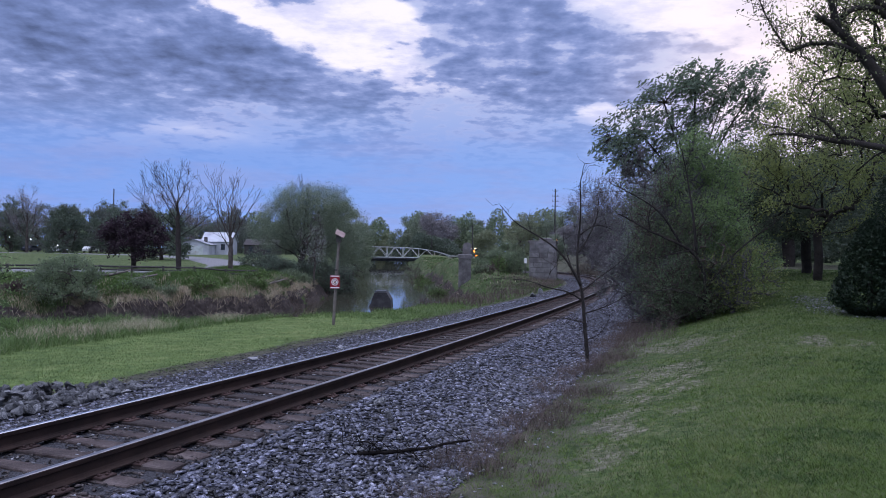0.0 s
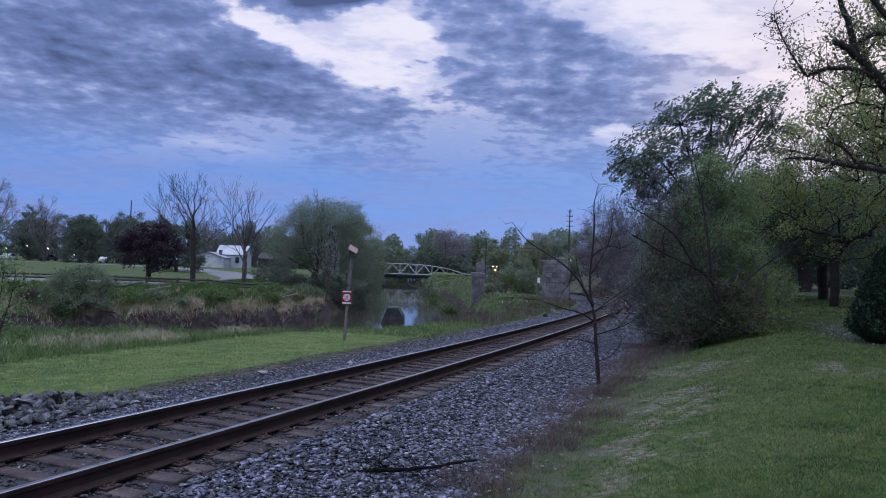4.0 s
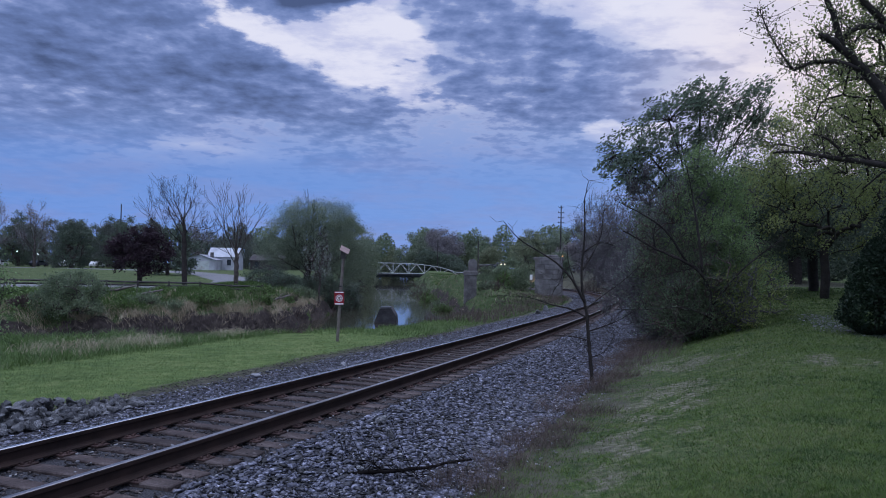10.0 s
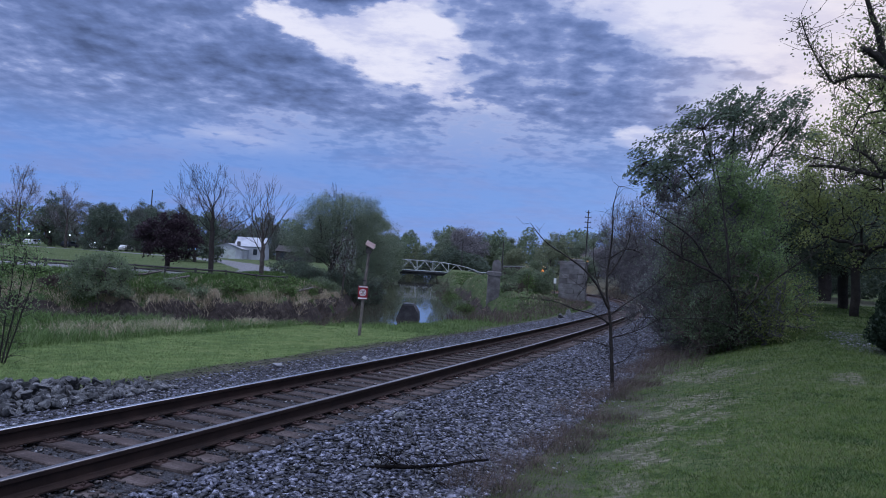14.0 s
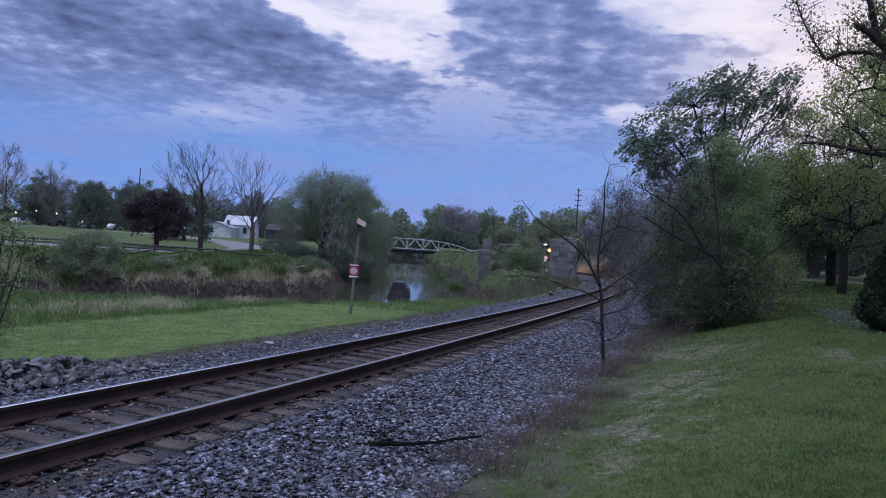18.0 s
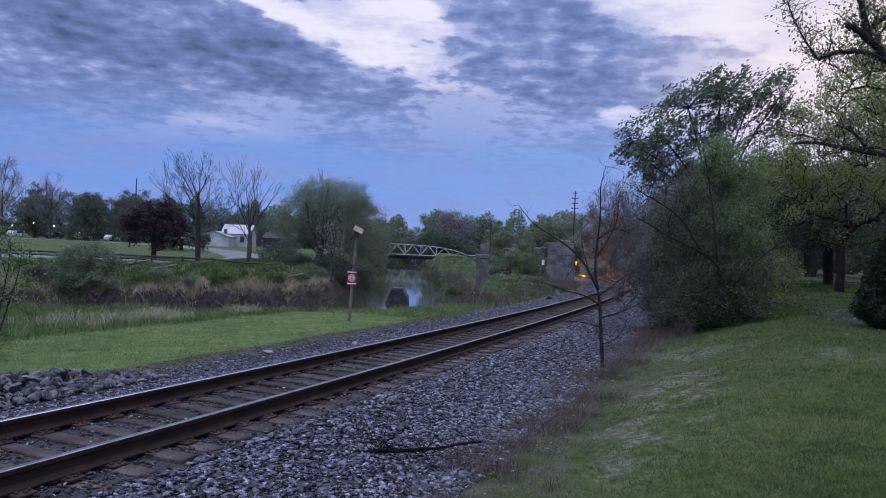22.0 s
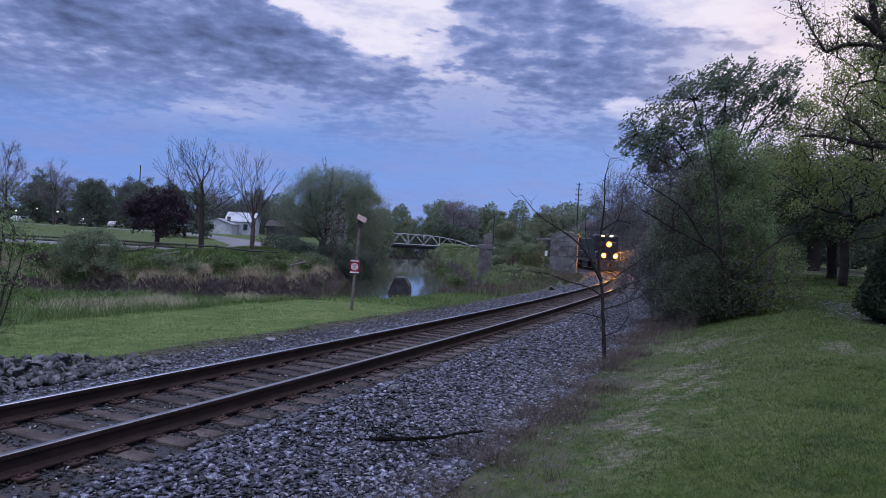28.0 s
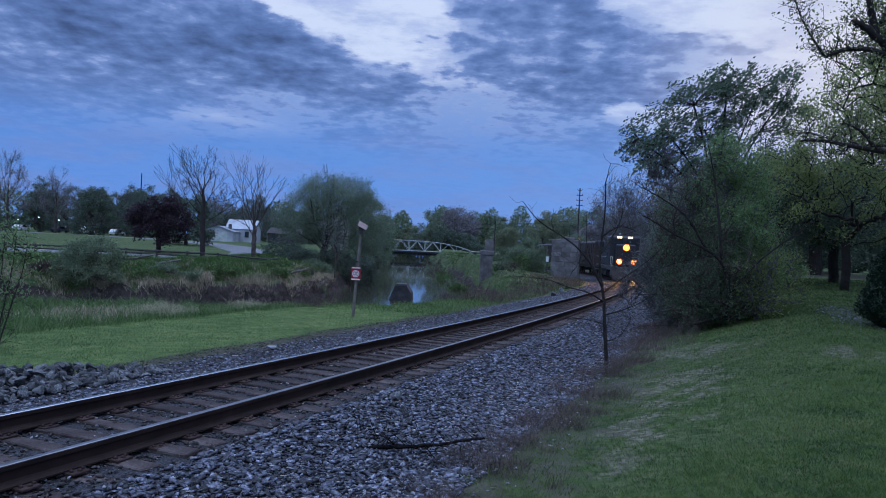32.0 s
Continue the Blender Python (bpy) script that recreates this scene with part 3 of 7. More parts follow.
def lumps(x, y, size, seed=0.0):
    """Gentle unevenness, about -1 to 1."""
    a = np.sin(x / size * 2.1 + seed) * np.cos(y / size * 1.7 + 1.3 * seed)
    b = np.sin(x / size * 4.3 + y / size * 3.1 + 2 * seed) * 0.5
    c = np.cos(y / size * 7.7 - x / size * 6.1 + seed) * 0.25
    return (a + b + c) / 1.5


def ground_z(x, y):
    x, y = np.atleast_1d(x).astype(float), np.atleast_1d(y).astype(float)
    s, d = beside(x, y)
    zt = rail_level(s)
    rd, bank = river_offset(x, y)
    lawn = 0.22 + 0.017 * np.clip(y - 9, 0, 60) * smooth01((d - 4) / 9) + 0.03 * lumps(x, y, 3.0)
    right = np.interp(d, [0, 1.35, 1.7, 2.5, 3.2, 3.7], [-0.235, -0.235, -0.27, -0.43, -0.53, -0.5]) + zt
    right = np.where(d > 3.0, right + (lawn - right) * smooth01((d - 3.0) / 5.6), right)
    left = np.interp(d, [-40, -9, -4.2, -3.4, -2.5, -1.7, -1.35, 0], [-0.75, -0.55, -0.48, -0.45, -0.40, -0.27, -0.235, -0.235]) + zt
    left += np.where(d < -4, 0.04 * lumps(x, y, 2.5, 1.0), 0)
    mound = 2.15 * np.exp(-(((x - 3) / 7) ** 2 + ((y - 112) / 26) ** 2)) + 1.0 * np.exp(-(((x - 9) / 9) ** 2 + ((y - 150) / 40) ** 2))
    left += mound * smooth01((-d - 5) / 6)
    left = left + (0.6 - left) * smooth01((y - 170) / 60) * smooth01((-d - 5) / 8)
    park = -0.42 + 0.45 * smooth01((y - 70) / 50) + 0.0045 * np.clip(y - 62, 0, 115) + 0.05 * lumps(x, y, 14, 2.0)
    left = np.where(bank > 0, left, park)
    z = np.where(d >= 0, right, left)
    width = np.where(bank > 0, 5.0, 9.5)
    ragged = 0.9 * lumps(x, y, 1.7, 0.4) + 0.5 * lumps(x, y, 0.8, 2.4)
    reach = (rd + 0.6 + ragged * smooth01(rd / 3)) / width
    cut = np.where(bank > 0, smooth01(reach), np.interp(reach, [0, 0.16, 0.27, 0.6, 1.0], [0, 0.18, 0.56, 0.85, 1.0]))
    z = np.where(rd < 14, -3.7 + (z + 3.7) * cut, z)
    rise = smooth01((y - 58) / 8) * smooth01((150 - y) / 20) * smooth01(rd / 2) * smooth01((-d - 4.5) / 3)
    z += np.where(bank > 0, rise * (0.38 * lumps(x, y, 3.1, 4.0) + 0.22 * lumps(x, y, 1.1, 1.0)), 0)
    z += np.where((rd > 0.5) & (rd < 10) & (bank < 0), 0.28 * lumps(x, y, 1.3, 5.0), 0)
    return z


def stand(x, y, sink=0.05):
    return (x, y, float(ground_z(x, y)[0]) - sink)


def build_ground():
    def spread(fine_lo, fine_hi, step, lo, hi, grow=1.13):
        out = list(np.arange(fine_lo, fine_hi, step))
        q, st = fine_hi, step
        while q < hi:
            out.append(q)
            st = min(st * grow, 150)
            q += st
        out.append(hi)
        q, st, head = fine_lo, step, []
        while q > lo:
            st = min(st * grow, 150)
            q -= st
            head.append(max(q, lo))
        return np.array(head[::-1] + out)
    xs = spread(-30, 22, 0.36, -2600, 2600)
    ys = spread(2, 62, 0.36, -800, 4200, 1.04)
    gx, gy = (a.ravel() for a in np.meshgrid(xs, ys))
    z = ground_z(gx, gy)
    nx, ny = len(xs), len(ys)
    i = (np.arange(ny - 1)[:, None] * nx + np.arange(nx - 1)[None, :]).ravel()
    me = fast_mesh("ground", np.stack([gx, gy, z], 1), np.stack([i, i + 1, i + 1 + nx, i + nx], 1), M_GROUND, True)
    s, d = beside(gx, gy)
    rd, bank = river_offset(gx, gy)
    masks = {
        "gravel": np.where(d > 0, smooth01((3.75 - d) / 0.7), smooth01((3.75 + d) / 0.7)),
        "dirt": np.clip(smooth01((4.3 - d) / 1.2) * smooth01((d - 3.0) / 0.5) * 0.8 + smooth01((5.0 + d) / 1.0) * smooth01((-d - 3.0) / 0.4) * (d < 0) * 0.85
                        + 0.52 * smooth01((6.6 - d) / 2.2) * (d > 3.5) + 0.85 * smooth01((s - 48) / 8) * (d > 3.2) * (d < 20), 0, 1),
        "bank": np.where(bank > 0, smooth01((5.0 - rd) / 2.0), smooth01((10.0 - rd) / 3.0)) * (rd < 14)
        + 0.5 * smooth01((-d - 4.5) / 3) * smooth01((s - 30) / 12) * (bank > 0) * (y_fade(gy)),
        "scarp": smooth01((2.7 - rd) / 0.8) * (bank < 0) * (rd < 14) + smooth01((2.6 - rd) / 1.2) * (bank > 0) * smooth01((gy - 55) / 8) * (gy < 140),
        "strip": smooth01((-d - 4.1) / 0.6) * smooth01((10.2 + d) / 0.8) * smooth01((26 - s) / 6) * (s > -12) * (bank > 0),
        "worn": worn_at(gx, gy, d) * (d > 3.4) * 0.9,
        "road": np.maximum(smooth01((5.2 - np.abs(gy - 72.5 - 0.06 * gx)) / 0.8) * (gx > -140), smooth01((3.2 - drive_off(gx, gy)) / 0.8)) * (bank < 0) * (rd > 10.5),
    }
    for key, value in masks.items():
        me.attributes.new(key, "FLOAT", "POINT").data.foreach_set("value", np.clip(value, 0, 1).astype(np.float32))
    tagged(new("ground", me), "uneven ground of mown grass, gravel shoulder and worn river banks", "ground", kind="structure")


def worn_at(x, y, d):
    """Bare and thin patches of the lawn, 0 to 1."""
    out = np.zeros(len(x))
    for cx, cy, rx, ry in ((2.4, 9.8, 1.1, 1.1), (1.5, 8.2, 0.6, 0.8), (4.3, 14.0, 1.5, 1.6), (3.4, 11.9, 0.8, 1.2), (6.0, 18.0, 1.4, 2.0), (7.6, 14.4, 0.9, 1.3), (12.6, 31, 2.2, 2.4), (5.0, 19.5, 1.0, 2.2)):
        out += np.exp(-((x - cx) / rx) ** 2 - ((y - cy) / ry) ** 2)
    return np.clip(np.minimum(out, 1) * (0.70 + 0.5 * lumps(x, y, 0.42, 1.0) + 0.45 * lumps(x + 0.3 * np.sin(y * 3), y, 0.17, 4.0)), 0, 1)


def drive_off(x, y):
    """Distance from the middle of the park drive."""
    best = np.full(len(x), 1e9)
    drive = ((-21, 76), (-25, 92), (-36, 116), (-54, 144), (-80, 156), (-130, 158))
    for (x0, y0), (x1, y1) in zip(drive[:-1], drive[1:]):
        dx, dy = x1 - x0, y1 - y0
        t = np.clip(((x - x0) * dx + (y - y0) * dy) / (dx * dx + dy * dy), 0, 1)
        best = np.minimum(best, np.hypot(x - x0 - t * dx, y - y0 - t * dy))
    return best


def y_fade(y):
    return smooth01((190 - y) / 50)


build_ground()
water_mesh = Shape().add([(-420, -90, 0), (120, -90, 0), (120, 700, 0), (-420, 700, 0)], [(0, 1, 2, 3)])
solid("water", water_mesh, M_WATER, "still dark brown river water reflecting the sky", "river", (0, 0, WATER_Z), kind="structure")

# ---- the railway ----
track_thing = thing("railway_track", "single railway track of rusty rails on weathered wooden ties in gravel", "railway track", kind="structure")
RAIL_PROFILE = [(-0.076, -0.186), (-0.076, -0.172), (-0.02, -0.156), (-0.009, -0.14), (-0.009, -0.055), (-0.036, -0.042), (-0.037, -0.008), (-0.03, 0.0),
                (0.03, 0.0), (0.037, -0.008), (0.036, -0.042), (0.009, -0.055), (0.009, -0.14), (0.02, -0.156), (0.076, -0.172), (0.076, -0.186)]
for side_d in (-0.7525, 0.7525):
    body, head = Shape(), Shape()
    stations = np.concatenate([np.arange(-45, 60, 1.0), np.arange(60, 130, 1.0), np.arange(130, 400, 4.0)])
    ring, cap = [], []
    for s in stations:
        x, y, h = track_at(s, side_d)
        zr = float(rail_level(s))
        ring.append([(x + q * math.cos(h), y - q * math.sin(h), zr + w) for q, w in RAIL_PROFILE])
        cap.append([(x + q * math.cos(h), y - q * math.sin(h), zr + w) for q, w in ((-0.0345, -0.002), (-0.024, 0.004), (0.024, 0.004), (0.0345, -0.002))])
    k = len(RAIL_PROFILE)
    body.add(np.array(ring), [(i * k + j, i * k + (j + 1) % k, (i + 1) * k + (j + 1) % k, (i + 1) * k + j) for i in range(len(stations) - 1) for j in range(k)])
    head.add(np.array(cap), [(i * 4 + j, (i + 1) * 4 + j, (i + 1) * 4 + j + 1, i * 4 + j + 1) for i in range(len(stations) - 1) for j in range(3)])
    rail = part("rail", body, M_RAIL, track_thing, "rust-brown steel rail")
    # the right rail's head is darker and rougher than the left's
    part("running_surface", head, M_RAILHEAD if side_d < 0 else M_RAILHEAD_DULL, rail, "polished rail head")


# ---- plants ----
def leaf_mesh(name, centres, size, mat, rng, slender=0.55, droop=0.0, wind=(0, 0, 0), jitter=0.35):
    """Many small pointed leaves, each a bent rhombus, at the centres."""
    c = np.asarray(centres, float)
    n = len(c)
    u = rng.normal(size=(n, 3)) + np.asarray(wind) * 1.0
    u[:, 2] -= droop
    u /= np.linalg.norm(u, axis=1)[:, None] + 1e-9
    w = np.cross(u, rng.normal(size=(n, 3)))
    w /= np.linalg.norm(w, axis=1)[:, None] + 1e-9
    nrm = np.cross(u, w)
    ln = size * rng.uniform(1 - jitter, 1 + jitter, n)[:, None]
    wd = ln * slender
    v = np.stack([c - u * ln / 2, c + w * wd / 2 + nrm * wd * 0.15, c + u * ln / 2, c - w * wd / 2 + nrm * wd * 0.15], 1).reshape(-1, 3)
    i = np.arange(n)[:, None] * 4
    return fast_mesh(name, v, np.concatenate([i, i + 1, i + 2, i + 3], 1), mat)


def grow(targets, trunk, rng, bend=0.12, up=0.35):
    """Limbs that reach from the trunk to every target, each from the nearest fork: nodes, parents and load."""
    nodes = [np.array(p, float) for p in trunk]
    parent = [-1] + list(range(len(trunk) - 1))
    pos = np.array(nodes)
    order = np.argsort(np.linalg.norm(targets - pos[-1], axis=1) + 0.3 * np.linalg.norm(targets - pos[0], axis=1))
    start = max(0, len(trunk) // 3)
    for q in targets[order]:
        rel = q - pos
        dist = np.linalg.norm(rel, axis=1)
        cost = dist * (1 + up * np.clip(-rel[:, 2] / (dist + 1e-6), -0.3, 1))
        cost[:start] = 1e9
        j = int(cost.argmin())
        a = pos[j]
        k = 2 if dist[j] < 1.0 else 3
        last = j
        fresh = []
        for i in range(1, k + 1):
            f = i / k
            p = a + (q - a) * f + np.array([0, 0, bend * dist[j] * math.sin(math.pi * f)]) + rng.normal(size=3) * 0.035 * dist[j] * (f < 1)
            fresh.append(p)
            parent.append(last)
            last = len(parent) - 1
        pos = np.vstack([pos, fresh])
    load = np.zeros(len(pos))
    kids = np.bincount([p for p in parent if p >= 0], minlength=len(pos))
    for i in range(len(pos) - 1, -1, -1):
        if kids[i] == 0:
            load[i] = 1
        if parent[i] >= 0:
            load[parent[i]] += load[i]
    return pos, np.array(parent), load, kids == 0


def limb_mesh(name, pos, parent, load, r_tip, r_max, mat, pick, sides=5, power=0.5):
    """Tapered limbs: a short tube for every joint that pick marks."""
    idx = np.array([i for i in range(len(pos)) if parent[i] >= 0 and pick[i]])
    if not len(idx):
        idx = np.array([1])
    total = load.max()
    rad = r_tip + (r_max - r_tip) * (load / total) ** power
    a, b = pos[parent[idx]], pos[idx]
    ra, rb = np.minimum(rad[parent[idx]], rad[idx] * 1.5), rad[idx]
    t = b - a
    ln = np.linalg.norm(t, axis=1)[:, None] + 1e-9
    t = t / ln
    a = a - t * np.minimum(ra[:, None] * 0.3, ln * 0.2)
    ref = np.where(np.abs(t[:, 2:3]) > 0.8, [[1.0, 0, 0]], [[0, 0, 1.0]])
    p = np.cross(t, ref)
    p /= np.linalg.norm(p, axis=1)[:, None]
    q = np.cross(t, p)
    ang = np.arange(sides) * 2 * math.pi / sides
    off = np.cos(ang)[None, :, None] * p[:, None] + np.sin(ang)[None, :, None] * q[:, None]
    v = np.concatenate([a[:, None] + ra[:, None, None] * off, b[:, None] + rb[:, None, None] * off], 1).reshape(-1, 3)
    base = (np.arange(len(idx)) * 2 * sides)[:, None]
    faces = np.concatenate([np.stack([base[:, 0] + j, base[:, 0] + (j + 1) % sides, base[:, 0] + sides + (j + 1) % sides, base[:, 0] + sides + j], 1)
                            for j in range(sides)])
    return fast_mesh(name, v, faces, mat, True)


def crown_points(lobes, n, rng, shell=0.55):
    """Places inside a crown made of lobes (x, y, z, rx, ry, rz), thicker towards the outside."""
    lobes = np.asarray(lobes, float)
    vol = lobes[:, 3] * lobes[:, 4] * lobes[:, 5]
    which = rng.choice(len(lobes), n, p=vol / vol.sum())
    u = rng.normal(size=(n, 3))
    u /= np.linalg.norm(u, axis=1)[:, None]
    r = rng.uniform(shell ** 3, 1.08, n)[:, None] ** (1 / 3)
    ripple = 1 + 0.16 * np.sin(u[:, :1] * 5 + which[:, None]) * np.cos(u[:, 2:3] * 6 + u[:, 1:2] * 4)
    return lobes[which, :3] + u * r * ripple * lobes[which, 3:]


def tree(name, label, at, lobes, trunk_h, r_trunk, seed, leaf=None, n_targets=160, n_leaf=4000, size=0.16, cluster=0.5, lean=(0, 0), bark=None,
         r_tip=0.012, twigs=0, wind=(0, 0, 0), droop=0.0, slender=0.55, group="", shell=0.5, power=0.72, category="tree", stems=1, bend=0.12, up=0.35, fan=0.5):
    """A tree: flared trunk, limbs, fine twigs and a crown of single leaves. Lobes are given from its foot."""
    rng = np.random.default_rng(seed)
    bark = bark or M_BARK
    root = thing(name, label, category, at, group=group)
    targets = crown_points(lobes, n_targets, rng, shell)
    targets = targets[targets[:, 2] > 0.25]
    steps = 6
    line = [(lean[0] * (i / steps) ** 1.5 + 0.06 * trunk_h * 0.3 * math.sin(i + seed), lean[1] * (i / steps) ** 1.5, trunk_h * i / steps) for i in range(steps + 1)]
    line[0] = (0, 0, -0.15)
    pos, parent, load, tips = grow(targets, line, rng, bend, up)
    thick = load > load.max() * 0.22
    if n_targets < 400:
        part("trunk", limb_mesh("trunk", pos, parent, load, r_tip, r_trunk, bark, thick, 8, power), None, root)
    else:
        thick = np.arange(len(pos)) <= steps
        girth = r_tip + (r_trunk - r_tip) * (load[:steps + 1] / load.max()) ** power
        part("trunk", Shape().tube(pos[:steps + 1], girth * np.linspace(1.12, 1.0, steps + 1), 10), bark, root, smooth=True)
    tagged(part("branchwork", limb_mesh("branchwork", pos, parent, load, r_tip, r_trunk, bark, ~thick, 4, power), None, root), kind="stuff")
    tip_at = pos[tips]
    if twigs:
        thin = pos[load <= max(2.0, load.max() * 0.02)]
        a = thin[rng.integers(0, len(thin), twigs)] + rng.normal(size=(twigs, 3)) * 0.12 * cluster
        grow_to = (a - np.array([0, 0, trunk_h * 0.5]))
        grow_to /= np.linalg.norm(grow_to, axis=1)[:, None]
        way = grow_to * 1.2 + rng.normal(size=a.shape) * fan + np.array([0, 0, 0.12]) + np.asarray(wind) * 0.6
        way /= np.linalg.norm(way, axis=1)[:, None]
        reach = rng.uniform(0.25, 1.6, twigs)[:, None] * cluster
        mid = a + way * reach * 0.5 + rng.normal(size=a.shape) * 0.05 * cluster
        end = mid + (way + rng.normal(size=a.shape) * 0.25 + np.array([0, 0, 0.12])) * reach * 0.5
        allpos = np.concatenate([a, mid, end])
        par = np.concatenate([np.full(twigs, -1), np.arange(twigs), np.arange(twigs) + twigs])
        tagged(part("twig_spray", limb_mesh("twig_spray", allpos, par, np.concatenate([np.full(twigs, 1.0), np.full(twigs, 0.7), np.full(twigs, 0.15)]), r_tip * 0.35, r_tip * 0.9,
                                bark, np.ones(3 * twigs, bool), 3, 1.0), None, root), kind="stuff")
        tip_at = np.concatenate([tip_at, mid, end])
    if leaf is not None and n_leaf:
        k = rng.integers(0, len(tip_at), n_leaf)
        spread_at = tip_at[k] + rng.normal(size=(n_leaf, 3)) * cluster * np.array([0.5, 0.5, 0.4])
        tagged(part("crown", leaf_mesh("crown", spread_at, size, leaf, rng, slender, droop, wind), None, root), kind="stuff")
    return root


def blades(name, label, x, y, height, width, mat, seed, lean=0.35, category="grass", jitter=0.4, wind=(0.0, 0.0)):
    """Upright tapering blades rooted at x, y: stuff."""
    rng = np.random.default_rng(seed)
    n = len(x)
    z = ground_z(x, y)
    hgt = height * rng.uniform(1 - jitter, 1 + jitter, n)
    ang = rng.uniform(0, 2 * math.pi, n)
    c = np.stack([x, y, z - 0.01], 1)
    w = np.stack([np.cos(ang), np.sin(ang), np.zeros(n)], 1) * (np.asarray(width) * np.ones(n) / 2)[:, None]
    tilt = rng.normal(size=(n, 2)) * lean + np.asarray(wind)
    mid = c + np.stack([tilt[:, 0] * hgt * 0.35, tilt[:, 1] * hgt * 0.35, hgt * 0.6], 1)
    tip = c + np.stack([tilt[:, 0] * hgt, tilt[:, 1] * hgt, hgt * rng.uniform(0.85, 1.0, n)], 1)
    v = np.stack([c - w, c + w, mid + w * 0.7, mid - w * 0.7, tip], 1).reshape(-1, 3)
    i = np.arange(n)[:, None] * 5
    tri = np.concatenate([np.concatenate([i, i + 1, i + 2], 1), np.concatenate([i, i + 2, i + 3], 1), np.concatenate([i + 3, i + 2, i + 4], 1)])
    ob = new(name, fast_mesh(name, v, tri, mat))
    return tagged(ob, label, category, kind="stuff")


def stone_bank(n, seed, flat=(0.28, 0.5)):
    """Unit stones: rough chipped lumps as corner arrays and triangles."""
    rng = np.random.default_rng(seed)
    base = np.array([(a, b, c) for c in (-1, 1) for b in (-1, 1) for a in (-1, 1)], float)
    faces = np.array([(0, 2, 1), (1, 2, 3), (4, 5, 6), (5, 7, 6), (0, 1, 4), (1, 5, 4), (2, 6, 3), (3, 6, 7), (0, 4, 2), (2, 4, 6), (1, 3, 5), (3, 7, 5)])
    out = []
    for _ in range(n):
        p = base * rng.uniform(0.35, 1.1, (8, 3)) + rng.normal(size=(8, 3)) * 0.12
        p[4:, :2] *= rng.uniform(0.35, 0.95)
        p[:, 0] += 0.5 * rng.normal() * p[:, 2]
        p = p / np.abs(p).max() * np.array([1.3, rng.uniform(0.55, 0.95), rng.uniform(*flat)])
        out.append(p)
    return out, faces


def scatter_stones(name, label, x, y, size, mat, seed, lift=0.15, category="gravel"):
    """Loose stones lying on the ground: stuff."""
    rng = np.random.default_rng(seed)
    kinds, faces = stone_bank(24, seed)
    kinds = np.array(kinds)
    n = len(x)
    z = ground_z(x, y)
    p = kinds[rng.integers(0, len(kinds), n)]
    ang = rng.uniform(0, 2 * math.pi, n)
    tip = rng.normal(size=n) * 0.4
    ca, sa, ct, st = np.cos(ang)[:, None], np.sin(ang)[:, None], np.cos(tip)[:, None], np.sin(tip)[:, None]
    px, py, pz = p[:, :, 0], p[:, :, 1] * ct - p[:, :, 2] * st, p[:, :, 1] * st + p[:, :, 2] * ct
    r = (size * np.ones(n))[:, None]
    v = np.stack([x[:, None] + (px * ca - py * sa) * r, y[:, None] + (px * sa + py * ca) * r, z[:, None] + (pz + lift) * r], 2).reshape(-1, 3)
    f = (faces[None] + (np.arange(n) * p.shape[1])[:, None, None]).reshape(-1, 3)
    return tagged(new(name, fast_mesh(name, v, f, mat)), label, category, kind="stuff")


# ---- trees and bushes across the river and beyond ----
def bush_lobes(w, h, seed):
    """An uneven mass of overlapping rounded tops, reaching down to the ground."""
    rng = np.random.default_rng(900 + seed)
    out = [(0, 0, h * 0.30, w * 0.38, w * 0.36, h * 0.29)]
    for _ in range(13):
        a, q, z = rng.uniform(0, 2 * math.pi), rng.uniform(0.1, 0.6), rng.uniform(0.12, 0.92)
        r = rng.uniform(0.10, 0.24) * (1.2 - 0.5 * z)
        out.append((w * q * math.cos(a) * (1.1 - z * 0.6), w * q * math.sin(a) * 0.7, h * z, w * r, w * r, h * rng.uniform(0.07, 0.18)))
    return out


def far_tree(label, x, y, width, height, seed, leaf, base=0.25, n=1500, size=0.4, name="tree", targets=150, twigs=0, bark=None, trunk=0.28, shell=0.15,
             cluster=0.8, group="", **more):
    r = width / 2
    lobes = [(0, 0, height * (base + 0.42 * (1 - base)), r * 0.9, r * 0.9, height * (1 - base) * 0.45),
             (-r * 0.35, 0, height * 0.55, r * 0.65, r * 0.6, height * 0.25), (r * 0.4, 0.2, height * 0.6, r * 0.6, r * 0.6, height * 0.24),
             (0.1 * r, 0, height * 0.8, r * 0.55, r * 0.55, height * 0.2)]
    if base < 0.16:
        lobes.append((0, 0, height * 0.2, r * 0.95, r * 0.9, height * 0.2))
    if name == "bush":
        lobes = bush_lobes(width * 1.1, height * 1.04, seed)
    return tree(name, label, stand(x, y), lobes, height * base * 1.6, trunk, seed, leaf, targets, n, size, cluster, twigs=twigs, shell=shell, bark=bark, r_tip=0.02,
                group=group, **more)


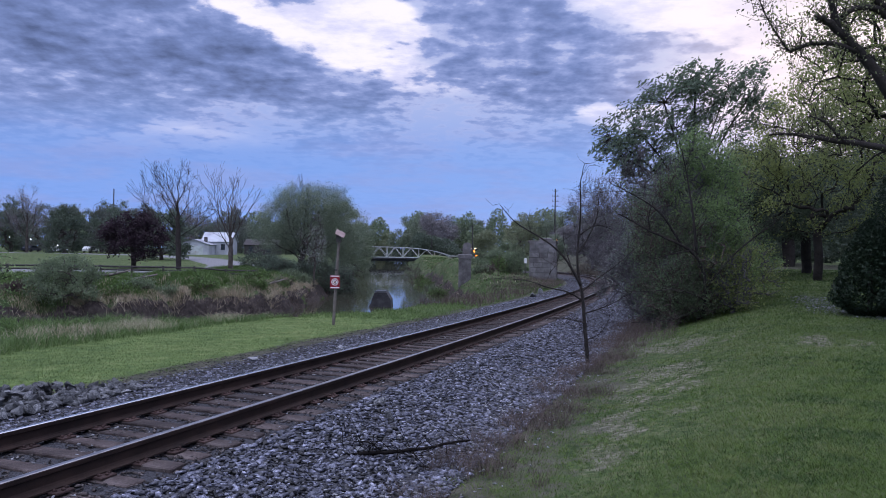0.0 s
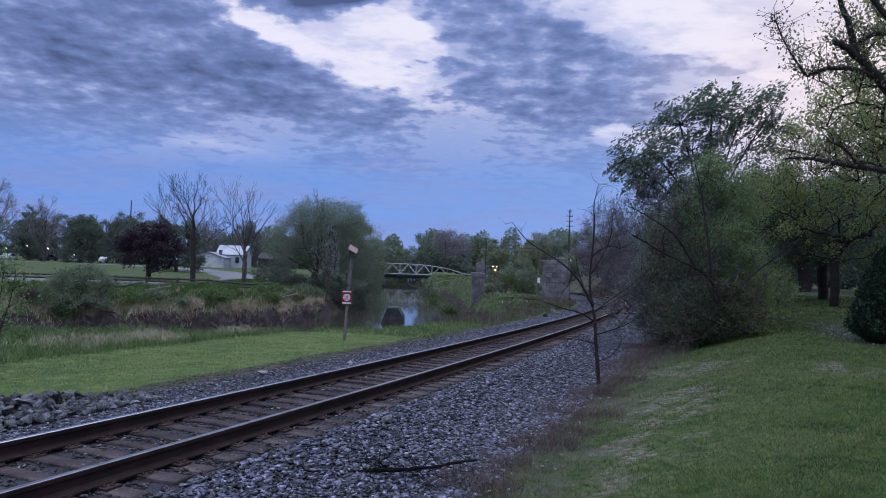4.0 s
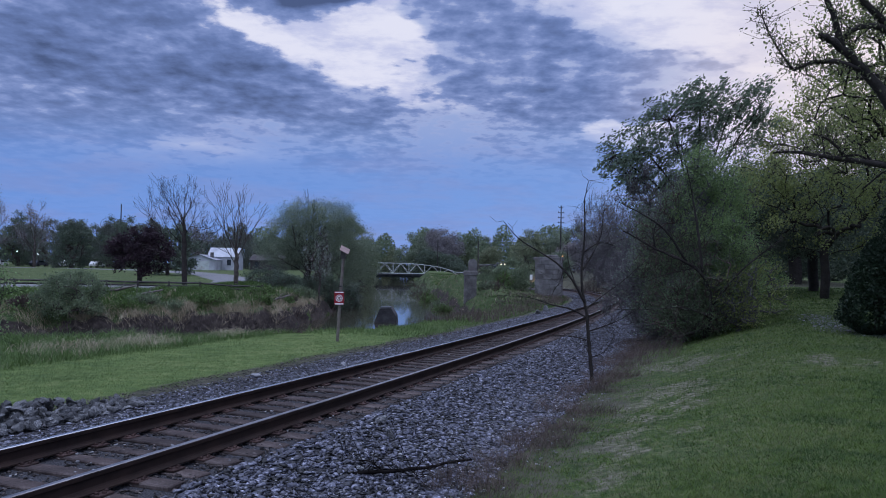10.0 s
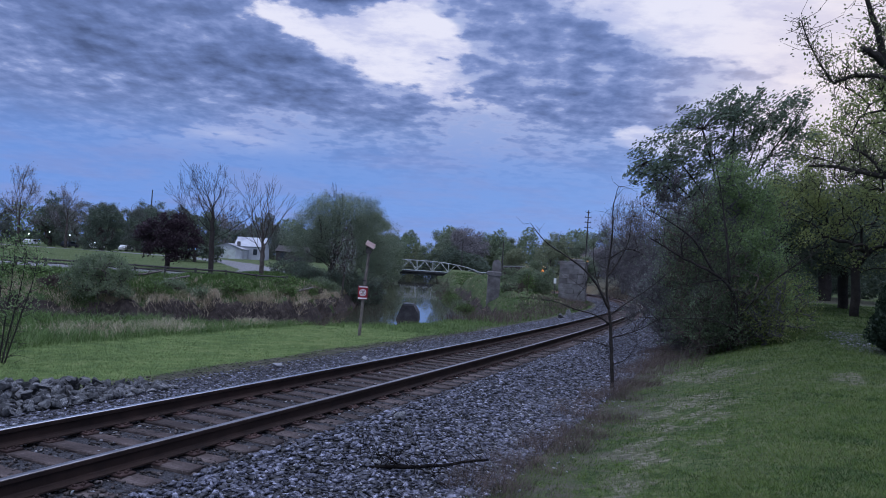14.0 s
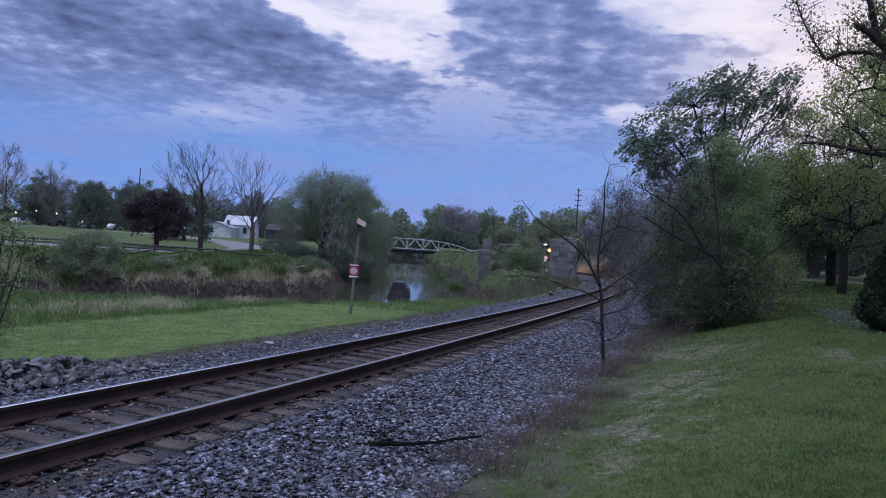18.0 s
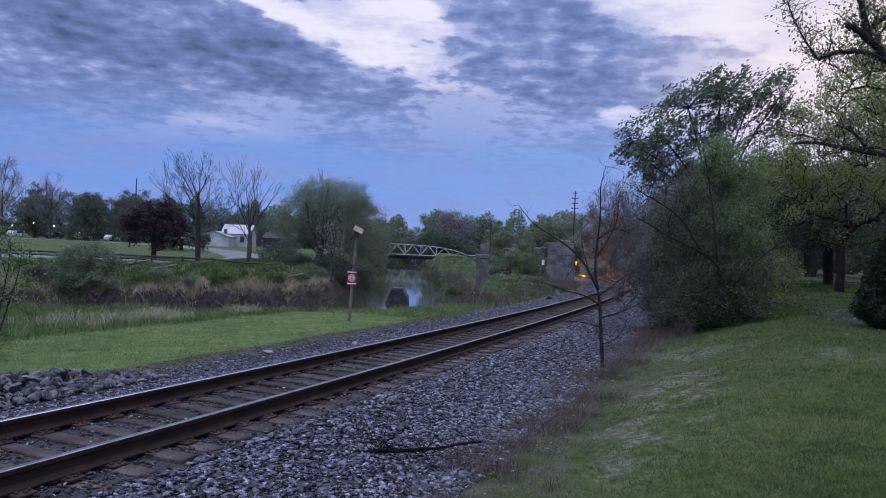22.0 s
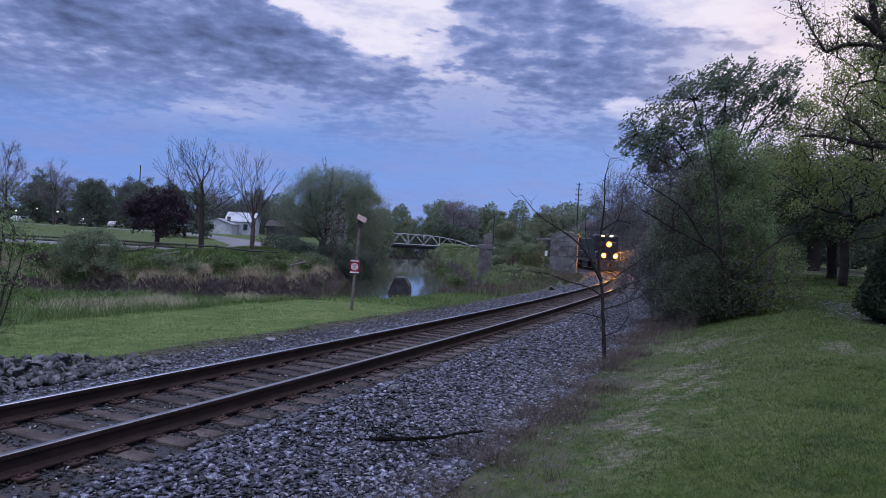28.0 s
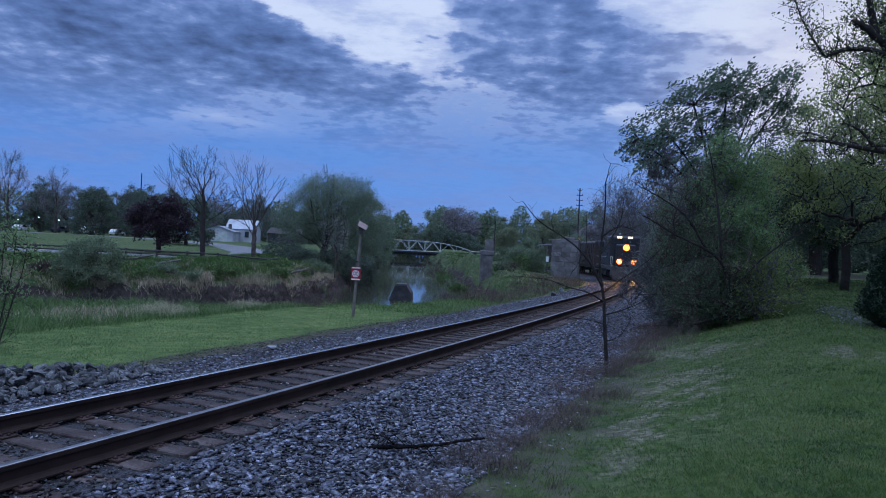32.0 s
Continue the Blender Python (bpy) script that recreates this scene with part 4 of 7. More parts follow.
def fan_tree(label, at, height, limbs, r_trunk, seed, bark, depth=5, lean=(0.0, 0.0), lift=0.05, name="bare_tree", leaf=None, n_leaf=0, size=0.1, spread=0.3, droop=0.0, lobes=None, group="", r_tip=0.008,
             power=0.8):
    """A tree of straight forking growth: a trunk, limbs (height, bearing, tilt, length), shoots, and leaves on the shoots."""
    rng = np.random.default_rng(seed)
    root = thing(name, label, "tree", at, group=group)
    pos, parent = [np.array((0, 0, -0.15))], [-1]

    def put(p, j):
        pos.append(p)
        parent.append(j)
        return len(pos) - 1
    line = [0]
    for i in range(1, 9):
        f = i / 8
        line.append(put(np.array((lean[0] * f + 0.05 * math.sin(3 * i), lean[1] * f, height * f)), line[-1]))

    def shoot(j, way, length, level):
        p = pos[j]
        for i in range(3):
            way = way + rng.normal(size=3) * 0.09 + np.array((0, 0, lift))
            way = way / np.linalg.norm(way)
            p = p + way * length / 3
            j = put(p, j)
            if level < depth and i < 2 and rng.random() < 0.6:
                shoot(j, turned(way, rng.uniform(28, 50)), length * rng.uniform(0.4, 0.6), level + 1)
        if level < depth:
            for angle in (rng.uniform(8, 20), rng.uniform(18, 36)):
                shoot(j, turned(way, angle), length * rng.uniform(0.55, 0.78), level + 1)

    def turned(way, angle):
        side = np.cross(way, rng.normal(size=3))
        side /= np.linalg.norm(side) + 1e-9
        return way * math.cos(radians(angle)) + side * math.sin(radians(angle))
    for z, bearing, tilt, length in limbs:
        j = line[int(np.clip(round(8 * z / height), 1, 8))]
        a, b = radians(bearing), radians(tilt)
        shoot(j, np.array((math.cos(a) * math.sin(b), math.sin(a) * math.sin(b), math.cos(b))), length, 1)
    pos, parent = np.array(pos), np.array(parent)
    load = np.zeros(len(pos))
    for i in range(len(pos) - 1, -1, -1):
        load[i] = max(load[i], 1.0)
        if parent[i] >= 0:
            load[parent[i]] += load[i]
    thick = load > load.max() * 0.12
    part("trunk", limb_mesh("trunk", pos, parent, load, r_tip, r_trunk, bark, thick, 8, power), None, root)
    tagged(part("branchwork", limb_mesh("branchwork", pos, parent, load, r_tip, r_trunk, bark, ~thick, 3, power), None, root), kind="stuff")
    if leaf is not None:
        thin = pos[load < 8] if lobes is None else crown_points(lobes, n_leaf // 45, rng, 0.3)
        p = thin[rng.integers(0, len(thin), n_leaf)] + rng.normal(size=(n_leaf, 3)) * spread
        tagged(part("crown", leaf_mesh("crown", p, size, leaf, rng, 0.5, droop), None, root), kind="stuff")
    return root


def fan_limbs(n, z0, z1, tilt0, tilt1, length, seed):
    """Limbs spread round a trunk from z0, leaning tilt0, up to z1, leaning tilt1."""
    rng = np.random.default_rng(700 + seed)
    return [(z0 + (z1 - z0) * i / max(1, n - 1), 137.5 * i + rng.uniform(-25, 25), tilt0 + (tilt1 - tilt0) * i / max(1, n - 1) + rng.uniform(-5, 5), length * rng.uniform(0.8, 1.15)) for i in range(n)]


# two bare trees by the park fence
fan_tree("leafless spreading tree with fine upswept twigs beside the park fence", stand(-25.7, 75), 6.6,
         [(2.6, 185, 62, 2.6), (3.3, 160, 58, 2.9), (3.4, 10, 55, 1.8), (4.2, 200, 50, 2.7), (4.2, 60, 40, 2.0), (5.0, 170, 42, 2.6), (5.0, 330, 45, 1.9), (5.8, 250, 30, 2.1), (5.8, 150, 34, 2.3),
          (6.6, 20, 28, 1.7), (6.6, 190, 20, 1.9), (6.6, 100, 8, 1.8)], 0.27, 11, M_DARKBARK, 5, (-0.2, 0))
fan_tree("leafless forked tree with pale upright limbs beside the park fence", stand(-19.2, 70), 3.2,
         [(2.0, 190, 40, 2.0), (2.8, 175, 34, 2.8), (3.2, 200, 22, 2.7), (3.2, 90, 8, 2.8), (3.2, 20, 24, 2.7), (2.8, 0, 36, 2.4), (3.2, 280, 18, 2.5), (3.2, 340, 32, 2.6)], 0.22, 12, M_BARK, 4, (0, 0), 0.09)
fan_tree("broad round-headed willow in fresh dull green leaf on the river bank", stand(-15.4, 84), 3.4, fan_limbs(20, 1.2, 3.4, 68, 6, 2.9, 13), 0.40, 13, M_DARKBARK, 4, (0.6, 0), 0.04, "willow",
         M_LEAF_SPRING, 90000, 0.12, 0.27, 0.4, r_tip=0.012,
         lobes=[(1.2, 0, 6.2, 4.6, 4.5, 3.8), (-2.6, 0, 5.6, 2.9, 3, 3.2), (4.4, 0, 5.0, 3.2, 3.4, 3.8), (0.0, 0, 8.0, 3.2, 3, 2.2), (2.8, 0, 7.8, 3.2, 3, 2.3), (5.8, 0, 2.8, 1.9, 2.4, 2.6), (-4.0, 0, 4.4, 1.5, 2, 2.0)])
far_tree("dense dark green tree behind the willow on the bank", -18.6, 140, 9.0, 12.6, 14, M_LEAF, 0.08, 14000, 0.3, cluster=0.9)
far_tree("green bank tree beside the river", -17.6, 158, 7.5, 10.0, 15, M_LEAF, 0.06, 11000, 0.3, cluster=0.9)
far_tree("green bank tree beside the river", -19.2, 185, 8.0, 9.0, 28, M_LEAF_SPRING, 0.06, 9000, 0.34, cluster=0.9)
far_tree("small white-blossoming tree leaning over the river bank", -12.4, 76, 3.2, 7.4, 16, M_BLOSSOM, 0.3, 1500, 0.10, targets=120, twigs=300, trunk=0.1, cluster=0.35)
far_tree("low green shrubs under the willow", -19.0, 80, 4.0, 2.2, 17, M_LEAF_DARK, 0.1, 1500, 0.2, name="shrub", trunk=0.06, cluster=0.4)
for i, (x, y, w, h) in enumerate([(-15.6, 75, 2.6, 1.5), (-13.6, 78, 3.0, 2.2), (-12.0, 82, 3.0, 2.4), (-11.4, 88, 3.4, 2.8), (-12.6, 95, 4.0, 3.2), (-13.2, 104, 4.4, 3.6), (-17.4, 79, 2.4, 1.6), (-14.2, 88, 3.4, 2.2)]):
    far_tree("dense dark undergrowth on the bank below the willow", x, y, w, h, 290 + i, M_LEAF_DARK, 0.02, 5000, 0.14, name="shrub", targets=90, twigs=300, trunk=0.04, cluster=0.4, group="willow undergrowth",
             category="shrub", bark=M_STEMBARK)
far_tree("round purple-leaved plum tree on the park lawn", -32.2, 80, 6.6, 5.9, 18, M_LEAF_PURPLE, 0.2, 11000, 0.24, cluster=0.7, bark=M_DARKBARK)
far_tree("dense dark green tree behind the plum tree", -39.5, 108, 8.5, 7.6, 19, M_LEAF_DARK, 0.12, 8000, 0.36, cluster=0.8)
PARK_ROW = [(-128, 168, 10, 12, 0), (-119, 160, 10, 13, 1), (-107, 165, 9, 11, 0), (-97.5, 160, 8.5, 17, 2), (-88, 162, 7.5, 12.5, 2), (-78, 158, 8, 10.5, 1), (-74, 170, 9, 11.5, 0),
            (-68, 160, 9.5, 10.8, 1), (-64, 185, 9, 12, 2), (-57, 175, 8, 11, 2), (-52, 190, 10, 11.5, 0), (-100, 190, 11, 12, 0), (-140, 185, 12, 13, 0), (-88, 178, 10, 12, 0), (-81, 182, 10, 12.5, 1), (-71, 180, 9, 12, 0), (-97, 172, 8, 12, 1)]
for i, (x, y, w, h, k) in enumerate(PARK_ROW):
    if k == 2:
        fan_tree("tall park tree with thin grey twigs just leafing out", stand(x, y), h * 0.62, fan_limbs(12, h * 0.16, h * 0.62, 52, 12, h * 0.2, i), 0.32, 30 + i, M_BARK, 4, name="tree", leaf=M_LEAF_HAZY,
                 n_leaf=4000, size=0.22, spread=0.4, group="park trees", r_tip=0.02)
    else:
        far_tree("dense park tree in dull green leaf", x, y, w, h, 30 + i, M_LEAF_DULL if k == 0 else M_LEAF_DARK, 0.12, 11000, 0.30, cluster=1.0, group="park trees", trunk=0.4)
for i, (x, y, w, h) in enumerate([(-57, 205, 12, 11), (-66, 210, 12, 10.5), (-47, 200, 10, 10), (-38, 190, 10, 9.5), (-30, 185, 9, 9)]):
    far_tree("dark tree behind the white house", x, y, w, h, 50 + i, M_LEAF_DARK, 0.1, 9000, 0.34, cluster=1.1, group="trees behind the house")
# far crowns take the paled leaf colours in place of air haze
for i, (x, y, w, h, k) in enumerate([(-31, 300, 12, 16, 0), (-22, 330, 12, 13.5, 1), (-11.5, 300, 15, 17.5, 0), (-2, 305, 13, 17.4, 2), (7.2, 370, 19, 20.4, 0), (18.5, 368, 14.5, 17.5, 0),
                                     (20, 320, 10, 10, 1), (-4, 330, 18, 16, 2), (2, 320, 14, 17.5, 2), (-38, 290, 14, 13, 0)]):
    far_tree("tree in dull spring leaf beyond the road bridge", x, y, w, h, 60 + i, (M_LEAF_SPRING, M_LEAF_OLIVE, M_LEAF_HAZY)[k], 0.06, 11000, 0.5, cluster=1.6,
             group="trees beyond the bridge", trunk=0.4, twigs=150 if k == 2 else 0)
for i, (x, y, w, h, k) in enumerate([(23.5, 215, 9, 10, 1), (23, 200, 10, 12.5, 1), (28.5, 205, 10, 12.0, 0), (34, 200, 12, 13.5, 0), (40, 190, 11, 13, 2), (47, 195, 12, 13, 0),
                                     (23.5, 164, 5, 5.0, 0), (12.0, 152, 3.6, 4.0, 1), (24.0, 156, 5, 5.6, 0), (53, 185, 13, 13, 0), (30, 172, 7, 7, 2)]):
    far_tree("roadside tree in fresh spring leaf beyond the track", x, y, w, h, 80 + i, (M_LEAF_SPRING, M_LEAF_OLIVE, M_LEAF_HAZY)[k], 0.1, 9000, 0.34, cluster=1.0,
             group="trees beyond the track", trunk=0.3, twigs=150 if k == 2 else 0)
far_tree("ragged green shrub on the far river bank", -23.6, 47.8, 4.4, 3.1, 95, M_LEAF, 0.02, 11000, 0.13, name="shrub", targets=240, trunk=0.07, cluster=0.4)

for i, (x, y, w, h) in enumerate([(24.5, 118, 9, 15.5), (29.5, 122, 10, 16), (34, 112, 9, 15), (26.5, 97, 7, 11), (31, 88, 8, 12), (25, 78, 6, 9), (39, 120, 10, 15)]):
    far_tree("tall feathery tree of fine grey twigs behind the bend", x, y, w, h, 140 + i, M_LEAF_SILVER, 0.1, 1500, 0.14, twigs=2400, cluster=1.3, group="feathery trees", trunk=0.25,
             bark=M_GREYTWIG, targets=480, shell=0.2, power=0.85, fan=1.1)

# ---- trees and bushes along the lawn ----


def windy_poplar(label, at, lobes, seed, fork=4.0, n=330, per=31):
    """Straight limbs to every part of the crown, shoots swept up by the wind, and leaves in rows along the shoots."""
    rng = np.random.default_rng(seed)
    root = thing("poplar", label, "tree", at)
    way = np.array((0.72, 0.0, 0.62))
    tips = crown_points(lobes, n, rng, 0.1)
    pos, parent = [np.array((0, 0, -0.15)), np.array((0.05, 0, fork * 0.5)), np.array((-0.05, 0, fork))], [-1, 0, 1]
    knots = []
    for c in np.asarray(lobes):
        a, b, j = pos[2], c[:3] - way * 0.3, 2
        for q in (0.33, 0.66, 1.0):
            p = a + (b - a) * q + np.array((-0.25 * (1 - q) * q * (b - a)[0], 0, 0.35 * q * (1 - q)))
            pos.append(p)
            parent.append(j)
            j = len(pos) - 1
            if q > 0.5:
                knots.append(j)
    where = []
    for q in tips:
        d = way + rng.normal(size=3) * 0.22
        d /= np.linalg.norm(d)
        a = q - d * rng.uniform(0.5, 0.9)
        near = np.array([pos[k] for k in knots])
        j = knots[int(np.linalg.norm(near - a, axis=1).argmin())]
        for p in (a, (a + q) / 2 + rng.normal(size=3) * 0.03, q):
            pos.append(p)
            parent.append(j)
            j = len(pos) - 1
        f = rng.uniform(0, 1.05, per)[:, None]
        where.append(a + (q - a) * f + rng.normal(size=(per, 3)) * 0.085)
    pos, parent = np.array(pos), np.array(parent)
    load = np.ones(len(pos))
    for i in range(len(pos) - 1, 0, -1):
        load[parent[i]] += load[i]
    thick = load > load.max() * 0.6
    part("trunk", limb_mesh("trunk", pos, parent, load, 0.006, 0.13, M_DARKBARK, thick, 7, 0.75), None, root)
    tagged(part("branchwork", limb_mesh("branchwork", pos, parent, load, 0.006, 0.13, M_DARKBARK, ~thick, 4, 0.75), None, root), kind="stuff")
    tagged(part("crown", leaf_mesh("crown", np.concatenate(where), 0.128, M_LEAF_POPLAR, rng, 0.5, 0.0, (2.2, 0, 1.7)), None, root), kind="stuff")


windy_poplar("tall windblown poplar with small dark leaves swept by the wind", stand(9.6, 28.4), [(-2.94, 0.0, 6.8, 0.81, 0.9, 0.6), (-2.0, 0.0, 7.22, 0.89, 0.9, 0.77), (-0.9, 0.0, 8.15, 0.96, 0.9, 1.02), (0.3, 0.0, 8.73, 1.11, 0.9, 1.02), (1.57, 0.0, 8.87, 1.11, 0.9, 1.02), (2.56, 0.0, 8.79, 0.64, 0.9, 1.06), (-0.41, 0.0, 7.2, 1.28, 0.9, 0.64), (1.28, 0.0, 7.47, 1.28, 0.9, 0.72), (-2.39, 0.0, 6.07, 1.06, 0.9, 0.72), (-1.23, 0.0, 6.32, 1.06, 0.9, 0.64)], 101)
BUSHES = (("dense dark leafy bush at the edge of the lawn", M_LEAF_BUSH), ("yellow-green bush with low spreading sprays", M_LEAF_PALE), ("feathery bush of fine grey twigs just leafing out", M_LEAF_SILVER),
          ("half-bare bush of tangled grey twigs beside the track", M_LEAF_SILVER), ("dense bright green bush at the edge of the lawn", M_LEAF_BRIGHT))
for i, (x, y, w, h, k, n, tw) in enumerate([(7.75, 26.8, 2.6, 5.2, 3, 5000, 2600), (7.8, 27.4, 3.0, 6.0, 2, 9000, 2600), (7.8, 24.2, 2.2, 3.0, 0, 13000, 800), (7.9, 25.2, 2.6, 4.6, 0, 18000, 900),
                                            (9.2, 25.0, 2.6, 6.0, 4, 34000, 500), (8.4, 24.0, 1.8, 2.5, 0, 10000, 400), (9.3, 23.6, 1.3, 2.1, 1, 4200, 250), (10.35, 27.6, 2.5, 5.0, 1, 15000, 500), (9.8, 28.2, 2.2, 4.8, 2, 9000, 1800),
                                            (11.0, 30.5, 3.4, 6.8, 4, 30000, 400), (9.0, 30.5, 3.6, 6.6, 3, 6000, 2200), (7.3, 24.8, 1.5, 2.0, 3, 700, 1100), (11.8, 33, 3.4, 5.6, 0, 14000, 300),
                                            (11.6, 37, 4.2, 6.6, 3, 7000, 1200), (14.0, 40, 4.6, 6.4, 0, 12000, 300), (14.5, 46, 5, 6.5, 0, 11000, 300), (17.0, 50, 5, 7, 0, 11000, 300)]):
    far_tree(BUSHES[k][0], x, y, w, h, 110 + i, BUSHES[k][1], 0.05, n, 0.074 if k in (1, 4) else 0.062, name="bush", fan=0.8, shell=0.12, targets=420, twigs=tw, trunk=0.07, cluster=0.34,
             group="bushes along the lawn", bark=M_STEMBARK if k == 0 else M_GREYTWIG, category="bush")
tree("maple", "spreading tree in sparse yellow-green young leaf on the lawn", stand(19.3, 38),
     [(0, 0, 7.6, 3.8, 3.4, 3.6), (-1.6, 0, 6.6, 2.6, 2.4, 2.8), (2.2, 0, 8.2, 3, 2.6, 3.0), (0.6, 0, 4.6, 3.4, 2.6, 1.5), (-2.6, 0, 4.4, 1.8, 2, 1.4), (0.8, -1, 3.0, 3.2, 2, 0.75)], 2.6, 0.2, 131, M_LEAF_PALE, 460, 26000, 0.13, 0.5,
     twigs=700, bark=M_DARKBARK, r_tip=0.014, shell=0.3)
tree("shade_tree", "large dark shade tree with a stout trunk on the lawn", stand(28.1, 60),
     [(0, 0, 6.0, 6, 5, 2.8), (-3, 0, 5.0, 4, 3, 2.0), (3, 0, 5.4, 4, 3, 2.2), (-4, -1, 3.6, 2.4, 2, 0.9)], 3.2, 0.5, 132, M_LEAF_DARK, 260, 30000, 0.2, 0.7, bark=M_DARKBARK)
tree("shade_tree", "dark leafy shade tree at the end of the lawn", stand(22.9, 46.5),
     [(0, 0, 5.2, 3.6, 3, 2.0), (-2, 0, 4.0, 2.6, 2, 1.6), (0.5, -1.5, 3.4, 2.6, 1.6, 0.9), (-3.4, -1, 3.3, 1.8, 1.6, 0.8), (0.5, -2, 2.6, 3.6, 1.6, 0.75)], 2.6, 0.3, 133, M_LEAF_DARK, 240, 26000, 0.15, 0.6, bark=M_DARKBARK)
far_tree("dense dark tree behind the bushes", 17.6, 43, 7.0, 7.6, 139, M_LEAF_DARK, 0.24, 22000, 0.16, bark=M_DARKBARK, trunk=0.3)
far_tree("tall tree in sparse yellow-green young leaf beside the lane", 16.9, 26.8, 9.5, 14, 146, M_LEAF_PALE, 0.36, 17000, 0.13, targets=300, twigs=500, bark=M_DARKBARK, trunk=0.3)
# three trees outside the view, added only to shade lane and lawn
far_tree("unseen tall leafy tree added to shade the lane", 20.5, 20.5, 10.5, 16, 147, M_LEAF, 0.56, 26000, 0.2, targets=200, bark=M_DARKBARK, trunk=0.3)
far_tree("unseen dense tree added to shade the lawn", 22.5, 25, 9, 13, 137, M_LEAF, 0.25, 26000, 0.2, bark=M_DARKBARK, trunk=0.35)
far_tree("unseen dense tree added to shade the lawn", 26, 33, 9, 13, 138, M_LEAF, 0.25, 26000, 0.2, bark=M_DARKBARK, trunk=0.35)
far_tree("dark leafy tree behind the lawn", 36, 62, 12, 12, 134, M_LEAF_DARK, 0.2, 4500, 0.35, bark=M_DARKBARK, trunk=0.4)
far_tree("dark leafy tree behind the lawn", 30.5, 47, 9, 11, 135, M_LEAF_DARK, 0.16, 16000, 0.2, bark=M_DARKBARK, trunk=0.35)
far_tree("dark leafy tree behind the lawn", 20, 62, 9, 11, 136, M_LEAF_DARK, 0.12, 14000, 0.22, bark=M_DARKBARK, trunk=0.35)


for i, (x, y) in enumerate(((20.5, 66), (25.5, 70), (31.5, 68), (37, 60))):
    far_tree("dense dark shrub closing the end of the lawn", x, y, 7.0, 5.0, 310 + i, M_LEAF_DARK, 0.02, 14000, 0.2, name="shrub", targets=140, trunk=0.06, cluster=0.6, shell=0.3, group="shrubs at the end of the lawn",
             category="shrub", bark=M_DARKBARK)


# ---- growth on the far river bank ----
def bank_growth():
    rng = np.random.default_rng(150)
    put = 0
    while put < 13:
        x, y = rng.uniform(-46, -9), rng.uniform(44, 76)
        rd, bank = river_offset(np.array([x]), np.array([y]))
        if bank[0] > 0 or not 2.4 < rd[0] < 5.5:
            continue
        k = (0, 2, 0, 1, 2, 0, 2)[put % 7]
        far_tree(("low ragged green shrub on the far river bank", "tangle of bare brown brush on the far river bank", "leafy green shrub on the far river bank", "pale dry thicket on the far river bank")[k],
                 x, y, rng.uniform(1.0, 2.2), rng.uniform(0.45, 0.95), 160 + put, (M_BANK, None, M_LEAF, None)[k], 0.02, (1500, 0, 1700, 0)[k], 0.14, name="shrub", targets=50,
                 twigs=(150, 700, 150, 1100)[k], trunk=0.03, cluster=0.35, group="bank shrubs", category="shrub", bark=M_GREYTWIG if k == 3 else M_STEMBARK)
        put += 1
    # tussocks
    for name, label, mat, n, lo, hi, hgt, wid in (("dry_grass", "tan dry grass tussocks hanging over the far bank", M_DRY, 260, 2.2, 4.4, 0.4, 0.03), ("wild_grass", "green grass tussocks on the far bank", M_BANK, 1000, 3.2, 12.0, 0.4, 0.035)):
        cx, cy = rng.uniform(-48, -9, 6000), rng.uniform(40, 82, 6000)
        rd, bank = river_offset(cx, cy)
        k = np.flatnonzero((bank < 0) & (rd > lo) & (rd < hi))[:n]
        m = 70
        x = np.repeat(cx[k], m) + rng.normal(size=len(k) * m) * 0.28
        y = np.repeat(cy[k], m) + rng.normal(size=len(k) * m) * 0.28
        blades(name, label, x, y, hgt, wid, mat, 151 + n, 0.7, wind=(0.0, -0.35))


bank_growth()

for i, (x, y, w, h) in enumerate([(-1.6, 104, 2.4, 1.3), (-0.6, 92, 2.0, 1.1), (-3.2, 122, 3.2, 1.7), (-2.2, 113, 2.6, 1.6), (-4.4, 138, 4.0, 2.2), (-4.6, 152, 4.0, 2.4), (0.2, 84, 1.6, 0.9), (-5.6, 170, 5.0, 2.8),
                                  (6.0, 88, 1.8, 1.3), (7.4, 90, 2.0, 1.6), (5.0, 84, 1.4, 0.8)]):
    far_tree("low ragged brush on the mound by the old pier", x, y, w, h, 240 + i, (M_BANK, M_LEAF, None)[i % 3], 0.02, 1300, 0.16, name="shrub", targets=50, twigs=350, trunk=0.03, cluster=0.4,
             group="mound shrubs", category="shrub", bark=M_STEMBARK)

for i, (x, y, w, h) in enumerate([(9.2, 93, 2.6, 3.1), (7.7, 97, 2.8, 2.5), (6.2, 100, 2.6, 2.0)]):
    far_tree("dense green bush beside the old stone abutment", x, y, w, h, 260 + i, M_LEAF, 0.02, 7000, 0.16, name="bush", targets=120, twigs=300, trunk=0.05, cluster=0.4, shell=0.5,
             group="bushes by the abutment", category="bush", bark=M_STEMBARK)
for i, (x, y, w, h) in enumerate([(11.2, 128, 3.6, 5.0), (13.2, 131, 3.6, 5.6), (12.4, 124, 3.2, 3.6)]):
    far_tree("dense green thicket between the old pier and the abutment", x, y, w, h, 300 + i, M_LEAF, 0.02, 12000, 0.15, name="bush", targets=160, twigs=400, trunk=0.05, cluster=0.45, shell=0.3,
             group="thicket by the line", category="bush", bark=M_STEMBARK)
